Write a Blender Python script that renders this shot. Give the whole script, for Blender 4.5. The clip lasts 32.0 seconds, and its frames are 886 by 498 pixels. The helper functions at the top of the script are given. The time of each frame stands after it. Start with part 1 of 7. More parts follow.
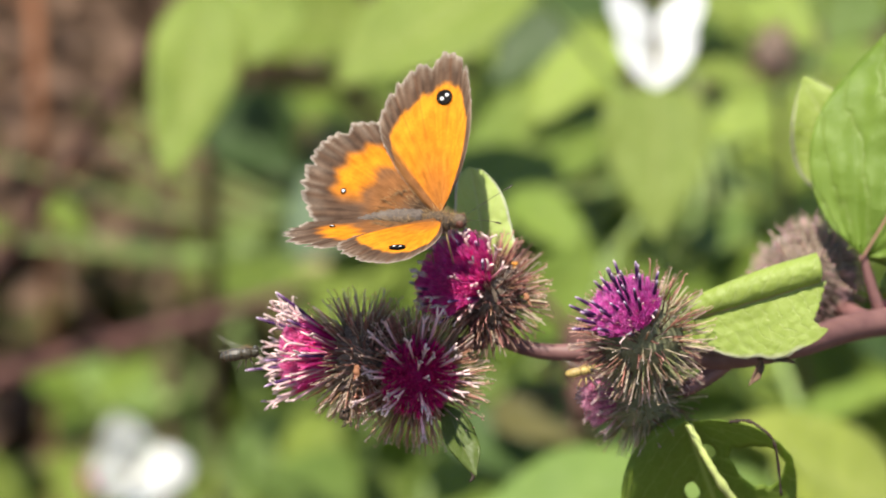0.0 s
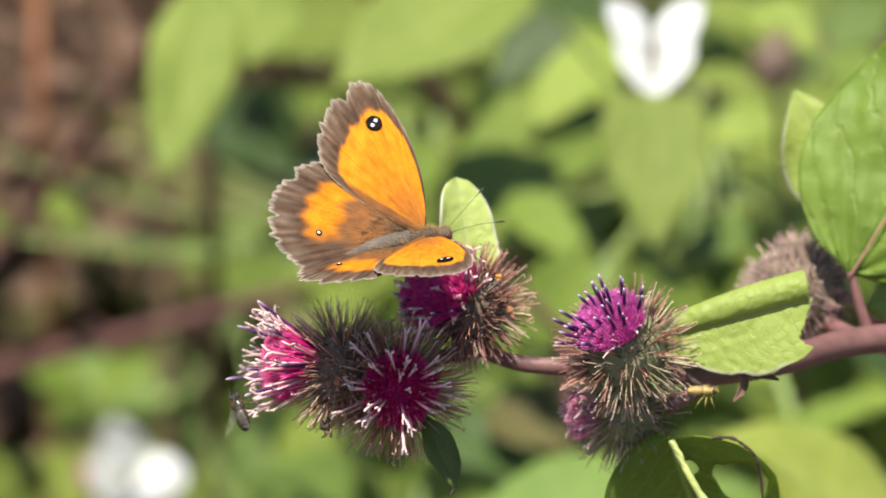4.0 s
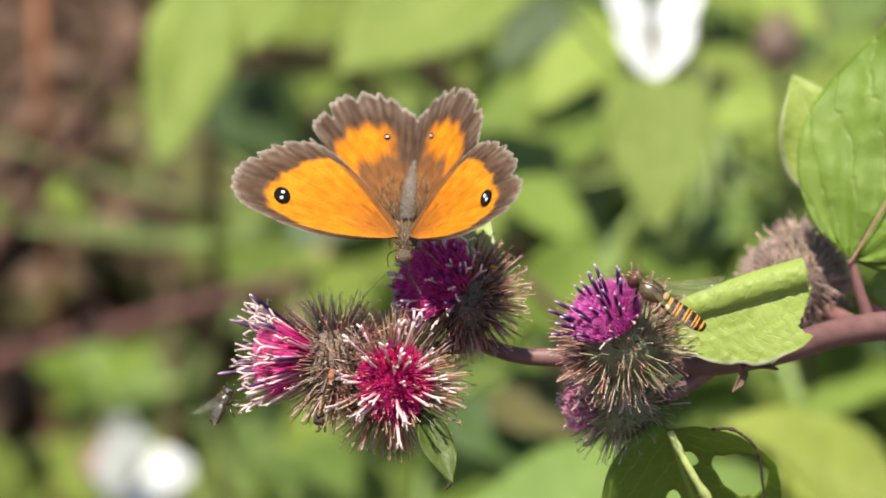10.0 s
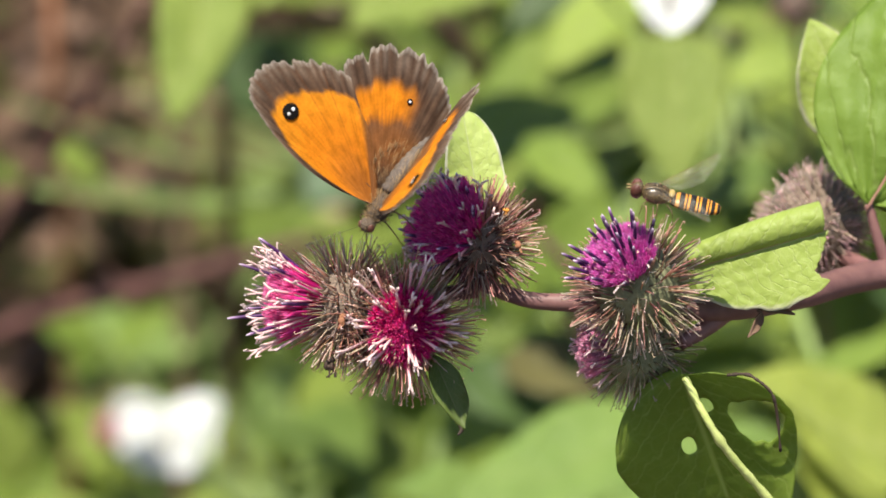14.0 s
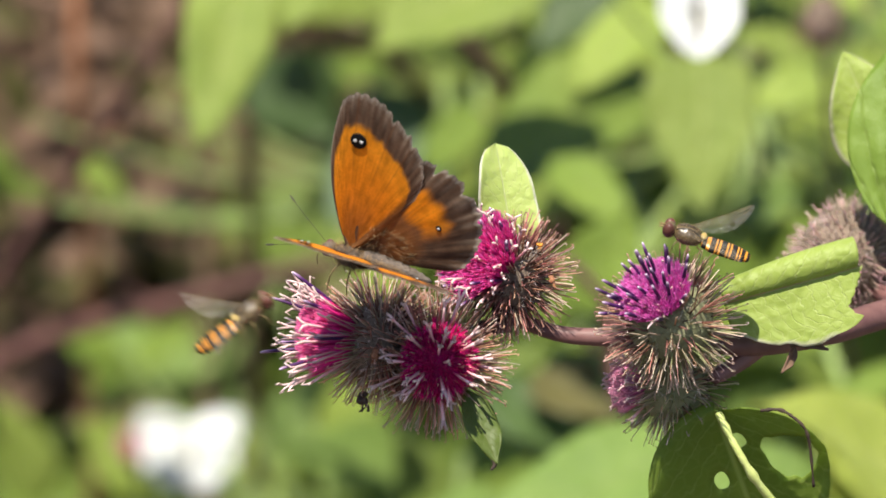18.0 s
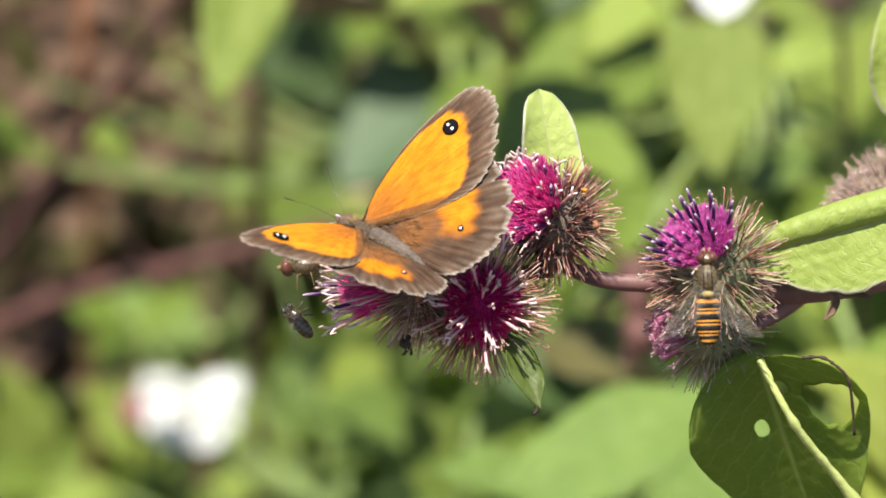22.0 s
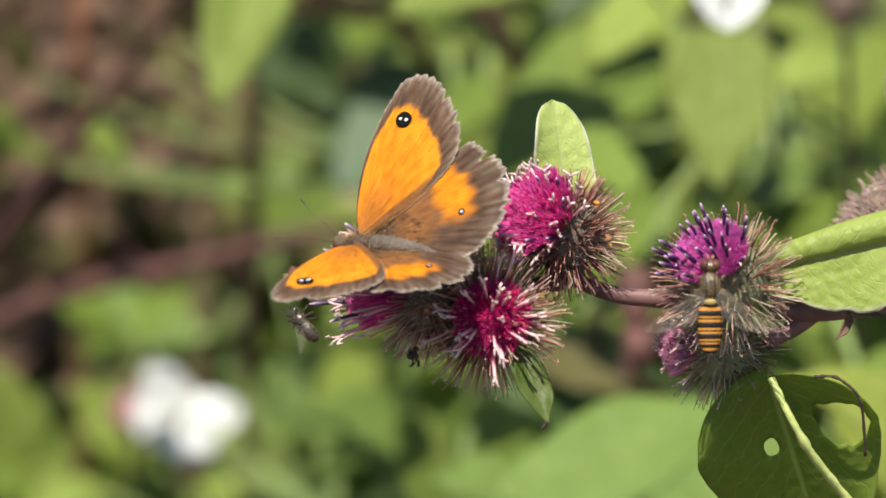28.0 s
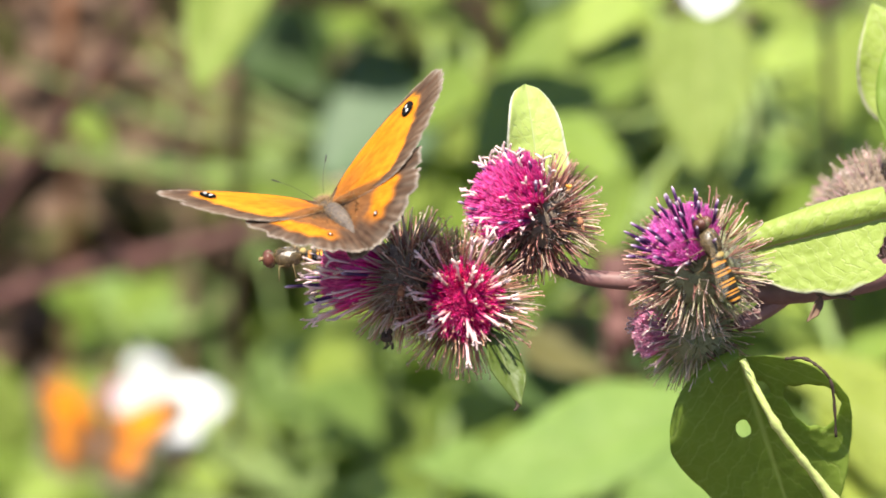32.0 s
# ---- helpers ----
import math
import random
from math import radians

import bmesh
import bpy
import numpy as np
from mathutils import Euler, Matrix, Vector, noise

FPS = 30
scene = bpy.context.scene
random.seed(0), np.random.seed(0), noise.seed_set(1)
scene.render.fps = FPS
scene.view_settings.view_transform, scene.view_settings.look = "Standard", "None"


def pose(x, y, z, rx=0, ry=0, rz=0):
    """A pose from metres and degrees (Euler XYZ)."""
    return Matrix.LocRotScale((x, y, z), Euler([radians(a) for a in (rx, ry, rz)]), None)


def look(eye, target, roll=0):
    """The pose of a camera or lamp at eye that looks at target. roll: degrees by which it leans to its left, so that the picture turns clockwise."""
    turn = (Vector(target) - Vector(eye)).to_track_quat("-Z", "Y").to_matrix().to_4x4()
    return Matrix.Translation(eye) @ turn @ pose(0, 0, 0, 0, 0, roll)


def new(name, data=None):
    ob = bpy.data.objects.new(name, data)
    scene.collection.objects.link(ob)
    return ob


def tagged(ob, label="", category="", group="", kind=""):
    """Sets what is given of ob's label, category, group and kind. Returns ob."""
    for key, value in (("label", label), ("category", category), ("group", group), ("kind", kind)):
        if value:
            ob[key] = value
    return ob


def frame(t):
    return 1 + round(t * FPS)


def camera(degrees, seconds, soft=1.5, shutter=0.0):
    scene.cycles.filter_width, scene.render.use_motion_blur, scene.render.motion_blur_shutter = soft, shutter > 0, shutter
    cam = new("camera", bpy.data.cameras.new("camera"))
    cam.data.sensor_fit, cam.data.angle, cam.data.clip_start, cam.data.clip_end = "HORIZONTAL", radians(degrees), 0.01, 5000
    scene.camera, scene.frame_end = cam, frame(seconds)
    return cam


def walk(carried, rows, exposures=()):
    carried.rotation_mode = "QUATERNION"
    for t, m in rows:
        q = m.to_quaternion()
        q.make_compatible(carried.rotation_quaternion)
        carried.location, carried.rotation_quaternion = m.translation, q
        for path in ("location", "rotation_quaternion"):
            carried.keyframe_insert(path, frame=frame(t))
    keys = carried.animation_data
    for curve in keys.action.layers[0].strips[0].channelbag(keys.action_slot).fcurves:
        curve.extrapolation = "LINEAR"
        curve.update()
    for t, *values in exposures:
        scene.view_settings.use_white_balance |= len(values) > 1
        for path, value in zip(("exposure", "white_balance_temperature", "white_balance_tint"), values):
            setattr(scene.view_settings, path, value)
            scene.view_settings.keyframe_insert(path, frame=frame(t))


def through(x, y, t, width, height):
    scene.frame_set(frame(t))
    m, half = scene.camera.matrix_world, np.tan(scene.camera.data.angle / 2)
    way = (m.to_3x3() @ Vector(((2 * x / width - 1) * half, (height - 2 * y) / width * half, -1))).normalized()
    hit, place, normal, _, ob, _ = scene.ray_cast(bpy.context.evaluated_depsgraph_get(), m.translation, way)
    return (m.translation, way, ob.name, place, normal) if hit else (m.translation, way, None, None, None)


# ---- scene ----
from mathutils import kdtree

TILT = -25.0
BASE = pose(0, 0, 0.50, TILT, 0, 0)
MM = 0.001


def spot(x, y, z):
    """World place of a point given in millimetres right, away and up from the middle of the flower spray."""
    return BASE @ Vector((x * MM, y * MM, z * MM))


def way(x, y, z):
    """World direction of such a vector."""
    return (BASE.to_3x3() @ Vector((x, y, z))).normalized()


def seat(x, y, z, rx=0, ry=0, rz=0):
    """World pose from millimetres and degrees in the spray's own frame."""
    return BASE @ pose(x * MM, y * MM, z * MM, rx, ry, rz)


# seconds, place in mm, tilt, roll and turn in degrees
PATH = [
    (0.0, -0.91, -627.02, -1.31, 0.539, 0.965, -0.379),
    (0.5, 0.03, -626.85, 3.62, 0.337, 1.236, -0.418),
    (1.0, 2.90, -621.51, 11.45, 0.311, 1.928, -0.306),
    (1.5, -1.34, -623.79, 4.80, 0.509, 1.270, -0.419),
    (2.0, -3.48, -624.01, 3.58, 0.391, 0.889, -0.378),
    (2.5, 2.19, -623.00, 1.02, 0.444, 1.009, -0.179),
    (4.5, 4.26, -622.67, 1.59, 0.417, -0.114, -0.190),
    (5.0, 5.51, -622.11, 0.40, 0.446, -0.065, -0.171),
    (5.5, 0.63, -619.71, 2.27, 0.410, 0.056, -0.184),
    (6.0, 2.58, -618.24, 1.38, 0.362, 0.024, -0.029),
    (6.5, 5.51, -616.59, -0.16, 0.307, 0.042, 0.072),
    (7.0, 7.31, -616.75, 0.43, 0.287, 0.198, 0.064),
    (7.5, 13.11, -616.48, 1.93, 0.267, 0.129, 0.154),
    (8.0, 11.38, -615.54, 2.57, 0.265, 0.359, 0.025),
    (8.5, 10.20, -615.59, 0.08, 0.318, 0.252, -0.052),
    (9.0, 10.37, -614.87, -0.71, 0.233, 0.448, -0.049),
    (9.5, 7.69, -613.82, 1.47, 0.140, 0.530, -0.072),
    (10.0, 6.07, -614.81, 2.99, 0.174, 0.580, -0.013),
    (10.5, 1.57, -614.83, 1.18, 0.207, 0.479, -0.032),
    (11.0, 3.07, -613.09, 1.11, 0.160, 0.323, 0.145),
    (11.5, 0.80, -613.00, 0.35, 0.187, 0.312, 0.085),
    (12.0, 2.08, -611.34, 1.52, 0.067, 0.194, 0.160),
    (12.5, 2.87, -610.38, 2.55, -0.023, 0.470, 0.159),
    (13.0, 3.84, -609.17, 0.43, 0.071, 0.446, 0.161),
    (13.5, 5.40, -607.53, -0.92, -0.002, 0.511, 0.185),
    (15.5, 9.08, -606.66, -3.69, -0.206, 0.727, 0.340),
    (16.0, 6.90, -605.59, 2.19, -0.399, 0.876, 0.340),
    (16.5, 5.16, -607.25, 7.01, -0.313, 0.756, 0.378),
    (17.0, 2.52, -606.86, 4.19, -0.096, 0.584, 0.338),
    (17.5, 4.47, -606.77, 1.34, 0.025, 0.362, 0.410),
    (18.0, 4.41, -606.12, 2.30, -0.034, 0.393, 0.398),
    (18.5, 3.91, -606.02, 1.99, -0.081, 0.389, 0.357),
    (19.0, -2.03, -607.78, 2.14, -0.118, 0.206, 0.185),
    (19.5, -1.31, -606.92, 0.34, -0.095, -0.115, 0.226),
    (20.0, -0.14, -606.04, -0.47, -0.096, 0.075, 0.231),
    (20.5, -2.78, -606.98, 0.95, -0.194, 0.030, 0.125),
    (21.0, -2.44, -605.22, -0.67, -0.198, 0.013, 0.154),
    (21.5, -2.73, -606.71, -1.16, -0.218, -0.075, 0.141),
    (22.0, -5.40, -606.23, -3.53, -0.177, -0.158, 0.017),
    (22.5, -7.20, -606.07, -3.70, -0.193, -0.311, 0.004),
    (23.0, -10.25, -606.45, -1.87, -0.260, -0.505, -0.033),
    (23.5, -8.77, -603.89, -0.36, -0.370, -0.590, 0.048),
    (24.0, -10.46, -601.24, -2.32, -0.380, -0.667, 0.009),
    (24.5, -9.80, -602.80, -1.90, -0.385, -0.729, -0.052),
    (25.0, -11.00, -600.93, -0.99, -0.368, -0.621, -0.185),
    (25.5, -5.26, -600.30, 0.15, -0.386, -0.547, -0.026),
    (27.5, -10.98, -600.72, -0.75, -0.197, -1.212, -0.287),
    (28.0, -8.99, -598.75, -2.15, -0.176, -1.188, -0.205),
    (28.5, -8.75, -600.11, -3.99, -0.220, -1.233, -0.190),
    (29.0, -5.85, -598.27, -5.96, -0.254, -1.107, -0.092),
    (29.5, -3.23, -599.78, -5.19, -0.238, -1.139, -0.025),
    (30.0, -3.67, -600.44, -4.54, -0.257, -1.296, -0.104),
    (30.5, -4.96, -599.41, -7.87, -0.185, -1.595, -0.182),
    (31.0, -4.33, -602.69, -7.38, -0.210, -1.376, -0.186),
    (31.5, -3.56, -603.71, -4.48, -0.280, -1.291, -0.196),
    (32.0, -6.19, -603.44, -3.23, -0.275, -1.127, -0.269),
]

def eye_pose(x, y, z, tilt, roll, turn):
    r = Matrix.Rotation(radians(turn), 4, "Z") @ Matrix.Rotation(radians(tilt), 4, "X") @ Matrix.Rotation(radians(roll), 4, "Y")
    return BASE @ Matrix.Translation((x * MM, y * MM, z * MM)) @ r @ Matrix.Rotation(radians(90), 4, "X")


cam = camera(11.0, 32.0, soft=1.7, shutter=0.5)
walk(cam, [(row[0], eye_pose(*row[1:])) for row in PATH], [(0.0, 0.94), (17.0, 0.98), (25.2, 1.04), (27.3, 0.70), (28.2, 0.78), (29.0, 0.92), (30.2, 0.96), (30.9, 1.34), (32.0, 1.36)])
cam.data.dof.use_dof = True
cam.data.dof.focus_distance = 0.606
cam.data.dof.aperture_fstop = 23.0

# ---- light ----
SUN_FROM = way(-0.12, -0.62, 0.77)
sun_data = bpy.data.lights.new("sun", "SUN")
sun_data.energy, sun_data.angle, sun_data.color = 4.7, radians(0.55), (1.0, 0.94, 0.82)
sun = new("sun", sun_data)
sun.matrix_world = look(Vector((0, 0, 3)) + SUN_FROM, (0, 0, 3))
world = bpy.data.worlds.new("sky")
scene.world = world
world.use_nodes = True
sky = world.node_tree.nodes.new("ShaderNodeTexSky")
sky.sky_type, sky.sun_disc = "NISHITA", False
sky.sun_elevation = math.asin(SUN_FROM.z)
sky.sun_rotation = math.atan2(SUN_FROM.x, SUN_FROM.y)
back = world.node_tree.nodes["Background"]
world.node_tree.links.new(sky.outputs[0], back.inputs[0])
back.inputs[1].default_value = 0.08


# ---- materials ----
def mat_new(name, rough=0.6, spec=0.4):
    m = bpy.data.materials.new(name)
    m.use_nodes = True
    b = m.node_tree.nodes["Principled BSDF"]
    b.inputs["Roughness"].default_value = rough
    b.inputs["Specular IOR Level"].default_value = spec
    return m, m.node_tree.nodes, m.node_tree.links, b


def ramp(nodes, *stops):
    r = nodes.new("ShaderNodeValToRGB")
    e = r.color_ramp.elements
    while len(e) < len(stops):
        e.new(0.5)
    for k, (p, c) in zip(e, stops):
        k.position, k.color = p, (*c, 1)
    return r


def noise_tex(nodes, links, scale, detail=4, coord="Object", rough=0.55):
    tc = nodes.new("ShaderNodeTexCoord")
    n = nodes.new("ShaderNodeTexNoise")
    n.inputs["Scale"].default_value, n.inputs["Detail"].default_value, n.inputs["Roughness"].default_value = scale, detail, rough
    links.new(tc.outputs[coord], n.inputs["Vector"])
    return n


def mixer(nodes, links, a, b, fac, kind="MIX"):
    m = nodes.new("ShaderNodeMix")
    m.data_type, m.blend_type = "RGBA", kind
    for src, i in ((fac, 0), (a, 6), (b, 7)):
        if isinstance(src, (int, float)):
            m.inputs[i].default_value = src
        elif isinstance(src, tuple):
            m.inputs[i].default_value = (*src, 1)
        else:
            links.new(src, m.inputs[i])
    return m.outputs[2]


def bump(nodes, links, height, b, strength=0.4, dist=0.0003):
    n = nodes.new("ShaderNodeBump")
    n.inputs["Strength"].default_value, n.inputs["Distance"].default_value = strength, dist
    links.new(height, n.inputs["Height"])
    links.new(n.outputs[0], b.inputs["Normal"])


def math_node(nodes, links, op, a, b=None):
    n = nodes.new("ShaderNodeMath")
    n.operation = op
    for i, src in enumerate((a, b)):
        if src is None:
            continue
        if isinstance(src, (int, float)):
            n.inputs[i].default_value = src
        else:
            links.new(src, n.inputs[i])
    return n.outputs[0]


def leaf_mat(name, dark, light, vein, rough=0.5, through=0.35, veins=9.0, crinkle=0.6, grain=900, depth=0.0005, rim=None, net=0.35):
    """Leaf skin: a midrib and side veins along the leaf's own map, blotches, fine relief, light let through."""
    m, n, l, b = mat_new(name, rough, 0.35)
    uv = n.new("ShaderNodeUVMap")
    sep = n.new("ShaderNodeSeparateXYZ")
    l.new(uv.outputs[0], sep.inputs[0])
    side = math_node(n, l, "ABSOLUTE", sep.outputs[1])
    lean = math_node(n, l, "MULTIPLY", side, 0.33)
    run = math_node(n, l, "SUBTRACT", sep.outputs[0], lean)
    wob = noise_tex(n, l, 3.2, 3, "UV")
    run = math_node(n, l, "ADD", run, math_node(n, l, "MULTIPLY", wob.outputs[0], 0.19))
    saw = math_node(n, l, "PINGPONG", math_node(n, l, "MULTIPLY", run, veins), 0.5)
    line = n.new("ShaderNodeMapRange")
    line.inputs[1].default_value, line.inputs[2].default_value, line.inputs[3].default_value, line.inputs[4].default_value = 0.0, 0.09, 1.0, 0.0
    l.new(saw, line.inputs[0])
    rib = n.new("ShaderNodeMapRange")
    rib.inputs[1].default_value, rib.inputs[2].default_value, rib.inputs[3].default_value, rib.inputs[4].default_value = 0.012, 0.045, 1.0, 0.0
    l.new(side, rib.inputs[0])
    patchy = noise_tex(n, l, 9, 3, "UV")
    strong = math_node(n, l, "MULTIPLY", line.outputs[0], patchy.outputs[0])
    mesh_of = n.new("ShaderNodeTexVoronoi")
    mesh_of.feature = "DISTANCE_TO_EDGE"
    mesh_of.inputs["Scale"].default_value = grain * 0.8
    at = n.new("ShaderNodeTexCoord")
    l.new(at.outputs["Object"], mesh_of.inputs["Vector"])
    fine_line = n.new("ShaderNodeMapRange")
    fine_line.inputs[1].default_value, fine_line.inputs[2].default_value, fine_line.inputs[3].default_value, fine_line.inputs[4].default_value = 0.0, 0.12, net, 0.0
    l.new(mesh_of.outputs["Distance"], fine_line.inputs[0])
    strong = math_node(n, l, "MAXIMUM", strong, math_node(n, l, "MULTIPLY", fine_line.outputs[0], patchy.outputs[0]))
    both = math_node(n, l, "MAXIMUM", strong, rib.outputs[0])
    big = noise_tex(n, l, 60, 5)
    col = ramp(n, (0.3, dark), (0.7, light))
    l.new(big.outputs[0], col.inputs[0])
    info = n.new("ShaderNodeObjectInfo")
    shade = n.new("ShaderNodeHueSaturation")
    l.new(col.outputs[0], shade.inputs["Color"])
    vr = n.new("ShaderNodeMapRange")
    vr.inputs[3].default_value, vr.inputs[4].default_value = 0.8, 1.2
    l.new(info.outputs["Random"], vr.inputs[0])
    l.new(vr.outputs[0], shade.inputs["Value"])
    c = mixer(n, l, shade.outputs[0], vein, both)
    if rim:
        down = n.new("ShaderNodeMapRange")
        down.inputs[1].default_value, down.inputs[2].default_value = 0.9, 0.985
        l.new(math_node(n, l, "ADD", side, math_node(n, l, "MULTIPLY", math_node(n, l, "SUBTRACT", patchy.outputs[0], 0.5), 0.12)), down.inputs[0])
        c = mixer(n, l, c, rim, down.outputs[0])
    l.new(c, b.inputs["Base Color"])
    cells = n.new("ShaderNodeTexVoronoi")
    cells.feature = "SMOOTH_F1"
    cells.inputs["Scale"].default_value = grain
    cells.inputs["Smoothness"].default_value = 0.7
    tc = n.new("ShaderNodeTexCoord")
    warp = noise_tex(n, l, grain * 0.6, 2)
    wv = n.new("ShaderNodeVectorMath")
    wv.operation = "MULTIPLY_ADD"
    wv.inputs[1].default_value = (0.7 / grain,) * 3
    l.new(warp.outputs[1], wv.inputs[0])
    l.new(tc.outputs["Object"], wv.inputs[2])
    l.new(wv.outputs[0], cells.inputs["Vector"])
    fine = noise_tex(n, l, 4000, 3)
    dome = math_node(n, l, "MULTIPLY", cells.outputs[0], -0.8)
    dome = math_node(n, l, "ADD", dome, math_node(n, l, "MULTIPLY", fine.outputs[0], 0.15))
    puff = math_node(n, l, "SUBTRACT", dome, math_node(n, l, "MULTIPLY", both, 0.5))
    bump(n, l, puff, b, crinkle, depth)
    tr = n.new("ShaderNodeBsdfTranslucent")
    l.new(c, tr.inputs[0])
    ms = n.new("ShaderNodeMixShader")
    ms.inputs[0].default_value = through
    l.new(b.outputs[0], ms.inputs[1])
    l.new(tr.outputs[0], ms.inputs[2])
    l.new(ms.outputs[0], n["Material Output"].inputs[0])
    return m


def grain_mat(name, dark, light, scale=600, rough=0.6, relief=0.4, coord="Object", spec=0.4, vary=0.25):
    m, n, l, b = mat_new(name, rough, spec)
    t = noise_tex(n, l, scale, 6, coord)
    u = noise_tex(n, l, scale / 7, 3, coord)
    r = ramp(n, (0.3, dark), (0.7, light))
    f = math_node(n, l, "MULTIPLY", math_node(n, l, "ADD", t.outputs[0], u.outputs[0]), 0.5)
    l.new(f, r.inputs[0])
    info = n.new("ShaderNodeObjectInfo")
    hs = n.new("ShaderNodeHueSaturation")
    vr = n.new("ShaderNodeMapRange")
    vr.inputs[3].default_value, vr.inputs[4].default_value = 1 - vary, 1 + vary
    l.new(info.outputs["Random"], vr.inputs[0])
    l.new(vr.outputs[0], hs.inputs["Value"])
    l.new(r.outputs[0], hs.inputs["Color"])
    l.new(hs.outputs[0], b.inputs["Base Color"])
    bump(n, l, t.outputs[0], b, relief)
    return m


def length_mat(name, *stops, rough=0.5, vary=0.25, through=0.0, hue=0.0):
    """Colour that runs along a piece from its foot to its tip, varied from piece to piece."""
    m, n, l, b = mat_new(name, rough, 0.35)
    uv = n.new("ShaderNodeUVMap")
    sep = n.new("ShaderNodeSeparateXYZ")
    l.new(uv.outputs[0], sep.inputs[0])
    r = ramp(n, *stops)
    grain = noise_tex(n, l, 1400, 3)
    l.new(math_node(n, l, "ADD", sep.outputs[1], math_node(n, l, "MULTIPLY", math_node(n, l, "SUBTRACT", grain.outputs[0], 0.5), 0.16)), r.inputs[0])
    info = n.new("ShaderNodeObjectInfo")
    geo = n.new("ShaderNodeNewGeometry")
    chance = math_node(n, l, "FRACT", math_node(n, l, "ADD", info.outputs["Random"], geo.outputs["Random Per Island"]))
    hs = n.new("ShaderNodeHueSaturation")
    vr = n.new("ShaderNodeMapRange")
    vr.inputs[3].default_value, vr.inputs[4].default_value = 1 - vary, 1 + vary
    l.new(chance, vr.inputs[0])
    l.new(vr.outputs[0], hs.inputs["Value"])
    if hue:
        hr = n.new("ShaderNodeMapRange")
        hr.inputs[3].default_value, hr.inputs[4].default_value = 0.5 - hue, 0.5 + hue
        l.new(math_node(n, l, "FRACT", math_node(n, l, "MULTIPLY", chance, 7.3)), hr.inputs[0])
        l.new(hr.outputs[0], hs.inputs["Hue"])
    l.new(r.outputs[0], hs.inputs["Color"])
    l.new(hs.outputs[0], b.inputs["Base Color"])
    if through:
        tr = n.new("ShaderNodeBsdfTranslucent")
        l.new(hs.outputs[0], tr.inputs[0])
        ms = n.new("ShaderNodeMixShader")
        ms.inputs[0].default_value = through
        l.new(b.outputs[0], ms.inputs[1])
        l.new(tr.outputs[0], ms.inputs[2])
        l.new(ms.outputs[0], n["Material Output"].inputs[0])
    return m


def wing_mat(name, through=0.2, rough=0.65):
    """Wing scales: the pattern of the wing, mottled, with fine scale relief."""
    m, n, l, b = mat_new(name, rough, 0.08)
    at = n.new("ShaderNodeVertexColor")
    at.layer_name = "pattern"
    t = noise_tex(n, l, 2600, 5)
    u = noise_tex(n, l, 350, 3)
    r = ramp(n, (0.25, (0.55, 0.55, 0.55)), (0.75, (1.25, 1.25, 1.25)))
    l.new(math_node(n, l, "MULTIPLY", math_node(n, l, "ADD", t.outputs[0], u.outputs[0]), 0.5), r.inputs[0])
    c = mixer(n, l, at.outputs[0], r.outputs[0], 0.7, "MULTIPLY")
    l.new(c, b.inputs["Base Color"])
    bump(n, l, t.outputs[0], b, 0.35, 0.0001)
    tr = n.new("ShaderNodeBsdfTranslucent")
    l.new(c, tr.inputs[0])
    ms = n.new("ShaderNodeMixShader")
    ms.inputs[0].default_value = through
    l.new(b.outputs[0], ms.inputs[1])
    l.new(tr.outputs[0], ms.inputs[2])
    l.new(ms.outputs[0], n["Material Output"].inputs[0])
    return m


def glassy_mat(name):
    """Clear insect wing: mostly see-through, with a faint smoky tint and a crinkled gloss."""
    m, n, l, b = mat_new(name, 0.1, 1.0)
    b.inputs["Base Color"].default_value = (0.38, 0.35, 0.30, 1)
    tr = n.new("ShaderNodeBsdfTransparent")
    ms = n.new("ShaderNodeMixShader")
    t = noise_tex(n, l, 900, 4)
    r = ramp(n, (0.35, (0.04, 0.04, 0.04)), (0.7, (0.22, 0.22, 0.22)))
    l.new(t.outputs[0], r.inputs[0])
    l.new(r.outputs[0], ms.inputs[0])
    l.new(tr.outputs[0], ms.inputs[1])
    l.new(b.outputs[0], ms.inputs[2])
    bump(n, l, t.outputs[0], b, 1.0, 0.0008)
    l.new(ms.outputs[0], n["Material Output"].inputs[0])
    return m


LEAF = leaf_mat("burdock_leaf", (0.30, 0.39, 0.070), (0.41, 0.50, 0.115), (0.47, 0.53, 0.20), through=0.42, crinkle=0.5, grain=700, rim=(0.52, 0.50, 0.36))
LEAF_BIG = leaf_mat("crinkled_leaf", (0.125, 0.205, 0.022), (0.20, 0.29, 0.042), (0.235, 0.305, 0.075), crinkle=0.6, veins=7, grain=300, depth=0.0010, net=0.12)
LEAF_DARK = leaf_mat("chewed_leaf", (0.27, 0.40, 0.055), (0.38, 0.50, 0.085), (0.44, 0.53, 0.14), through=0.62, crinkle=0.45, grain=600, net=0.3)
LEAF_PALE = leaf_mat("downy_leaf", (0.34, 0.42, 0.10), (0.45, 0.53, 0.17), (0.52, 0.58, 0.26), through=0.40, crinkle=0.5, grain=700, rim=(0.72, 0.70, 0.58))
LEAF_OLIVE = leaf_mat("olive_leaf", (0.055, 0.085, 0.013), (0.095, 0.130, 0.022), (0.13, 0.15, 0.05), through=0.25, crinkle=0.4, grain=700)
LEAF_BRIGHT = leaf_mat("hedge_leaf_bright", (0.200, 0.280, 0.042), (0.305, 0.385, 0.072), (0.35, 0.40, 0.12), grain=200, depth=0.002)
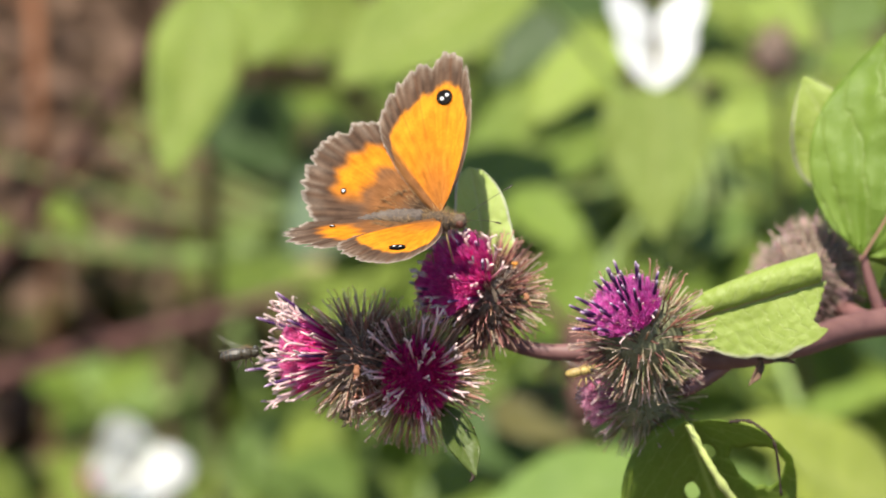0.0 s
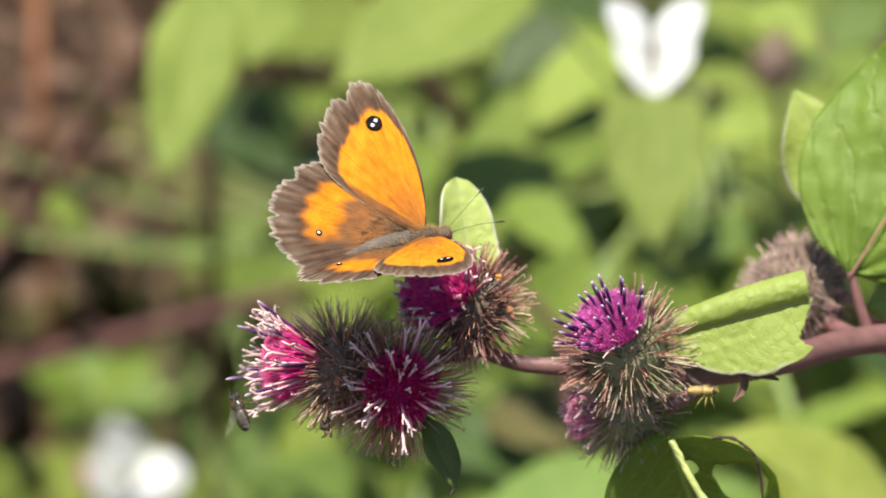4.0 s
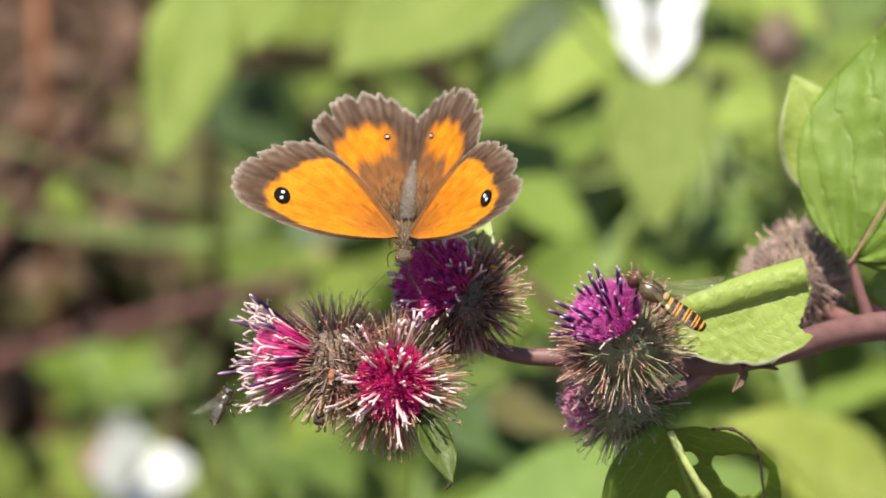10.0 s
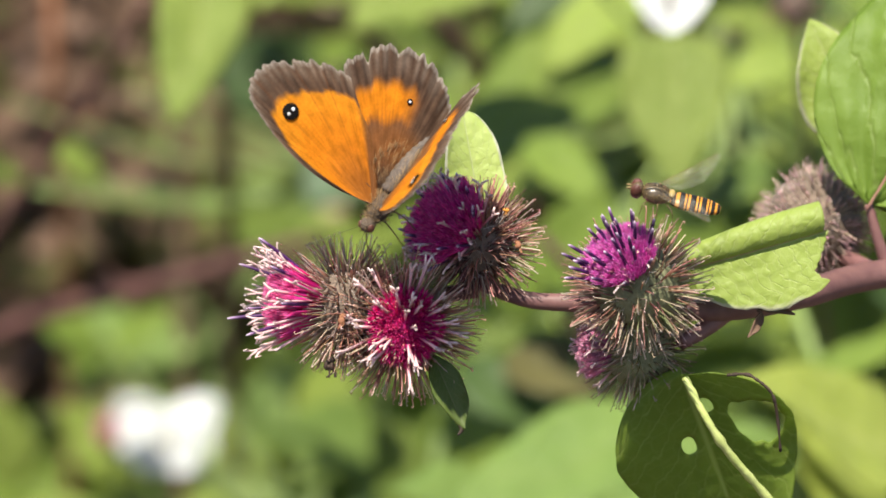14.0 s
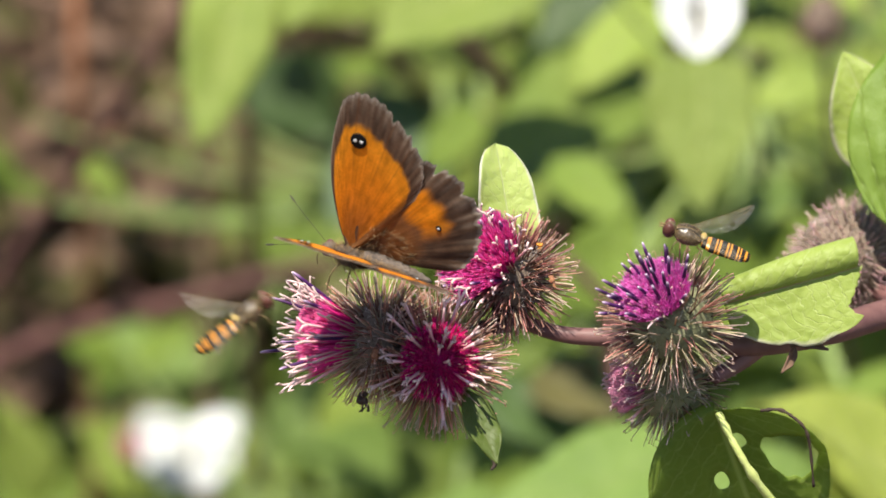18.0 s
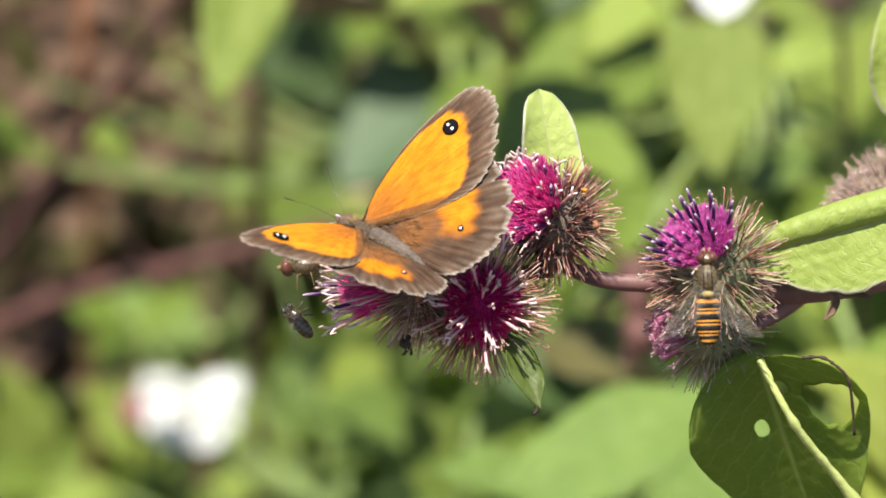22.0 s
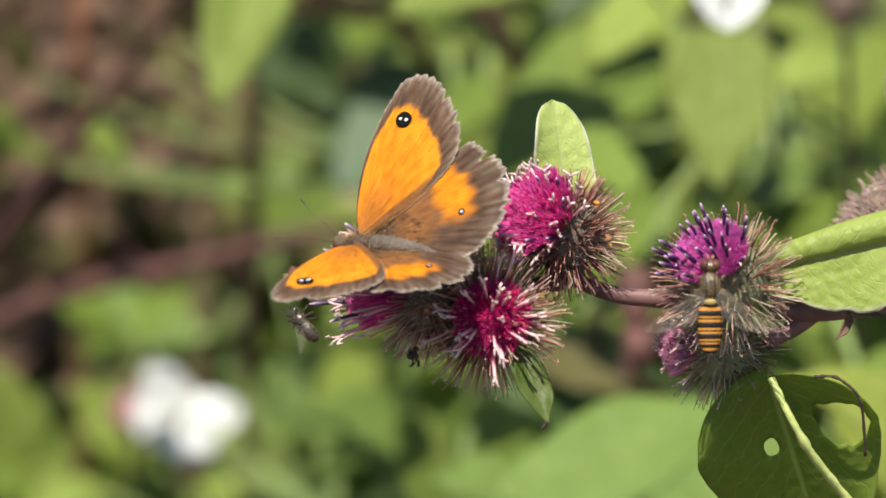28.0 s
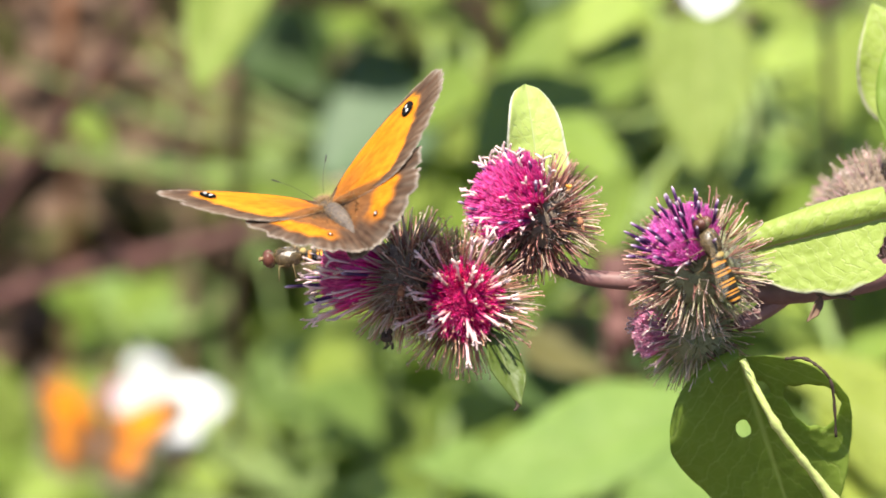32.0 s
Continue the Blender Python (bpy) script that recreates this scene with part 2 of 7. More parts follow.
LEAF_LIME = leaf_mat("hedge_leaf_lime", (0.30, 0.37, 0.050), (0.43, 0.49, 0.095), (0.46, 0.50, 0.15), grain=200, depth=0.002)
LEAF_MID = leaf_mat("hedge_leaf", (0.124, 0.195, 0.026), (0.215, 0.295, 0.043), (0.25, 0.31, 0.078), grain=200, depth=0.002)
LEAF_SOFT = leaf_mat("hedge_leaf_soft", (0.115, 0.19, 0.036), (0.19, 0.275, 0.060), (0.22, 0.3, 0.085), grain=200, depth=0.002)
# deep green, darkened so that shade among the leaves sits in the colour
LEAF_DEEP_SHADE = leaf_mat("hedge_leaf_deep_shade", (0.040, 0.072, 0.018), (0.070, 0.120, 0.028), (0.09, 0.14, 0.045), grain=300)
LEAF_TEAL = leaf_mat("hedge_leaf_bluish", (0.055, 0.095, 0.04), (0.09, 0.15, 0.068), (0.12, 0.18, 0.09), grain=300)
STEM = grain_mat("purple_stem", (0.12, 0.052, 0.055), (0.25, 0.125, 0.110), 500, 0.55)
PINK_RIB = grain_mat("pink_rib", (0.30, 0.13, 0.10), (0.46, 0.24, 0.18), 800, 0.5)
STEM_GREEN = grain_mat("green_stalk", (0.16, 0.24, 0.06), (0.32, 0.40, 0.14), 500, 0.55)
RIB_LIME = grain_mat("lime_rib", (0.30, 0.36, 0.08), (0.50, 0.54, 0.20), 500, 0.5, 0.9)
STALK = grain_mat("dry_stalk", (0.12, 0.067, 0.042), (0.26, 0.155, 0.10), 200, 0.8)
STALK_DARK = grain_mat("dark_straw", (0.05, 0.03, 0.018), (0.13, 0.08, 0.046), 200, 0.85)
STALK_RED = grain_mat("red_stalk", (0.06, 0.026, 0.022), (0.14, 0.06, 0.048), 200, 0.7)
BUR = grain_mat("bur_core", (0.10, 0.075, 0.055), (0.30, 0.22, 0.165), 2600, 0.9, 1.0)
BUR_GREEN = grain_mat("bur_core_green", (0.13, 0.14, 0.065), (0.32, 0.31, 0.17), 2600, 0.9, 1.0)
BRACT = length_mat("bract", (0.0, (0.31, 0.20, 0.13)), (0.45, (0.42, 0.19, 0.135)), (0.85, (0.56, 0.29, 0.22)), (1.0, (0.68, 0.42, 0.33)), vary=0.5, hue=0.03, through=0.3, rough=0.36)
BRACT_DARK = length_mat("bract_dark", (0.0, (0.10, 0.05, 0.042)), (0.6, (0.22, 0.092, 0.078)), (1.0, (0.46, 0.25, 0.20)), vary=0.45, hue=0.03, through=0.25, rough=0.36)
BRACT_PALE = length_mat("bract_pale", (0.0, (0.40, 0.35, 0.22)), (0.5, (0.58, 0.45, 0.34)), (0.85, (0.72, 0.57, 0.48)), (1.0, (0.78, 0.60, 0.54)), vary=0.4, hue=0.03, through=0.35, rough=0.36)
BRACT_GREEN = length_mat("bract_green", (0.0, (0.30, 0.35, 0.14)), (0.5, (0.42, 0.42, 0.21)), (0.85, (0.56, 0.43, 0.30)), (1.0, (0.64, 0.44, 0.36)), vary=0.4, hue=0.02, through=0.35)
WOOL = length_mat("bur_wool", (0.0, (0.42, 0.36, 0.32)), (1.0, (0.60, 0.52, 0.50)), rough=0.8, vary=0.3, through=0.3)
BRACT_PINK = length_mat("bract_pink", (0.0, (0.32, 0.21, 0.18)), (0.5, (0.54, 0.37, 0.35)), (1.0, (0.66, 0.38, 0.42)), vary=0.35, hue=0.03, through=0.35)
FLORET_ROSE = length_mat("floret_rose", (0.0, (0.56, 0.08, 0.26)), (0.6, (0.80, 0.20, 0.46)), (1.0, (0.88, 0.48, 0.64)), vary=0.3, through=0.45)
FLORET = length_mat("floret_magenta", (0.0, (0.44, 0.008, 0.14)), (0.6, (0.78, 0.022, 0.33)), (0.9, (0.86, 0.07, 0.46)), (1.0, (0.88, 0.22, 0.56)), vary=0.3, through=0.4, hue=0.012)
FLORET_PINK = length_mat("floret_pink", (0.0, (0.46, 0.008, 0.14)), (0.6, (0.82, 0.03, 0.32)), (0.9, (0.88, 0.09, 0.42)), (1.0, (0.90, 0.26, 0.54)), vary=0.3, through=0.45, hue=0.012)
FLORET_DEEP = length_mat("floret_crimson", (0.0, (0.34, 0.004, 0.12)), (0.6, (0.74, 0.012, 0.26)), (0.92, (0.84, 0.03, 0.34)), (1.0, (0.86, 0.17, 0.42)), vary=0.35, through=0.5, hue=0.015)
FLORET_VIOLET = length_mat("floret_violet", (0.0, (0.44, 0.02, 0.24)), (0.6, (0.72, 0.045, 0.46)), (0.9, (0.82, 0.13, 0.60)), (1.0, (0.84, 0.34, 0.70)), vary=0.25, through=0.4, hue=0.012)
STYLE = length_mat("style_pale", (0.0, (0.60, 0.08, 0.28)), (0.4, (0.68, 0.28, 0.36)), (0.75, (0.77, 0.50, 0.52)), (1.0, (0.82, 0.65, 0.62)), vary=0.25, through=0.25)
ANTHER = length_mat("anther_dark", (0.0, (0.24, 0.02, 0.16)), (0.35, (0.06, 0.010, 0.085)), (0.86, (0.045, 0.008, 0.065)), (0.95, (0.26, 0.16, 0.28)), (1.0, (0.52, 0.42, 0.52)), vary=0.3)
WING = wing_mat("orange_wing", 0.24, 0.75)
WING_WHITE = wing_mat("white_wing", 0.38)
FUR = grain_mat("brown_fur", (0.035, 0.025, 0.02), (0.13, 0.095, 0.065), 3000, 0.9, 1.0)
RINGED = grain_mat("grey_scales", (0.055, 0.040, 0.032), (0.20, 0.16, 0.13), 2600, 0.85, 0.8)
HAIR = length_mat("body_hair", (0.0, (0.09, 0.055, 0.030)), (0.6, (0.30, 0.19, 0.085)), (1.0, (0.56, 0.38, 0.19)), rough=0.8, vary=0.45, through=0.2)
DARK_LEG = grain_mat("insect_leg", (0.10, 0.07, 0.03), (0.28, 0.19, 0.08), 2000, 0.5)
BLACK = grain_mat("black_chitin", (0.012, 0.011, 0.009), (0.075, 0.06, 0.034), 1500, 0.24, 0.6, spec=0.8)
EYESPOT = grain_mat("black_scale", (0.004, 0.003, 0.003), (0.010, 0.009, 0.008), 2500, 0.9, 0.2, spec=0.1)
WHITE_DOT = grain_mat("white_scale", (0.75, 0.75, 0.78), (0.85, 0.85, 0.85), 2000, 0.6)
EYE_BROWN = grain_mat("insect_eye", (0.05, 0.016, 0.011), (0.11, 0.04, 0.026), 2500, 0.3)
BRONZE = grain_mat("bronze_thorax", (0.035, 0.026, 0.014), (0.17, 0.115, 0.05), 1800, 0.22, 0.6, spec=0.9)
BROWNED = grain_mat("browned_edge", (0.022, 0.014, 0.010), (0.07, 0.042, 0.028), 700, 0.8)
BAND_ORANGE = grain_mat("orange_band", (0.46, 0.17, 0.012), (0.66, 0.28, 0.025), 1800, 0.3, 0.3, spec=0.6)
BAND_BLACK = grain_mat("black_band", (0.006, 0.005, 0.004), (0.022, 0.017, 0.012), 1800, 0.5, 0.3, spec=0.25)
BAND_STRAW = grain_mat("straw_yellow", (0.32, 0.22, 0.06), (0.52, 0.38, 0.13), 2500, 0.4, 0.3)
CLEAR = glassy_mat("clear_wing")
SOIL = grain_mat("soil", (0.03, 0.02, 0.013), (0.10, 0.07, 0.045), 45, 0.95, 1.0)
LEAF_DULL = leaf_mat("dull_leaf", (0.085, 0.080, 0.022), (0.165, 0.145, 0.045), (0.19, 0.17, 0.07), grain=300)
LITTER = grain_mat("dead_leaf", (0.06, 0.034, 0.022), (0.18, 0.105, 0.063), 120, 0.8, 0.6)
STRAW_LEAF = grain_mat("straw_coloured_leaf", (0.16, 0.11, 0.065), (0.34, 0.25, 0.16), 120, 0.8, 0.6)
RUST = grain_mat("rust_stalk", (0.16, 0.065, 0.03), (0.32, 0.14, 0.07), 200, 0.8)


# ---- building tools ----
PLACES = {}


def thing(name, m, label, category, group="", kind=""):
    """An Empty at a thing's base, at the world pose m."""
    ob = new(name)
    ob.empty_display_size = 0.005
    ob.matrix_world = m
    PLACES[ob.name] = m.copy()
    return tagged(ob, label, category, group, kind)


def part(name, bm, material, parent=None, label="", m=None, smooth=True, world_pose=None):
    """Links a bmesh (or a finished mesh) as one mesh object, under a thing or a part."""
    if isinstance(bm, bmesh.types.BMesh):
        me = bpy.data.meshes.new(name)
        bm.to_mesh(me)
        bm.free()
        for k in material if isinstance(material, (list, tuple)) else [material]:
            me.materials.append(k)
        if smooth:
            me.polygons.foreach_set("use_smooth", [True] * len(me.polygons))
    else:
        me = bm
    ob = new(name, me)
    base = PLACES[parent.name] if parent else Matrix()
    if parent:
        ob.parent = parent
    if world_pose is not None:
        m = base.inverted() @ world_pose
    m = Matrix() if m is None else m
    ob.matrix_basis = m
    PLACES[ob.name] = base @ m
    if label:
        ob["label"] = label
    return ob


def ready(bm, name, *materials):
    me = bpy.data.meshes.new(name)
    bm.to_mesh(me)
    bm.free()
    for k in materials:
        me.materials.append(k)
    me.polygons.foreach_set("use_smooth", [True] * len(me.polygons))
    return me


def aim(p, d, up=(0, 0, 1), size=1.0, wide=1.0):
    """Pose at p whose z runs along d; x lies as near to up as it can."""
    z = Vector(d).normalized()
    x = Vector(up) - z * Vector(up).dot(z)
    if x.length < 1e-5:
        x = z.orthogonal()
    x.normalize()
    y = z.cross(x)
    m = Matrix((x * wide, y * wide, z * size)).transposed().to_4x4()
    m.translation = p
    return m


def tube(bm, pts, radii, sides=8, cap=True):
    pts = [Vector(p) for p in pts]
    rings, ref = [], None
    for i, p in enumerate(pts):
        d = (pts[min(i + 1, len(pts) - 1)] - pts[max(i - 1, 0)]).normalized()
        ref = d.orthogonal().normalized() if ref is None else (ref - d * ref.dot(d)).normalized()
        o = d.cross(ref)
        rings.append([bm.verts.new(p + (ref * math.cos(a) + o * math.sin(a)) * radii[i]) for a in [2 * math.pi * k / sides for k in range(sides)]])
    for a, b in zip(rings, rings[1:]):
        for k in range(sides):
            bm.faces.new((a[k], a[(k + 1) % sides], b[(k + 1) % sides], b[k]))
    if cap:
        bm.faces.new(list(reversed(rings[0])))
        bm.faces.new(rings[-1])
    return bm


def bend(pts, n=10):
    """A smooth line through the points."""
    pts = [Vector(p) for p in pts]
    out = []
    q = [pts[0] * 2 - pts[1], *pts, pts[-1] * 2 - pts[-2]]
    for i in range(1, len(q) - 2):
        for k in range(n):
            t = k / n
            a, b, c, d = q[i - 1:i + 3]
            out.append(0.5 * ((2 * b) + (c - a) * t + (2 * a - 5 * b + 4 * c - d) * t * t + (3 * b - a - 3 * c + d) * t ** 3))
    return [*out, pts[-1]]


def blob(bm, c, r, seg=16, rings=10, m=None):
    """An egg of half-axes r round c."""
    mat = Matrix.LocRotScale(c, None, r)
    bmesh.ops.create_uvsphere(bm, u_segments=seg, v_segments=rings, radius=1, matrix=m @ mat if m else mat)
    return bm


# ---- leaves ----
def outline_width(u, shape):
    if shape == "oval":
        return max(0.0, 1 - abs(2 * u - 1) ** 2.4) ** 0.5
    if shape == "heart":
        return max(0.0, (math.sin(math.pi * u ** 0.62) ** 0.8)) if u > 0 else 0.0
    if shape == "lance":
        return max(0.0, math.sin(math.pi * u ** 0.8) ** 1.1)
    return max(0.0, math.sin(math.pi * u ** 0.72) ** 0.85)


def leaf_bm(long, wide, shape="ovate", nu=18, nv=10, fold=10, droop=0.15, wave=0.04, seed=0, tooth=0.0, keep=None, puff=0.0, into=None, m=None):
    """A leaf from its base along +y, lying across x, its face to +z: folded at the midrib, drooping, waved; keep(u, v) leaves holes."""
    bm = into or bmesh.new()
    uvl = bm.loops.layers.uv.verify()
    rnd = random.Random(seed)
    ph = [rnd.uniform(0, 6.28) for _ in range(4)]
    grid, tan_f = {}, math.tan(radians(fold))
    for i in range(nu + 1):
        u = i / nu
        w = outline_width(u, shape) * wide / 2
        w *= 1 + tooth * (math.sin(u * 61 + ph[3]) + 0.6 * math.sin(u * 37 + ph[2]))
        for j in range(nv + 1):
            v = 2 * j / nv - 1
            x = v * w
            z = abs(x) * tan_f - droop * long * u * u
            z += wave * long * (math.sin(u * 7 + ph[0]) * v * abs(v) + 0.6 * math.sin(u * 13 + ph[1]) * abs(v) ** 3)
            if puff:
                z += puff * math.sin(28 * (u - 0.33 * abs(v))) * math.sin(3.1 * abs(v) * 3 + ph[0]) * (1 - abs(v) ** 4)
            co = Vector((x, u * long, z))
            grid[i, j] = bm.verts.new(m @ co if m else co)
    for i in range(nu):
        for j in range(nv):
            u, v = (i + 0.5) / nu, 2 * (j + 0.5) / nv - 1
            if keep and not keep(u, v):
                continue
            quad = [(i, j), (i, j + 1), (i + 1, j + 1), (i + 1, j)]
            f = bm.faces.new([grid[q] for q in quad])
            f.smooth = True
            for lp, (a, b) in zip(f.loops, quad):
                lp[uvl].uv = (a / nu, 2 * b / nv - 1)
    if not into:
        bmesh.ops.delete(bm, geom=[v for v in bm.verts if not v.link_faces], context="VERTS")
        bmesh.ops.remove_doubles(bm, verts=bm.verts, dist=1e-7)
        if keep:
            for _ in range(5):
                edge = {}
                for e in bm.edges:
                    if len(e.link_faces) == 1:
                        for a, b in ((e.verts[0], e.verts[1]), (e.verts[1], e.verts[0])):
                            edge.setdefault(a, []).append(b)
                moved = {v: v.co * 0.4 + sum((w.co for w in near), Vector()) / len(near) * 0.6 for v, near in edge.items()}
                for v, co in moved.items():
                    v.co = co
    return bm


def lay(base, tip, facing):
    """World pose of a leaf whose base and tip are given in mm, and the way that its face looks; and its length."""
    a, b = spot(*base), spot(*tip)
    y = (b - a).normalized()
    z = way(*facing)
    z = (z - y * z.dot(y)).normalized()
    x = y.cross(z)
    m = Matrix((x, y, z)).transposed().to_4x4()
    m.translation = a
    return m, (b - a).length


def leaf(parent, base, tip, wide, facing, material, shape="ovate", thick=0.00018, label="", name="leaf", **how):
    m, long = lay(base, tip, facing)
    ob = part(name, leaf_bm(long, wide * MM, shape, **how), material, parent, label, world_pose=m)
    s = ob.modifiers.new("thickness", "SOLIDIFY")
    s.thickness, s.offset = thick, 0
    return ob


def stalk(parent, pts, r0, r1, material, name="stem", label="", n=8, sides=8, bumpy=0.0):
    path = bend([PLACES[parent.name].inverted() @ spot(*p) for p in pts], n)
    k = len(path) - 1
    rr = [(r0 + (r1 - r0) * i / k) * MM * (1 + bumpy * noise.noise((i * 0.63, r0 * 3.1, 0.4)) * 2) for i in range(k + 1)]
    return part(name, tube(bmesh.new(), path, rr, sides), material, parent, label)


# ---- ground ----
def make_ground():
    axis = [-60, -20, -6, -3, -2] + [-1.4 + 0.035 * i for i in range(81)] + [2, 3, 6, 20, 60]
    verts, faces = [], []
    for y in axis:
        for x in axis:
            h = 0.03 * noise.noise((x * 4, y * 4, 0)) + 0.012 * noise.noise((x * 17, y * 17, 3)) if abs(x) < 1.5 and abs(y) < 1.6 else 0
            verts.append((x, y + 0.6, h - 0.02))
    n = len(axis)
    for j in range(n - 1):
        for i in range(n - 1):
            faces.append((j * n + i, j * n + i + 1, (j + 1) * n + i + 1, (j + 1) * n + i))
    me = bpy.data.meshes.new("ground")
    me.from_pydata(verts, [], faces)
    me.materials.append(SOIL)
    me.polygons.foreach_set("use_smooth", [True] * len(me.polygons))
    tagged(new("ground", me), "bare brown soil under the hedge bank", "ground", kind="structure")


make_ground()

# ---- burdock: heads ----


def along(bm, low=0.0, high=1.0):
    """Maps each face by its height, from 0 at the foot to 1 at the tip."""
    uvl = bm.loops.layers.uv.verify()
    for f in bm.faces:
        for lp in f.loops:
            lp[uvl].uv = (0.5, (lp.vert.co.z - low) / (high - low))
    return bm


def bract_bm(hook, lean):
    bm = bmesh.new()
    pts, rr = [], []
    for t, r in ((0, 0.036), (0.35, 0.023), (0.7, 0.017), (0.9, 0.013)):
        pts.append((lean * t * t, 0, t))
        rr.append(r)
    for a, r in ((50, 0.014), (120, 0.012), (190, 0.006)):
        pts.append((lean * 0.86 + hook * (1 - math.cos(radians(a))), 0, 0.93 + hook * 1.2 * math.sin(radians(a))))
        rr.append(r)
    return along(tube(bm, pts, rr, 4))


def floret_bm(flare=0.05):
    """A thin tube that opens into five narrow lobes."""
    bm = bmesh.new()
    tube(bm, [(0, 0, 0), (0.01, 0, 0.45), (0.015, 0, 0.68), (0.02, 0, 0.8)], [0.014, 0.016, 0.028, 0.034], 5, False)
    for k in range(5):
        c, s = math.cos(k * 1.2566), math.sin(k * 1.2566)
        tube(bm, [(0.02 + 0.026 * c, 0.026 * s, 0.76), (0.02 + flare * 0.8 * c, flare * 0.8 * s, 0.9), (0.02 + flare * 1.3 * c, flare * 1.3 * s, 1.0)], [0.013, 0.012, 0.004], 3, False)
    return along(bm)


def style_bm(curl, r=0.023):
    """A thread with a forked, curling tip."""
    bm = bmesh.new()
    tube(bm, [(0, 0, 0), (0.02, 0, 0.35), (0.05, 0.01, 0.7), (0.06, 0.01, 0.84)], [r * 0.7, r * 0.85, r, r * 1.15], 5)
    for s in (-1, 1):
        tube(bm, [(0.06, 0.01, 0.82), (0.06 + 0.03 * s, 0.01, 0.91), (0.06 + s * (0.05 + curl), 0.03, 1.0 - curl * 0.4), (0.06 + s * (0.04 + curl * 1.3), 0.05, 0.97 - curl)],
             [r, r * 0.9, r * 0.75, r * 0.35], 4)
    return along(bm)


def anther_bm(slant):
    bm = bmesh.new()
    tube(bm, [(0, 0, 0), (0.01, 0, 0.5), (0.015 + slant * 0.5, 0, 0.8), (0.02 + slant, 0, 0.95), (0.024 + slant * 1.3, 0, 1.0)], [0.018, 0.034, 0.036, 0.03, 0.014], 6)
    return along(bm)


def petal_kit(name, material, maker, *tries):
    """Meshes that many pieces share, and the bare shapes for the joined rest."""
    kit = []
    for t in tries:
        bm = maker(*t)
        bm.verts.index_update()
        uvl = bm.loops.layers.uv.verify()
        bare = ([v.co.copy() for v in bm.verts], [[v.index for v in f.verts] for f in bm.faces], [[lp[uvl].uv[1] for lp in f.loops] for f in bm.faces])
        kit.append((ready(bm, name, material), bare))
    return kit


def joined(name, pieces, material, parent, label=""):
    """One mesh out of many placed pieces, for the dense rest that nobody could count."""
    verts, faces, high = [], [], []
    for m, (vs, fs, us) in pieces:
        k = len(verts)
        verts += [m @ v for v in vs]
        faces += [[i + k for i in f] for f in fs]
        for u in us:
            high += u
    me = bpy.data.meshes.new(name)
    me.from_pydata(verts, [], faces)
    me.materials.append(material)
    uvl = me.uv_layers.new(name="UVMap")
    uvl.data.foreach_set("uv", [c for u in high for c in (0.5, u)])
    me.polygons.foreach_set("use_smooth", [True] * len(me.polygons))
    ob = part(name, me, None, parent, label)
    ob["kind"] = "stuff"
    return ob


HOOKS = ((0.028, 0.05), (0.04, -0.05), (0.02, 0.10), (0.05, 0.02))
BRACTS = petal_kit("bract", BRACT, bract_bm, *HOOKS)
BRACTS_DARK = petal_kit("bract", BRACT_DARK, bract_bm, *HOOKS)
BRACTS_PINK = petal_kit("bract", BRACT_PINK, bract_bm, *HOOKS)
BRACTS_PALE = petal_kit("bract", BRACT_PALE, bract_bm, *HOOKS)
BRACTS_GREEN = petal_kit("bract", BRACT_GREEN, bract_bm, *HOOKS)
TINTS = {"pink": FLORET_PINK, "rose": FLORET_ROSE, "magenta": FLORET, "crimson": FLORET_DEEP, "violet": FLORET_VIOLET}
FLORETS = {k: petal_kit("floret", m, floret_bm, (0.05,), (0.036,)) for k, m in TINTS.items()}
STYLES = petal_kit("style", STYLE, style_bm, (0.03,), (0.075,), (0.012,))
STYLES_PLAIN = petal_kit("style", STYLE, style_bm, (-0.012, 0.025), (0.0, 0.028), (0.02, 0.024))
ANTHERS = petal_kit("anther", ANTHER, anther_bm, (0.0,), (0.03,))


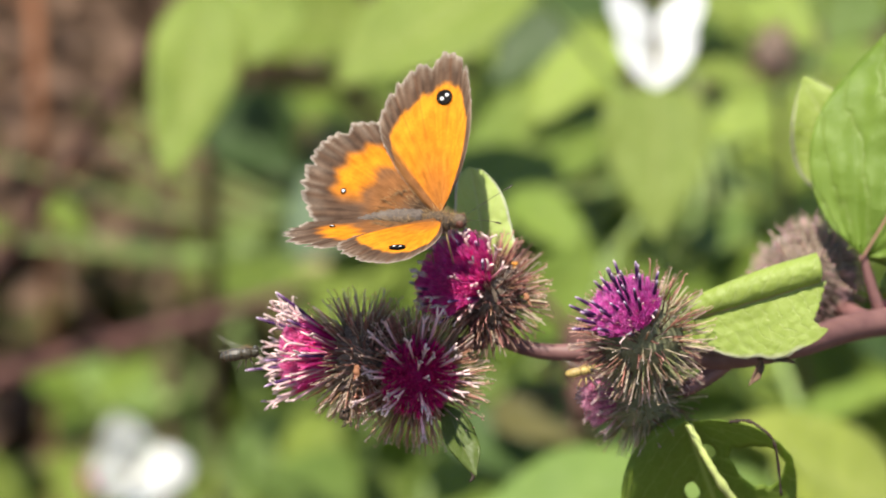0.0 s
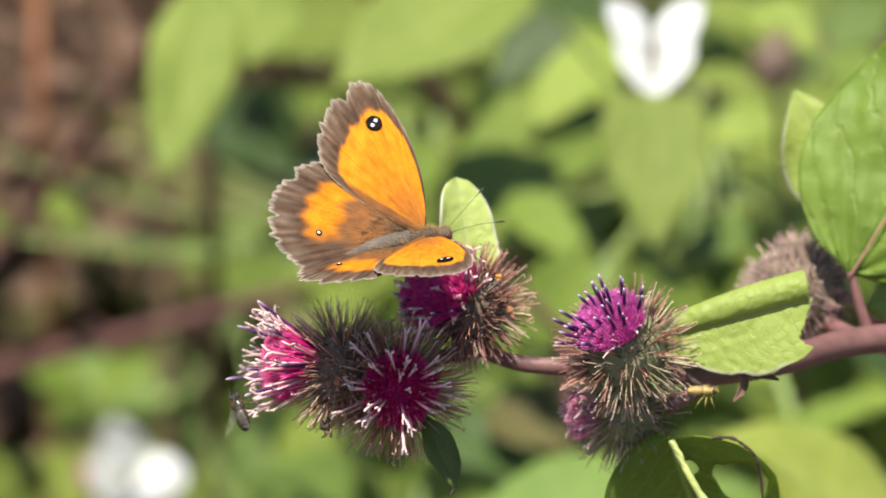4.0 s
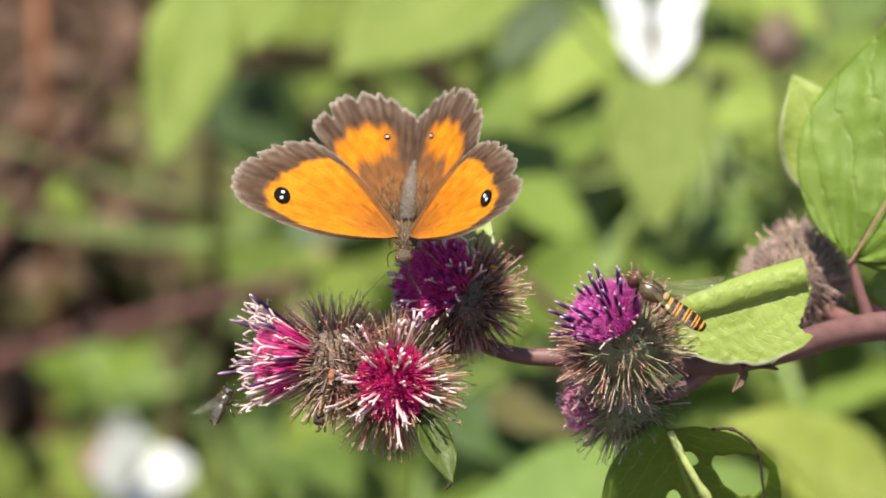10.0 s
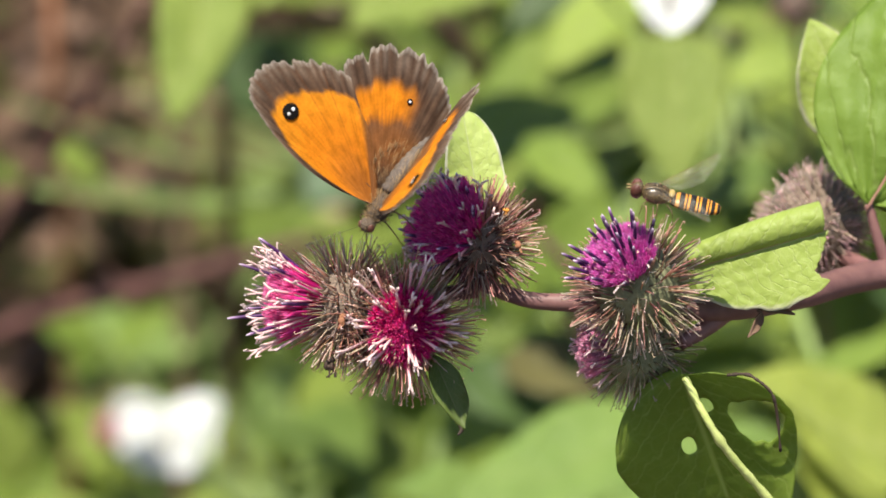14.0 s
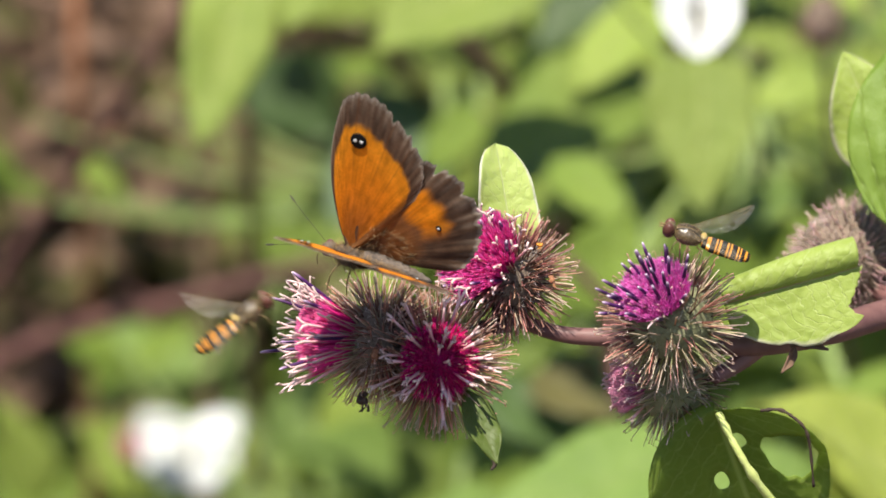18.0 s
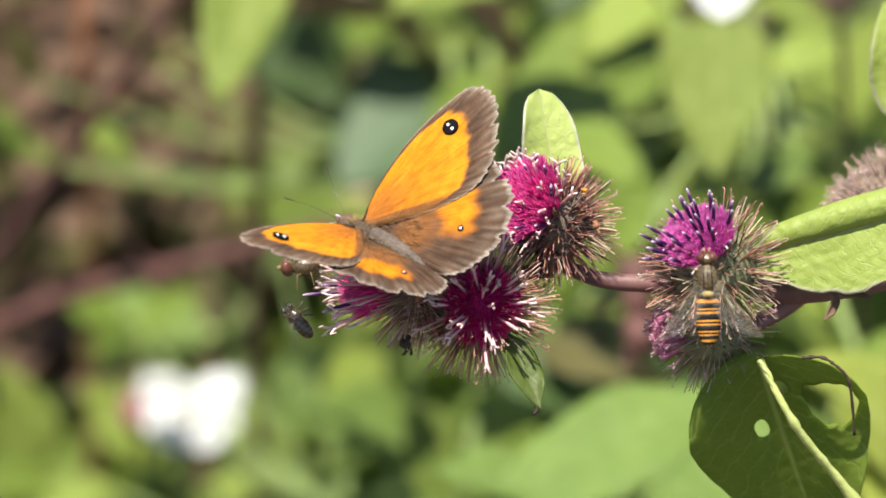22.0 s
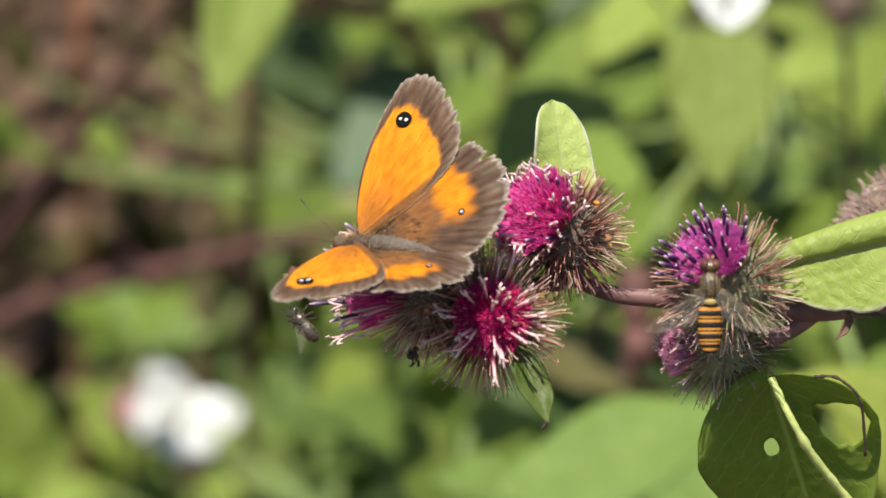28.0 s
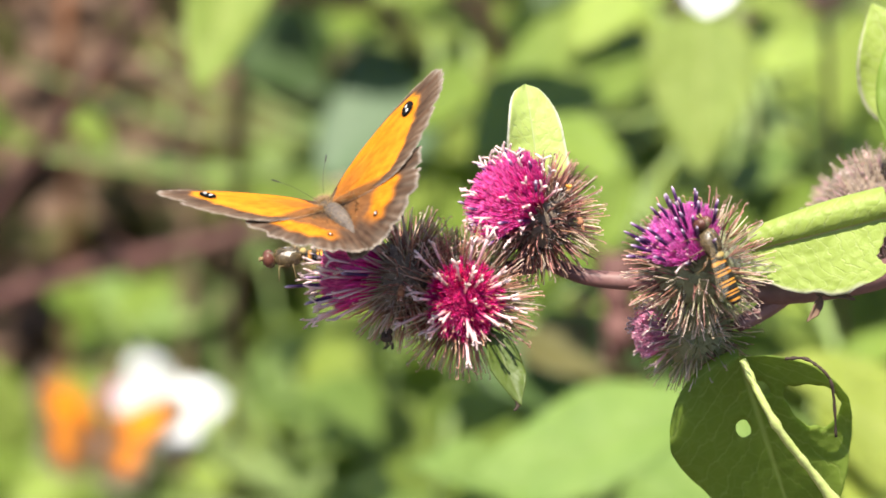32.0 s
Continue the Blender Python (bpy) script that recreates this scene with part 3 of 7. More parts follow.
def flower_head(parent, centre, axis, r, label, seed, bracts=260, spine=(4.2, 6.0), florets=(90, "magenta", 6.0), styles=(30, 8.0), anthers=(10, 8.0),
                disc=3.4, fan=34, core=BUR, meshes=None, squash=1.0, low=None, rest=420, wool=0, middle=0.25, brim=0.12):
    """A bur: a woolly core set with hooked bracts, and a tuft of florets, styles and anthers at its mouth. mm, in the spray's frame."""
    rnd = random.Random(seed)
    bm = bmesh.new()
    bmesh.ops.create_icosphere(bm, subdivisions=4, radius=r * MM)
    for v in bm.verts:
        v.co *= 1 + 0.06 * noise.noise(v.co * 1500 + Vector((seed, 0, 0))) + 0.04 * noise.noise(v.co * 4200)
        v.co.z *= squash
    pose_w = aim(spot(*centre), way(*axis), way(0.1, 0, 1))
    head = part("flower_head", bm, core, parent, label, world_pose=pose_w)
    meshes = meshes or BRACTS
    low = low or meshes

    def spines(n, first, last):
        for i in range(n):
            cz = 1 - 2 * (i + 0.5) / n
            ang = math.degrees(math.acos(cz))
            if ang < first or ang > last:
                continue
            az = i * 2.39996 + rnd.uniform(-0.3, 0.3)
            th = math.acos(cz) + rnd.uniform(-0.1, 0.1)
            nrm = Vector((math.sin(th) * math.cos(az), math.sin(th) * math.sin(az), math.cos(th)))
            d = (nrm + Vector((0, 0, 0.45 if ang < 60 else 0.1)) + Vector((rnd.uniform(-.26, .26), rnd.uniform(-.26, .26), rnd.uniform(-.26, .26)))).normalized()
            size = rnd.uniform(*spine) * (0.8 if ang < 45 else 1.0) * MM
            p = nrm * r * 0.93 * MM
            p.z *= squash
            side = Vector((rnd.uniform(-1, 1), rnd.uniform(-1, 1), rnd.uniform(-1, 1)))
            pool = low if ang + rnd.uniform(-22, 22) > 95 else meshes
            yield rnd.choice(pool), aim(p, d, side, size, 4.3 * MM)

    for (me, bare), m in spines(bracts, 24, 160):
        part("bract", me, None, head, m=m)
    more = {}
    for (me, bare), m in spines(rest, 20, 166):
        more.setdefault(me.materials[0].name, (me.materials[0], []))[1].append((m @ Matrix.Scale(0.82, 4), bare))
    for material, pieces in more.values():
        joined("bract_mass", pieces, material, head)
    if wool:
        bits = []
        for i in range(wool):
            v = Vector((rnd.gauss(0, 1), rnd.gauss(0, 1), rnd.gauss(-0.1, 1))).normalized()
            o = v.orthogonal().normalized()
            o.rotate(Matrix.Rotation(rnd.uniform(0, 6.28), 3, v))
            bow, long = rnd.uniform(0.3, 1.0), rnd.uniform(0.5, 1.2)
            bm = tube(bmesh.new(), bend([(v * (r + 0.4) + o * long * s + v * bow * (1 - s * s)) * MM for s in (-1, 0, 1)], 4), [0.03 * MM] * 9, 3, False)
            bm.verts.index_update()
            bits.append((Matrix(), ([q.co.copy() for q in bm.verts], [[q.index for q in f.verts] for f in bm.faces], [[0.5] * len(f.verts) for f in bm.faces])))
            bm.free()
        joined("wool", bits, WOOL, head, "pale cobwebby threads between the bracts")
    top = Vector((0, 0, r * 0.72 * squash * MM))

    def tuft(name, pool, count, length, spread, reach, slack, first=0, rest=0):
        bits = []
        for i in range(count + rest):
            k = i if i < count else i - count
            n = count if i < count else rest
            q = math.sqrt((k + 0.5) / n) if not first else (math.sqrt(rnd.uniform(first, 1)) if slack < 0.2 else rnd.uniform(0.1, 1.0))
            a = i * 2.39996 + rnd.uniform(-0.2, 0.2)
            lean = radians(spread) * (q if slack < 0.2 else 0.25 + 0.6 * q) * rnd.uniform(0.8, 1.15)
            d = Vector((math.sin(lean) * math.cos(a), math.sin(lean) * math.sin(a), math.cos(lean)))
            d = (d + Vector((rnd.uniform(-1, 1), rnd.uniform(-1, 1), 0)) * slack).normalized()
            p = top + Vector((math.cos(a), math.sin(a), 0)) * reach * q * MM - Vector((0, 0, 0.9 * q * q * MM))
            size = length * rnd.uniform(0.84, 1.1) * MM
            side = Vector((rnd.uniform(-1, 1), rnd.uniform(-1, 1), rnd.uniform(-1, 1)))
            m = aim(p, d, side, size, {"floret": 6.0, "style": 8.0, "anther": 6.8}[name] * MM)
            me, bare = rnd.choice(pool)
            if i < count:
                part(name, me, None, head, m=m)
            else:
                bits.append((m, bare))
        if bits:
            joined(name + "_mass", bits, pool[0][0].materials[0], head)

    # the crowded corolla tubes under the open florets
    bm = bmesh.new()
    bmesh.ops.create_icosphere(bm, subdivisions=4, radius=1)
    tall, slope = florets[2] * 0.80, math.tan(radians(fan * 0.85))
    for v in bm.verts:
        h = max(0.0, v.co.z)
        side = disc * 0.9 + h * tall * slope * 0.5
        k = 1 + 0.06 * noise.noise(v.co * 9 + Vector((seed, 1, 0))) + 0.06 * noise.noise(v.co * 21)
        v.co = Vector((v.co.x * side * k, v.co.y * side * k, (tall * h * k if v.co.z > 0 else 1.5 * v.co.z))) * MM + top
    part("tuft_base", along(bm, top.z - 0.002, top.z + tall * 1.25 * MM), TINTS[florets[1]], head, "crowded corolla tubes")
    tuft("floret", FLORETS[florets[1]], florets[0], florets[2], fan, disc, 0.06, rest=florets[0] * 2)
    plain = florets[1] == "crimson"
    tuft("style", STYLES_PLAIN if plain else STYLES, styles[0], styles[1], fan * (1.75 if plain else 1.55), disc * (0.8 if plain else 0.95), 0.25 if plain else 0.16, brim)
    tuft("anther", ANTHERS, anthers[0], anthers[1], fan * 1.2, disc * 0.95, 0.1, middle)
    return head


ROOT = Matrix.Translation((0.34, 0.10, 0.0))
burdock = thing("burdock_plant", ROOT, "flowering burdock spray with hooked burs and purple tufts", "wild plant")


def build_burdock():
    b = burdock
    flower_head(b, (-8.5, 1.5, -10.0), (-0.93, -0.28, 0.10), 5.0, "bur with a magenta tuft and pale curling styles", 11, bracts=330, rest=420,
                florets=(240, "pink", 6.9), styles=(36, 10.4), anthers=(7, 11.2), disc=2.5, fan=22, brim=0.42, meshes=BRACTS + BRACTS_PALE, low=BRACTS_DARK + BRACTS + BRACTS_PALE, wool=160)
    flower_head(b, (-0.8, 0.0, -12.8), (0.06, -0.97, 0.0), 5.4, "bur facing the light with a deep crimson tuft", 23, bracts=330, spine=(4.8, 6.6), rest=440,
                florets=(220, "crimson", 4.0), styles=(28, 8.2), anthers=(0, 4.5), disc=2.6, fan=42, brim=0.03, meshes=BRACTS + BRACTS + BRACTS_PALE, low=BRACTS_GREEN + BRACTS + BRACTS_PALE, wool=200)
    flower_head(b, (9.0, 4.2, -1.8), (-0.64, -0.62, 0.46), 4.8, "bur with a wide magenta tuft and dark anthers", 37, bracts=320, spine=(4.0, 5.6), rest=420,
                florets=(240, "magenta", 5.6), styles=(34, 7.6), anthers=(16, 7.0), disc=3.1, fan=37, meshes=BRACTS_DARK + BRACTS, low=BRACTS_PALE + BRACTS + BRACTS_DARK, wool=240)
    flower_head(b, (30.0, -1.0, -7.7), (-0.38, -0.67, 0.63), 5.6, "bur with a violet tuft pricked by dark anthers", 41, bracts=250, spine=(4.2, 5.8), rest=240,
                florets=(250, "violet", 4.4), styles=(5, 5.4), anthers=(30, 7.1), disc=2.8, fan=33, middle=0.05, meshes=BRACTS_DARK + BRACTS + BRACTS_PALE, low=BRACTS_GREEN + BRACTS_PALE, core=BUR_GREEN, wool=80)
    flower_head(b, (30.4, 10.0, -16.2), (-0.95, -0.25, -0.05), 5.0, "shaded bur with a small pink tuft", 53, bracts=270, spine=(3.6, 5.0), rest=200,
                florets=(100, "rose", 4.6), styles=(14, 5.2), anthers=(0, 5), disc=1.8, fan=20, meshes=BRACTS_GREEN + BRACTS_PALE, low=BRACTS_GREEN + BRACTS_PALE + BRACTS_DARK, core=BUR_GREEN, wool=60)
    flower_head(b, (56.5, 40.0, 0.3), (-0.70, -0.15, 0.70), 6.8, "paler closed bur with pinkish bracts", 61, bracts=330, spine=(2.6, 3.7), rest=520,
                florets=(24, "rose", 1.6), styles=(6, 2.6), anthers=(0, 5), disc=1.4, fan=30, meshes=BRACTS_PINK + BRACTS_PALE, wool=260)
    flower_head(b, (78.0, 48.0, -4.0), (-0.8, -0.5, 0.1), 6.0, "half-hidden bur with a pink tuft", 71, bracts=260, spine=(3.8, 5.0), rest=200,
                florets=(90, "magenta", 5.0), styles=(16, 6.4), anthers=(0, 5), disc=3.6, fan=30, meshes=BRACTS_DARK)
    # stems
    stalk(b, [(7, 6, -6), (15, 6, -9.3), (23, 5, -10), (33, 6, -10.5), (42, 8, -11), (52, 14, -9.5), (64, 26, -6.8), (84, 36, -6), (130, 50, -8), (190, 70, -40),
              (250, 90, -150), (300, 110, -330), (330, 120, -540)], 0.95, 3.2, STEM, label="ribbed purple stem")
    stalk(b, [(42, 9, -11.5), (39.5, 8, -13.5), (36, 6, -15.5)], 1.5, 1.0, STEM)
    stalk(b, [(31, 3, -10), (32, 5, -10.5)], 1.2, 1.2, STEM)
    stalk(b, [(0, 5, -11), (4, 5, -9), (9, 5, -8)], 1.0, 1.2, STEM)
    stalk(b, [(-5, 3, -10), (2, 5, -9.5)], 0.9, 1.1, STEM)
    stalk(b, [(64, 30, -6.5), (60, 38, -4)], 1.5, 1.2, STEM)


build_burdock()


def bits_on_burs():
    """Withered florets and coloured flecks caught among the bracts."""
    rnd = random.Random(12)
    for name, at, size, material, label in (("withered_floret", (-8.4, -6.5, -11.5), 0.75, RUST, "rust-brown withered floret"), ("fleck", (12.9, -3.5, 2.5), 0.4, BAND_ORANGE, "small orange fleck"),
                                            ("withered_floret", (14.7, -5.0, -2.2), 0.6, RUST, "rust-brown withered floret"), ("dead_floret", (-10.4, -3.0, -17.6), 0.95, BROWNED, "black dried floret clump")):
        bm = bmesh.new()
        for i in range(5):
            c = Vector((rnd.uniform(-.7, .7), rnd.uniform(-.5, .5), rnd.uniform(-.7, .7))) * size
            blob(bm, c * MM, Vector((rnd.uniform(.3, .7), rnd.uniform(.3, .6), rnd.uniform(.3, .7))) * size * MM, 8, 6)
        for i in range(4 if size > 0.9 else 2):
            a = Vector((rnd.uniform(-.6, .6), 0, -0.3)) * size
            tube(bm, bend([a * MM, (a + Vector((rnd.uniform(-.6, .6), -0.2, -0.8)) * size) * MM, (a + Vector((rnd.uniform(-.9, .9), -0.4, -1.5)) * size) * MM], 4), [0.13 * size * MM] * 9, 5)
        part(name, bm, material, burdock, label, world_pose=seat(*at))


bits_on_burs()


FOLDED_RIB = ((37.3, 3.0, -5.5), (55.5, 1.5, -0.6))


def folded_leaf(parent, base, tip, label):
    """A leaf seen along its midrib: one half hangs flat with a gnawed end, the other is rolled over into a crinkled band."""
    m, long = lay(base, tip, (0.05, -0.98, 0.1))
    bm = bmesh.new()
    uvl = bm.loops.layers.uv.verify()
    nu, nv = 64, 44
    grid = {}

    def gnawed(v):
        steps = ((0.0, 1.0), (0.2, 0.95), (0.42, 0.885), (0.55, 0.835), (0.66, 0.86), (0.78, 0.925), (0.84, 0.87), (0.92, 0.77), (1.0, 0.64))
        for (a, p), (c, q) in zip(steps, steps[1:]):
            if v <= c:
                return p + (q - p) * (v - a) / (c - a) + 0.008 * math.sin(v * 53)
        return 0.64

    for i in range(nu + 1):
        u = i / nu
        for j in range(nv + 1):
            v = 2 * j / nv - 1
            if v >= 0:
                y = u * gnawed(v)
                x = v * long * 0.455 * (0.52 + 0.48 * math.sin(min(1, y / 0.6) * 1.5708)) * (1 - 0.05 * max(0, math.sin(y * 21)) * v)
                z = 0.05 * x + long * (0.010 * math.sin(y * 9 + 1) * v + 0.006 * noise.noise((y * 14, v * 5, 0)))
            else:
                y = u * (1.0 - 0.05 * (2 * abs(v) - 1) ** 2)
                q = -v * 3.9
                band = long * (0.145 + 0.065 * math.sin(min(1, y * 1.25) * 1.5708))
                x = -band * (1 - math.cos(q)) / 2
                z = band * 0.42 * math.sin(q) + long * 0.010 * noise.noise((y * 16, v * 4, 3)) * min(1, -v * 5)
            grid[i, j] = bm.verts.new((x, y * long, z))
    for i in range(nu):
        for j in range(nv):
            quad = [(i, j), (i, j + 1), (i + 1, j + 1), (i + 1, j)]
            f = bm.faces.new([grid[q] for q in quad])
            f.smooth = True
            for lp, (a, c) in zip(f.loops, quad):
                lp[uvl].uv = (a / nu, 2 * c / nv - 1)
    ob = part("leaf", bm, LEAF, parent, label, world_pose=m)
    t = ob.modifiers.new("thickness", "SOLIDIFY")
    t.thickness, t.offset = 0.00016, 0
    a, c = Vector(base), Vector(tip)
    stalk(parent, [tuple(a.lerp(c, f) + Vector((0, -0.12, 0))) for f in (0.02, 0.3, 0.6, 0.97)], 0.14, 0.07, PINK_RIB, name="midrib", label="pinkish midrib")


def build_burdock_leaves():
    b = burdock
    leaf(b, (10.0, 10, -1), (7.5, 10.5, 16.1), 8.0, (0.25, -0.9, 0.15), LEAF_PALE, "oval", fold=14, droop=0.05, label="small upright pale green leaf with a downy edge", nu=24, nv=14)
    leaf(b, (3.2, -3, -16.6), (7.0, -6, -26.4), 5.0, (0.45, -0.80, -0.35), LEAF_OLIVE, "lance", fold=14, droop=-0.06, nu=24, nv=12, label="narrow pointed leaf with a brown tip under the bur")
    stalk(b, [(6.6, -5.9, -25.4), (6.8, -6.1, -26.2), (6.3, -6.3, -26.9)], 0.42, 0.16, BROWNED, name="leaf_tip", label="withered brown leaf tip")
    # the folded leaf beside the violet tuft, its end bitten off
    folded_leaf(b, *FOLDED_RIB, "folded pale green leaf with a rolled edge and a bitten end")
    # chewed leaf hanging below, its underside showing
    holes = ((0.17, -0.14, 0.045, 0.09), (0.34, 0.20, 0.05, 0.09), (0.30, -0.62, 0.13, 0.26), (0.27, -0.80, 0.08, 0.12))

    def whole(u, v):
        return all(((u - a) / p) ** 2 + ((v - c) / q) ** 2 > 1 + 0.25 * math.sin(19 * u + 7 * v) + 0.18 * math.sin(55 * u - 23 * v) + 0.12 * math.sin(97 * u + 61 * v) for a, c, p, q in holes)

    leaf(b, (36.0, 4, -19.5), (46.6, 24, -46.2), 24.5, (0.05, -0.75, -0.66), LEAF_DARK, "heart", fold=6, droop=0.0, tooth=0.01, nu=70, nv=50, keep=whole, label="chewed green leaf with holes and a browned rim")
    stalk(b, [(36.5, 4, -20), (39, 3, -25), (42.2, 5, -30), (48.5, 10, -37.5), (56, 16, -48)], 0.40, 0.85, RIB_LIME, name="midrib", label="pale yellow-green midrib", bumpy=0.3)
    stalk(b, [(42.0, 2.5, -19.7), (44.5, 2, -19.6), (46.3, 1.6, -20.6), (47.6, 1.8, -21.8), (48.2, 2.2, -23.0), (48.7, 3.5, -25.5), (49.2, 5.5, -30)], 0.22, 0.2, BROWNED, name="curled_edge", label="browned curled leaf edge", bumpy=0.35)
    # the big crinkled leaf
    leaf(b, (63.2, 28, 3.0), (93, 24, 50), 33.0, (-0.2, -0.95, 0.35), LEAF_BIG, "heart", fold=7, droop=0.05, puff=0.0006, nu=60, nv=40, label="large crinkled green leaf with a pink midrib")
    stalk(b, [(62.8, 27.4, 2), (68, 26, 10.5), (74.5, 25.5, 20.5), (84, 25.5, 36)], 0.20, 0.10, PINK_RIB, name="midrib", label="pink midrib")
    leaf(b, (64.5, 46, 12), (56.5, 44, 29), 13.0, (-0.3, -0.9, 0.3), LEAF, "ovate", fold=12)
    leaf(b, (66, 34, -2), (96, 32, 4), 12.0, (0.1, -0.7, 0.6), LEAF, "ovate", fold=12)
    stalk(b, [(66, 30, -6), (64.6, 29, -2), (63.2, 28, 3)], 1.0, 0.6, STEM, name="petiole")
    # withered bract at the fork
    leaf(b, (46.2, 5, -11.2), (50.5, 1.5, -10.8), 1.8, (0.1, -0.7, 0.6), LITTER, "lance", fold=24, droop=0.2, name="withered_bract", label="withered brown bract at the fork")
    leaf(b, (46.8, 5, -11.4), (45.6, 1.5, -14.4), 1.6, (0.6, -0.7, 0.1), LITTER, "lance", fold=24, droop=0.2, name="withered_bract")


build_burdock_leaves()


# ---- hedge bank behind ----
def hedge_plant(name, root, crown, label, leaves, r=2.2, material=STALK_RED):
    """A plant rooted in the ground below: a main stem up to its crown, and leaves on petioles."""
    foot = BASE.inverted() @ Vector((*root, -0.02))
    foot = foot * 1000
    p = thing(name, Matrix.Translation((*root, 0)), label, "wild plant", "plants of the hedge bank")
    mid = [(f * 0.55 + c * 0.45) for f, c in zip(foot, crown)]
    mid[0] += 8
    p["crown"] = list(crown)
    stalk(p, [tuple(foot), tuple(mid), crown], r * 1.4, r * 0.6, material, n=10)
    leaves(p)
    return p


HEDGE_SEED = [100]


def hedge_leaf(p, base, tip, wide, material, shape, facing):
    HEDGE_SEED[0] += 1
    leaf(p, base, tip, wide, facing, material, shape, thick=0.0003, fold=9, droop=0.08, wave=0.03, seed=HEDGE_SEED[0], nu=14, nv=8)
    c = Vector(p["crown"])
    b = Vector(base)
    stalk(p, [tuple(b), tuple(b.lerp(c, 0.5) + Vector((0, 12, -8))), tuple(c)], 0.6, 0.9, STEM_GREEN, name="petiole", n=5, sides=5)



def hedge_a(p):
    hedge_leaf(p, (-44.9, 400.0, 67.6), (-53.2, 370.0, 25.9), 20.5, LEAF_BRIGHT, 'ovate', (0.25, -0.8, 0.5))
    hedge_leaf(p, (-27.4, 400.0, 66.2), (-36.0, 380.0, 50.3), 13.4, LEAF_BRIGHT, 'ovate', (0.1, -0.8, 0.6))
    hedge_leaf(p, (-47.1, 440.0, 69.0), (-33.7, 400.0, 60.0), 18.6, LEAF_BRIGHT, 'ovate', (0, -0.7, 0.7))


def hedge_b(p):
    hedge_leaf(p, (54.3, 405.0, 44.8), (53.8, 392.0, 10.2), 24.8, LEAF_BRIGHT, 'heart', (0, -0.9, 0.4))
    hedge_leaf(p, (83.2, 430.0, 39.8), (64.4, 420.0, 33.1), 11.7, LEAF_BRIGHT, 'ovate', (0.1, -0.7, 0.6))
    hedge_leaf(p, (84.5, 440.0, 43.4), (63.3, 430.0, 50.9), 11.3, LEAF_BRIGHT, 'ovate', (0.1, -0.7, 0.6))
    hedge_leaf(p, (78.8, 450.0, 66.8), (94.3, 440.0, 55.0), 15.5, LEAF_BRIGHT, 'ovate', (0.1, -0.7, 0.6))
    hedge_leaf(p, (83.1, 455.0, 61.1), (62.2, 445.0, 66.6), 14.3, LEAF_BRIGHT, 'ovate', (0.1, -0.7, 0.6))
    hedge_leaf(p, (95.0, 440.0, 53.7), (112.1, 430.0, 45.4), 12.2, LEAF_MID, 'ovate', (0.1, -0.7, 0.6))
    hedge_leaf(p, (87.0, 450.0, 20.9), (75.4, 440.0, 27.3), 11.0, LEAF_BRIGHT, 'oval', (0.1, -0.7, 0.6))
    hedge_leaf(p, (68.3, 520.0, 20.2), (84.8, 505.0, 28.1), 17.9, LEAF_DEEP_SHADE, 'ovate', (0.1, -0.7, 0.6))
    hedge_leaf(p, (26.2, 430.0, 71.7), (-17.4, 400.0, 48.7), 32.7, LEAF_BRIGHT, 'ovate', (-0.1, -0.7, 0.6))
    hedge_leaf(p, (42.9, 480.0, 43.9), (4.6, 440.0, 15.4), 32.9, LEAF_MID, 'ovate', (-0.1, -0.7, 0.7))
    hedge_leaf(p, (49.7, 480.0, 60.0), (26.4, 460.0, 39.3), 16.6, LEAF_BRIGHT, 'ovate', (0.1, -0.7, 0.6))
    hedge_leaf(p, (36.5, 520.0, 67.8), (19.6, 510.0, 50.0), 16.6, LEAF_DEEP_SHADE, 'ovate', (0.1, -0.7, 0.6))
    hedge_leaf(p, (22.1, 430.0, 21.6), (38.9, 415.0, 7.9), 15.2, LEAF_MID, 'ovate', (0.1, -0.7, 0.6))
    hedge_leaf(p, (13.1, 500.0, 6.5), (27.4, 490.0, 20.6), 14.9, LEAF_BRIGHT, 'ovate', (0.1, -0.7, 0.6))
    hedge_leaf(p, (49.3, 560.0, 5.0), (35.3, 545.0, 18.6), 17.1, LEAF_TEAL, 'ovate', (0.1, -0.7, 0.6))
    hedge_leaf(p, (61.5, 425.0, 7.2), (76.0, 410.0, 14.6), 16.4, LEAF_SOFT, 'ovate', (0.1, -0.7, 0.6))
    hedge_leaf(p, (81.0, 560.0, 7.7), (65.8, 540.0, 23.3), 18.5, LEAF_SOFT, 'ovate', (0.1, -0.7, 0.6))
    hedge_leaf(p, (45.0, 430.0, -0.4), (59.2, 415.0, 13.5), 16.5, LEAF_BRIGHT, 'ovate', (0.1, -0.7, 0.6))
    hedge_leaf(p, (109.3, 520.0, 1.8), (88.8, 505.0, 12.9), 16.5, LEAF_MID, 'ovate', (0.1, -0.7, 0.6))
    hedge_leaf(p, (-9.8, 560.0, 24.2), (9.0, 545.0, 35.2), 21.4, LEAF_MID, 'ovate', (0.1, -0.7, 0.6))
    hedge_leaf(p, (110.8, 470.0, 68.4), (97.9, 460.0, 56.0), 14.5, LEAF_SOFT, 'ovate', (0.1, -0.7, 0.6))
    hedge_leaf(p, (25.4, 405.0, -11.5), (39.0, 395.0, 9.7), 17.4, LEAF_MID, 'ovate', (0.1, -0.7, 0.6))
    hedge_leaf(p, (15.4, 425.0, -18.1), (29.3, 410.0, 3.5), 16.4, LEAF_MID, 'ovate', (0.1, -0.7, 0.6))
    hedge_leaf(p, (68.4, 410.0, -9.2), (48.7, 395.0, 4.7), 17.4, LEAF_MID, 'ovate', (0.1, -0.7, 0.6))
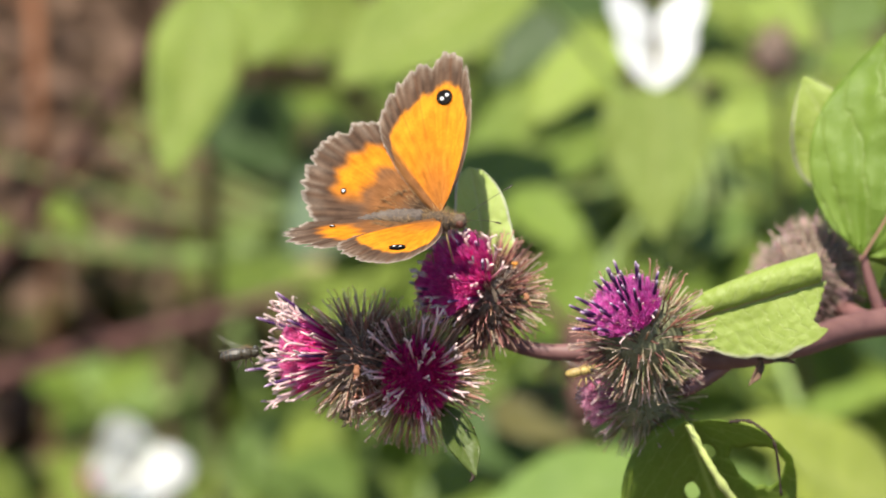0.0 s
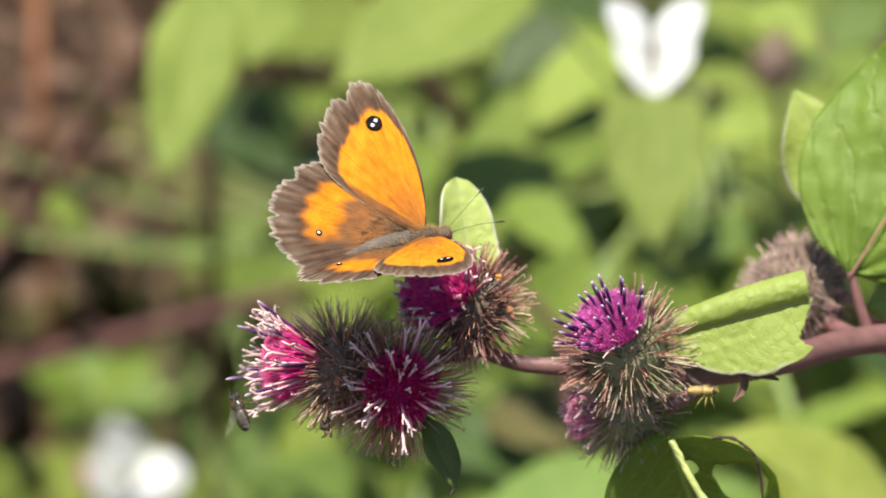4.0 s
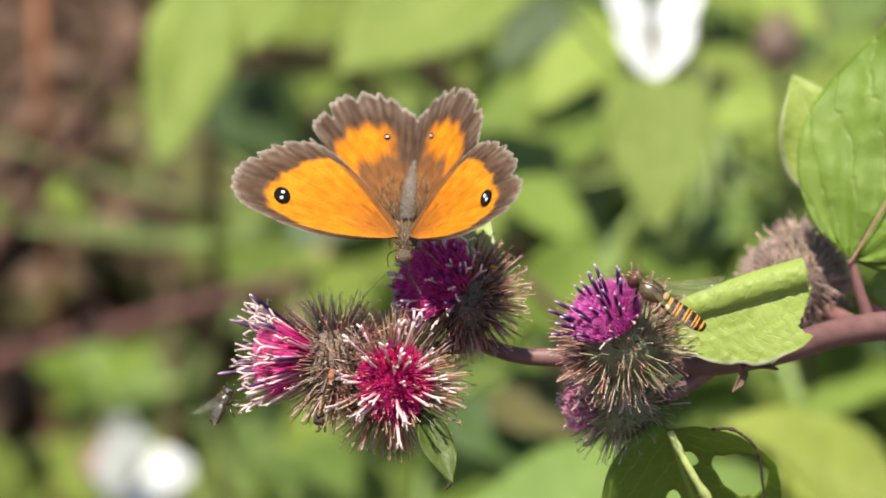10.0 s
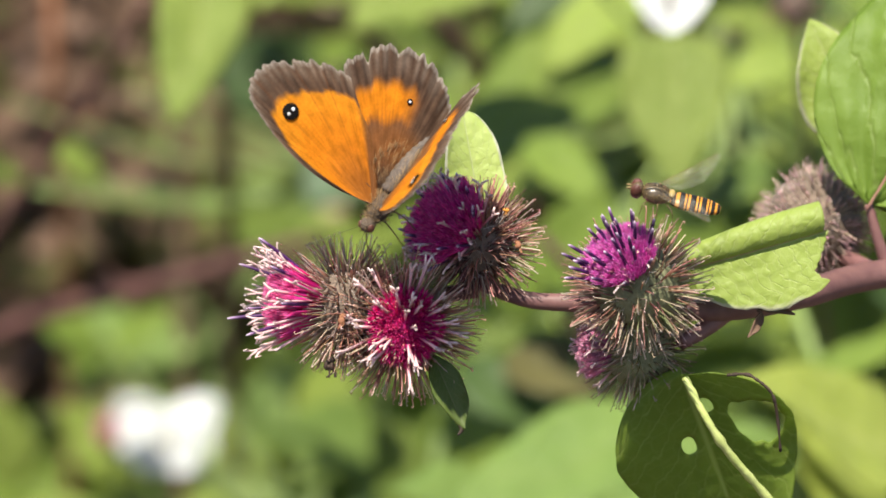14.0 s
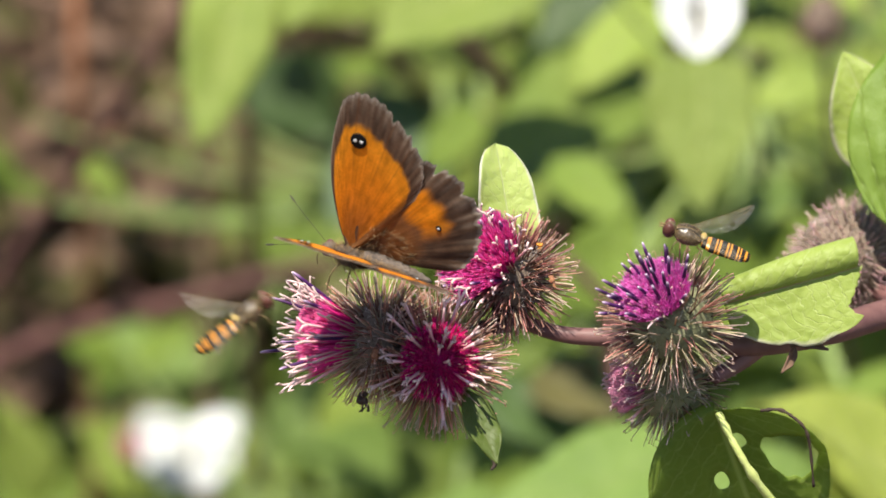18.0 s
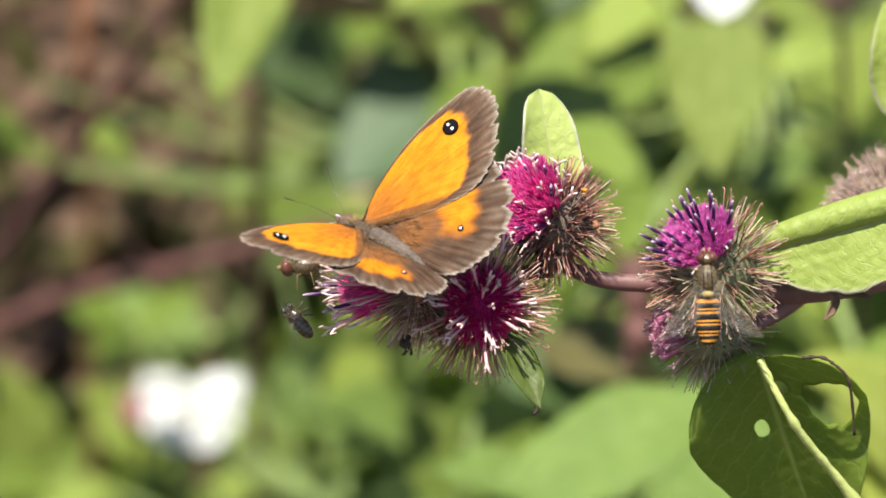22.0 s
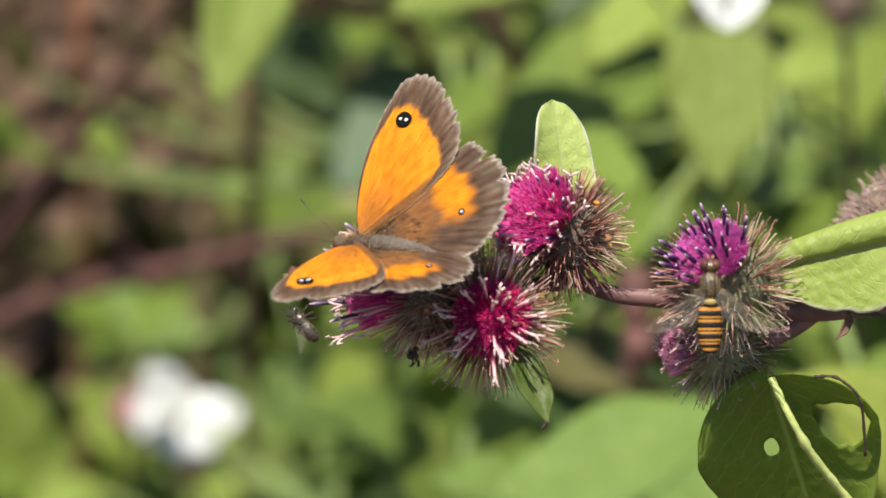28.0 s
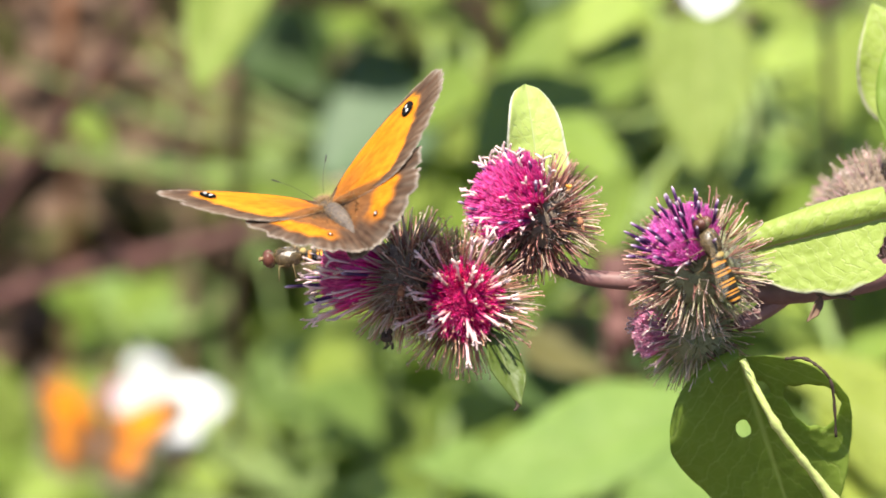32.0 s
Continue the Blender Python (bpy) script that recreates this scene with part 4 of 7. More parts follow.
    hedge_leaf(p, (79.9, 430.0, 7.2), (62.5, 415.0, -4.3), 16.5, LEAF_BRIGHT, 'ovate', (0.1, -0.7, 0.6))
    hedge_leaf(p, (68.8, 420.0, -5.6), (79.4, 405.0, 8.2), 16.3, LEAF_MID, 'ovate', (0.1, -0.7, 0.6))
    hedge_leaf(p, (16.6, 428.0, -34.9), (38.1, 418.0, -22.0), 18.8, LEAF_SOFT, 'ovate', (0.1, -0.7, 0.6))
    hedge_leaf(p, (9.1, 430.0, -27.5), (24.7, 415.0, -43.5), 19.0, LEAF_DEEP_SHADE, 'ovate', (0.1, -0.7, 0.6))
    hedge_leaf(p, (17.8, 425.0, -25.7), (37.0, 410.0, -35.6), 17.7, LEAF_DULL, 'ovate', (0.1, -0.7, 0.6))
    hedge_leaf(p, (94.6, 330.0, -62.3), (74.6, 315.0, -44.3), 22.9, LEAF_LIME, 'ovate', (0.1, -0.7, 0.6))
    hedge_leaf(p, (89.9, 330.0, -53.2), (72.2, 310.0, -29.6), 19.4, LEAF_LIME, 'ovate', (0.1, -0.7, 0.6))


def hedge_c(p):
    hedge_leaf(p, (105.8, 290.0, -53.2), (59.9, 260.0, -24.3), 35.3, LEAF_LIME, 'ovate', (-0.2, -0.6, 0.8))
    hedge_leaf(p, (57.0, 330.0, -34.7), (-1.3, 300.0, -57.5), 25.7, LEAF_SOFT, 'ovate', (-0.1, -0.7, 0.7))
    hedge_leaf(p, (71.6, 300.0, -41.2), (31.5, 270.0, -55.3), 23.8, LEAF_SOFT, 'ovate', (-0.1, -0.7, 0.7))
    hedge_leaf(p, (54.2, 350.0, -43.2), (37.2, 330.0, -27.1), 13.9, LEAF_DEEP_SHADE, 'ovate', (-0.1, -0.6, 0.8))
    hedge_leaf(p, (75.6, 350.0, -30.3), (101.0, 330.0, -20.7), 13.9, LEAF_MID, 'ovate', (0.1, -0.6, 0.8))
    hedge_leaf(p, (21.7, 320.0, -56.6), (-7.7, 300.0, -48.4), 22.4, LEAF_SOFT, 'ovate', (0, -0.5, 0.8))
    hedge_leaf(p, (117.7, 400.0, -22.2), (96.1, 380.0, -11.9), 15.8, LEAF_DEEP_SHADE, 'ovate', (-0.1, -0.7, 0.6))


def hedge_d(p):
    hedge_leaf(p, (-108.9, 750.0, -39.7), (-77.5, 730.0, -19.1), 19.9, LEAF_MID, 'ovate', (0.1, -0.7, 0.6))
    hedge_leaf(p, (-85.1, 770.0, -40.8), (-109.0, 760.0, -27.4), 16.9, LEAF_DEEP_SHADE, 'ovate', (0.1, -0.7, 0.6))
    hedge_leaf(p, (-87.2, 710.0, -69.7), (-106.8, 700.0, -45.5), 21.0, LEAF_BRIGHT, 'ovate', (0.1, -0.7, 0.6))
    hedge_leaf(p, (-122.7, 750.0, -72.2), (-135.4, 740.0, -40.5), 18.3, LEAF_BRIGHT, 'ovate', (0.1, -0.7, 0.6))
    hedge_leaf(p, (-123.2, 710.0, -85.5), (-99.3, 700.0, -73.4), 15.3, LEAF_BRIGHT, 'ovate', (0.1, -0.7, 0.6))
    hedge_leaf(p, (-76.5, 710.0, -84.9), (-54.6, 700.0, -70.5), 17.0, LEAF_BRIGHT, 'ovate', (0.1, -0.7, 0.6))
    hedge_leaf(p, (-51.0, 670.0, -84.5), (-47.9, 660.0, -56.7), 11.7, LEAF_BRIGHT, 'lance', (0.1, -0.7, 0.6))
    hedge_leaf(p, (-29.2, 720.0, -80.1), (-39.8, 710.0, -58.7), 16.3, LEAF_MID, 'ovate', (0.1, -0.7, 0.6))
    hedge_leaf(p, (-33.2, 630.0, -78.7), (-8.6, 620.0, -47.0), 28.8, LEAF_SOFT, 'ovate', (0.1, -0.7, 0.6))
    hedge_leaf(p, (-52.2, 670.0, -55.6), (-25.7, 660.0, -33.2), 28.2, LEAF_SOFT, 'ovate', (0.1, -0.7, 0.6))
    hedge_leaf(p, (-98.0, 730.0, -84.8), (-82.9, 720.0, -69.4), 16.4, LEAF_MID, 'ovate', (0.1, -0.7, 0.6))
    hedge_leaf(p, (-21.7, 540.0, -75.1), (1.2, 530.0, -56.1), 22.5, LEAF_MID, 'ovate', (0.1, -0.7, 0.6))
    hedge_leaf(p, (0.6, 560.0, -47.6), (18.1, 550.0, -34.2), 18.6, LEAF_MID, 'ovate', (0.1, -0.7, 0.6))
    hedge_leaf(p, (19.2, 600.0, -28.2), (2.8, 590.0, -18.0), 17.8, LEAF_MID, 'ovate', (0.1, -0.7, 0.6))
    hedge_leaf(p, (-35.3, 760.0, -3.5), (-73.6, 740.0, 14.7), 25.1, LEAF_MID, 'ovate', (0.1, -0.7, 0.6))
    hedge_leaf(p, (-59.6, 780.0, 18.5), (-29.5, 765.0, -2.7), 22.1, LEAF_MID, 'ovate', (0.1, -0.7, 0.6))
    hedge_leaf(p, (-69.1, 750.0, -38.4), (-85.0, 740.0, -53.1), 18.3, LEAF_MID, 'ovate', (0.1, -0.7, 0.6))
    hedge_leaf(p, (-75.2, 770.0, -22.1), (-91.3, 760.0, -37.2), 20.3, LEAF_SOFT, 'ovate', (0.1, -0.7, 0.6))
    hedge_leaf(p, (-99.2, 730.0, -33.3), (-114.7, 720.0, -19.8), 18.0, LEAF_MID, 'ovate', (0.1, -0.7, 0.6))
    hedge_leaf(p, (-105.8, 750.0, -18.7), (-88.3, 740.0, -30.3), 16.6, LEAF_SOFT, 'ovate', (0.1, -0.7, 0.6))


def hedge_e(p):
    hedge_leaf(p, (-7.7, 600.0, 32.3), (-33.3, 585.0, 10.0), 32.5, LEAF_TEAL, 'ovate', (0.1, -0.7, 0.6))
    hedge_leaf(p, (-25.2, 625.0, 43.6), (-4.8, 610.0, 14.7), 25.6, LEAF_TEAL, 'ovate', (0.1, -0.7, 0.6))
    # two dark leaves, turned from the sun, fill a gap that is only shade
    hedge_leaf(p, (-53.6, 600.0, 50.1), (-31.9, 590.0, 30.6), 22.2, LEAF_DEEP_SHADE, 'ovate', (0.1, -0.95, -0.3))
    hedge_leaf(p, (-33.4, 620.0, 52.4), (-51.1, 610.0, 34.1), 21.1, LEAF_DEEP_SHADE, 'ovate', (0.1, -0.95, -0.3))
    hedge_leaf(p, (-88.4, 600.0, 15.3), (-97.9, 594.0, 25.4), 10.4, LEAF_BRIGHT, 'oval', (0.1, -0.7, 0.6))
    hedge_leaf(p, (-108.1, 610.0, 14.0), (-115.5, 600.0, 20.5), 8.2, LEAF_MID, 'oval', (0.1, -0.7, 0.6))
    hedge_leaf(p, (-116.5, 610.0, 17.7), (-123.5, 600.0, 27.9), 11.2, LEAF_MID, 'oval', (0.1, -0.7, 0.6))
    hedge_leaf(p, (-82.1, 640.0, 41.1), (-90.1, 630.0, 53.6), 9.9, LEAF_DULL, 'ovate', (0.1, -0.7, 0.6))
    hedge_leaf(p, (-118.3, 660.0, 38.7), (-125.1, 650.0, 53.8), 12.4, LEAF_DULL, 'ovate', (0.1, -0.7, 0.6))
    hedge_leaf(p, (-76.4, 660.0, 49.5), (-80.4, 650.0, 61.5), 9.3, LEAF_DULL, 'ovate', (0.1, -0.7, 0.6))

hedge_plant("hedge_plant", (-0.30, 0.62), (-48, 440, 75), "broad pale green leaves hanging on a stalk", hedge_a)
hedge_plant("hedge_plant", (0.10, 0.72), (70, 470, 40), "heart-shaped bright green leaves on a thin stem", hedge_b)
hedge_plant("hedge_plant", (0.12, 0.50), (75, 330, -75), "wide pale leaf low on the bank", hedge_c)
hedge_plant("hedge_plant", (-0.10, 0.80), (-30, 560, -75), "low green leaves among dry stalks", hedge_d)
hedge_plant("hedge_plant", (-0.05, 0.95), (-10, 640, 20), "bluish green leaves of the bank, with shade-coloured dark ones in a gap", hedge_e)


def bank_stems():
    def one(name, pts, r0, r1, material, label):
        t = thing(name, Matrix.Translation(spot(*pts[0])), label, "stem", "stalks of the hedge bank")
        stalk(t, pts, r0, r1, material, name="shoot", n=8, bumpy=0.06)
        for k in range(1, len(pts)):
            a, b = Vector(pts[k - 1]), Vector(pts[k])
            q = a.lerp(b, 0.7)
            if k > 1:
                part("node", blob(bmesh.new(), (0, 0, 0), (r1 * 1.5 * MM, r1 * 1.5 * MM, r1 * 1.1 * MM), 10, 8), material, t, world_pose=Matrix.Translation(spot(*q)))
                part("side_twig", tube(bmesh.new(), bend([(0, 0, 0), way(0.7 * (-1) ** k, -0.3, 0.7) * 0.008, way(0.9 * (-1) ** k, -0.2, 0.9) * 0.016], 3), [r1 * 0.4 * MM] * 7, 5), material, t, world_pose=Matrix.Translation(spot(*q)))
    one("woody_stem", [(130, 700, -560), (95, 620, -200), (30, 560, -10), (12, 520, 40), (-6, 500, 62), (-30, 490, 120)], 3.5, 1.6, STALK_RED, "dark woody stem leaning across the bank")
    one("woody_stem", [(60, 700, -560), (70, 560, -200), (58, 500, 0), (52, 480, 50), (48, 470, 120)], 3, 1.6, STALK_RED, "thin dark stem between bright leaves")
    one("red_stalk", [(150, 800, -560), (110, 700, -200), (62, 520, -62), (38, 365, -31), (35, 352, -20), (34, 352, -8)], 2.4, 3.0, STALK_RED, "stout reddish stalk end behind the spray")
    one("dry_stalk", [(-250, 760, -560), (-190, 650, -80), (-130, 640, -30), (-60, 610, -8), (-10, 600, 4)], 3.4, 2.0, STALK_RED, "dry reddish stalk lying across")
    one("dry_stalk", [(-120, 800, -560), (-78, 735, -120), (-74, 730, 20), (-72, 735, 130)], 2.2, 1.6, STALK_DARK, "thin dark brown stalk of the bank")
    one("dry_stalk", [(-120.1, 900.0, -201.8), (-109.9, 760.0, -15.3), (-107.6, 700.0, 43.1), (-108.3, 690.0, 96.8)], 2.2, 2.0, RUST, "rust-brown dry stalk of the bank")
    one("dry_stalk", [(-64.6, 900.0, -201.7), (-56.1, 640.0, 12.0), (-55.8, 610.0, 38.6), (-56.6, 600.0, 54.5)], 2.4, 2.2, STALK, "pale dry upright stalk")
    one("dry_stalk", [(13.3, 760.0, 1.5), (-13.1, 620.0, 49.4), (-32.9, 600.0, 59.0), (-62.5, 600.0, 78.2)], 2.6, 3.0, STALK, "pinkish dry stalk leaning over")
    one("green_stalk", [(-98.0, 980.0, -200.2), (-77.7, 745.0, -48.1), (-68.8, 735.0, -32.9), (-61.0, 725.0, -22.1), (-50.7, 715.0, -6.5)], 1.7, 1.2, STEM_GREEN, "pale green stalk rising from the bank")


bank_stems()


def leaf_kit(material):
    """A few leaves of unit length that many places share."""
    kit = []
    for i, (shape, wide) in enumerate((("ovate", 0.6), ("heart", 0.75), ("ovate", 0.5), ("oval", 0.55))):
        bm = leaf_bm(1.0, wide, shape, 12, 8, 10, 0.16, 0.04, 40 + i)
        me = ready(bm, "leaf", material)
        kit.append(me)
    return kit


def bank_plants():
    """Leafy plants that close the bank behind the named ones."""
    rnd = random.Random(5)
    kits = {k: leaf_kit(k) for k in (LEAF_SOFT, LEAF_MID, LEAF_BRIGHT, LEAF_DEEP_SHADE, LEAF_TEAL, LEAF_DULL, LITTER, STRAW_LEAF)}
    spots = []
    for count, box, mats, top in ((26, (-30, 230, 560, 900), (LEAF_MID, LEAF_BRIGHT, LEAF_MID, LEAF_DEEP_SHADE), (-20, 150)),
                                  (10, (-20, 200, 760, 1050), (LEAF_DEEP_SHADE, LEAF_TEAL, LEAF_DEEP_SHADE), (0, 170)),
                                  (20, (-170, 0, 790, 960), (LEAF_BRIGHT, LEAF_BRIGHT, LEAF_MID), (-140, -62)),
                                  (40, (-200, -45, 740, 1000), (LITTER, STRAW_LEAF, LITTER, LITTER), (-50, 125)),
                                  (5, (-190, -70, 800, 950), (LEAF_DULL,), (-20, 110)),
                                  (14, (-45, 80, 600, 820), (LEAF_MID, LEAF_BRIGHT, LEAF_MID), (-95, 8)),
                                  (13, (-10, 65, 420, 560), (LEAF_SOFT, LEAF_MID), (-60, -12)),
                                  (18, (-150, -15, 830, 960), (LEAF_BRIGHT, LEAF_MID, LEAF_MID), (-95, -50)),
                                  (12, (-10, 120, 560, 800), (LEAF_MID, LEAF_BRIGHT), (10, 110))):
        for _ in range(count):
            x, y, z = rnd.uniform(box[0], box[1]), rnd.uniform(box[2], box[3]), rnd.uniform(*top)
            if x < -30 and z < 20 and y < 800:
                y += 130
            spots.append((x, y, z, rnd.choice(mats)))
    words = {LEAF_SOFT.name: "soft green leafy plant of the hedge bank", LEAF_MID.name: "mid-green leafy plant of the hedge bank", LEAF_BRIGHT.name: "sunlit yellow-green leafy plant of the hedge bank",
             LEAF_DEEP_SHADE.name: "leafy bank plant with shade put into its dark green colour", LEAF_TEAL.name: "bluish green leafy plant in the shade", LITTER.name: "withered brown plant with dry curled leaves",
             STRAW_LEAF.name: "dead plant with pale straw-coloured leaves", LEAF_DULL.name: "dull olive leafy plant among dry stalks"}
    for x, y, z, material in spots:
        crown = spot(x, y, z)
        if crown.z < 0.06:
            crown.z = 0.06 + rnd.uniform(0, 0.05)
        foot = Vector((crown.x + rnd.uniform(-.04, .04), crown.y + rnd.uniform(0.0, .06), -0.02))
        p = thing("bank_plant", Matrix.Translation(foot), words[material.name], "wild plant", "leafy plants of the bank")
        line = bend([Vector((0, 0, 0)), (crown - foot) * 0.5 + Vector((rnd.uniform(-.02, .02), 0.01, 0)), crown - foot], 6)
        part("stem", tube(bmesh.new(), line, [0.0022 - 0.001 * i / 12 for i in range(13)], 5), STALK_DARK if material in (LITTER, STRAW_LEAF) else STEM_GREEN, p)
        n = rnd.randint(14, 20)
        for i in range(n):
            f = 1 - 0.75 * (i / n) ** 1.3
            at = line[min(12, int(f * 12))]
            a = i * 2.4 + rnd.uniform(-.5, .5)
            d = Vector((math.cos(a), math.sin(a) * 0.8, rnd.uniform(-0.5, 0.35))).normalized()
            up = SUN_FROM * 1.1 + Vector((rnd.uniform(-.5, .5), rnd.uniform(-.5, .5), rnd.uniform(-.3, .5)))
            up = (up - d * up.dot(d)).normalized()
            s = rnd.uniform(0.012, 0.032) if material in (LITTER, STRAW_LEAF) else rnd.uniform(0.026, 0.052)
            reach = s * rnd.uniform(0.15, 0.4)
            near = BASE.inverted() @ (foot + at + d * (reach + s * 0.6)) * 1000
            if -125 < near.x < -30 and near.y < 760 and -115 < near.z < 10:
                continue
            m = (Matrix((d.cross(up), d, up)).transposed() * s).to_4x4()
            m.translation = at + d * reach
            part("leaf", rnd.choice(kits[material]), None, p, m=m)


bank_plants()


def fill():
    """Dry straws and dead leaves that cover the soil."""
    rnd = random.Random(5)
    for name, material, count, label in (("straw", STALK, 620, "tangle of dry brown straw"), ("straw", STALK_DARK, 900, "tangle of dark dry stems"), ("leaf_litter", LITTER, 420, "curled dead leaves on the soil")):
        bm = bmesh.new()
        for _ in range(count):
            x, y = rnd.uniform(-0.5, 0.06 if name == "straw" else 0.4), rnd.uniform(0.92, 1.7)
            if name == "straw":
                a = rnd.uniform(0, 6.28)
                h = rnd.uniform(0.02, 0.34)
                q = Vector((x, y, 0)) + Vector((math.cos(a) * rnd.uniform(0.02, 0.2), math.sin(a) * 0.12, h))
                mid = (Vector((x, y, 0)) + q) / 2 + Vector((rnd.uniform(-.03, .03), 0, 0.04))
                if q.y > 0.7 and mid.y > 0.7:
                    tube(bm, bend([(x, y, -0.03), mid, q], 4), [rnd.uniform(0.0006, 0.0018)] * 9, 4)
            else:
                s = rnd.uniform(0.02, 0.06)
                m = Matrix.LocRotScale((x, y, rnd.uniform(0.0, 0.03)), Euler((rnd.uniform(-.6, .6), rnd.uniform(-.6, .6), rnd.uniform(0, 6.28))), None)
                leaf_bm(s, s * 0.6, "ovate", 6, 4, 20, 0.4, 0.1, rnd.random(), into=bm, m=m)
        tagged(part(name, bm, material), label, "dry litter", kind="stuff")


fill()


def low_flower():
    """The pink flower head on which the white butterfly feeds, on its own stem."""
    c = (-90, 690, -57)
    foot = Vector((spot(*c).x - 0.03, spot(*c).y + 0.05, -0.02))
    p = thing("pink_flower", Matrix.Translation(foot), "pink thistle-like flower low on the bank", "flower")
    local = [tuple(v * 1000 for v in BASE.inverted() @ q) for q in (foot, (foot + spot(*c)) / 2 + Vector((0.01, 0, 0)))]
    stalk(p, [*local, c], 1.6, 1.0, STEM_GREEN)
    pose_w = aim(spot(*c), way(0.1, -0.5, 0.85))
    part("calyx", blob(bmesh.new(), (0, 0, 0), (4 * MM, 4 * MM, 4.5 * MM), 14, 10), BUR_GREEN, p, world_pose=pose_w)
    rnd = random.Random(8)
    for i in range(90):
        q = math.sqrt((i + 0.5) / 90)
        a = i * 2.4
        lean = radians(62) * q
        d = Vector((math.sin(lean) * math.cos(a), math.sin(lean) * math.sin(a), math.cos(lean)))
        part("floret", FLORETS["rose"][0][0], None, p, world_pose=pose_w @ aim(d * 0.002, d, (1, 0, 0), rnd.uniform(6, 8) * MM, 9 * MM))


low_flower()


def seed_head():
    c = (80.2, 395, 50.6)
    foot = Vector((spot(*c).x + 0.02, spot(*c).y + 0.1, -0.02))
    p = thing("seed_head", Matrix.Translation(foot), "withered brown seed head on a thin stem", "wild plant")
    local = [tuple(v * 1000 for v in BASE.inverted() @ q) for q in (foot, (foot + spot(*c)) / 2 + Vector((0.01, 0, 0)))]
    stalk(p, [*local, c], 1.4, 0.8, STALK_DARK)
    pose_w = aim(spot(*c), way(0.1, -0.1, 0.95))
    part("seed_core", blob(bmesh.new(), (0, 0, 0), (4.2 * MM, 4.2 * MM, 6 * MM), 16, 12), BUR, p, world_pose=pose_w)
    for i in range(70):
        cz = 1 - 2 * (i + 0.5) / 70
        a, sn = i * 2.4, math.sqrt(1 - cz * cz)
        d = Vector((sn * math.cos(a), sn * math.sin(a), cz + 0.5)).normalized()
        part("scale", BRACTS_DARK[i % 4][0], None, p, world_pose=pose_w @ aim(Vector((d.x * 4, d.y * 4, cz * 5.5)) * MM, d, (1, 0, 0), 2.4 * MM, 12 * MM))


seed_head()


# ---- insects ----
WHITE_FORE = ((7.4, -0.5), (9.0, 2.0), (10.2, 5.5), (10.8, 10.0), (10.6, 14.5), (9.2, 18.0), (6.0, 19.4), (2.0, 19.0), (-2.0, 17.2), (-5.0, 13.0), (-4.6, 6.5), (-1.2, 0.6))
WHITE_HIND = ((0.6, 0.4), (1.2, 6.0), (0.4, 13.0), (-2.6, 16.8), (-7.6, 16.6), (-11.8, 13.2), (-14.4, 8.6), (-15.0, 4.0), (-14.6, 0.0), (-13.4, -0.8))
FORE = ((0, 0.4), (3.8, 4.4), (6.9, 9.6), (8.7, 14.8), (9.5, 19.5), (9.3, 21.5), (8.0, 22.9), (5.2, 23.0), (2.0, 21.8), (-1.2, 20.0), (-3.6, 17.6), (-4.6, 14.6), (-4.2, 9.5), (-2.8, 4.5), (-1.2, 0.6))
HIND = ((0.6, 0.4), (1.75, 5.1), (1.35, 10.5), (-0.6, 14.9), (-4.3, 17.3), (-8.7, 17.5), (-12.7, 15.2), (-15.1, 11.2), (-15.2, 6.6), (-12.9, 2.6), (-8.4, 1.3), (-3, 0.3))


def smooth_line(pts, n):
    path = bend([(a, b, 0) for a, b in pts], 12)
    lens = [0]
    for a, b in zip(path, path[1:]):
        lens.append(lens[-1] + (b - a).length)
    out, k = [], 0
    for i in range(n + 1):
        s = lens[-1] * i / n
        while k < len(lens) - 2 and lens[k + 1] < s:
            k += 1
        f = (s - lens[k]) / max(1e-9, lens[k + 1] - lens[k])
        out.append(path[k].lerp(path[k + 1], f))
    return out


def blend(a, b, f):
    f = max(0.0, min(1.0, f))
    return tuple(x + (y - x) * f for x, y in zip(a, b))


BROWN, ORANGE, PALE, CREAM = (0.125, 0.074, 0.047), (0.72, 0.235, 0.012), (0.50, 0.44, 0.37), (0.46, 0.38, 0.24)
UMBER = (0.032, 0.018, 0.013)


def rise(lo, hi, x):
    f = max(0.0, min(1.0, (x - lo) / (hi - lo)))
    return f * f * (3 - 2 * f)


def streak(a, n, ph=0.0):
    """Uneven dark streaks between the veins."""
    return 0.5 + 0.5 * math.sin(a * 2 * math.pi * n + 2.2 * math.sin(a * 47 + ph) + ph)


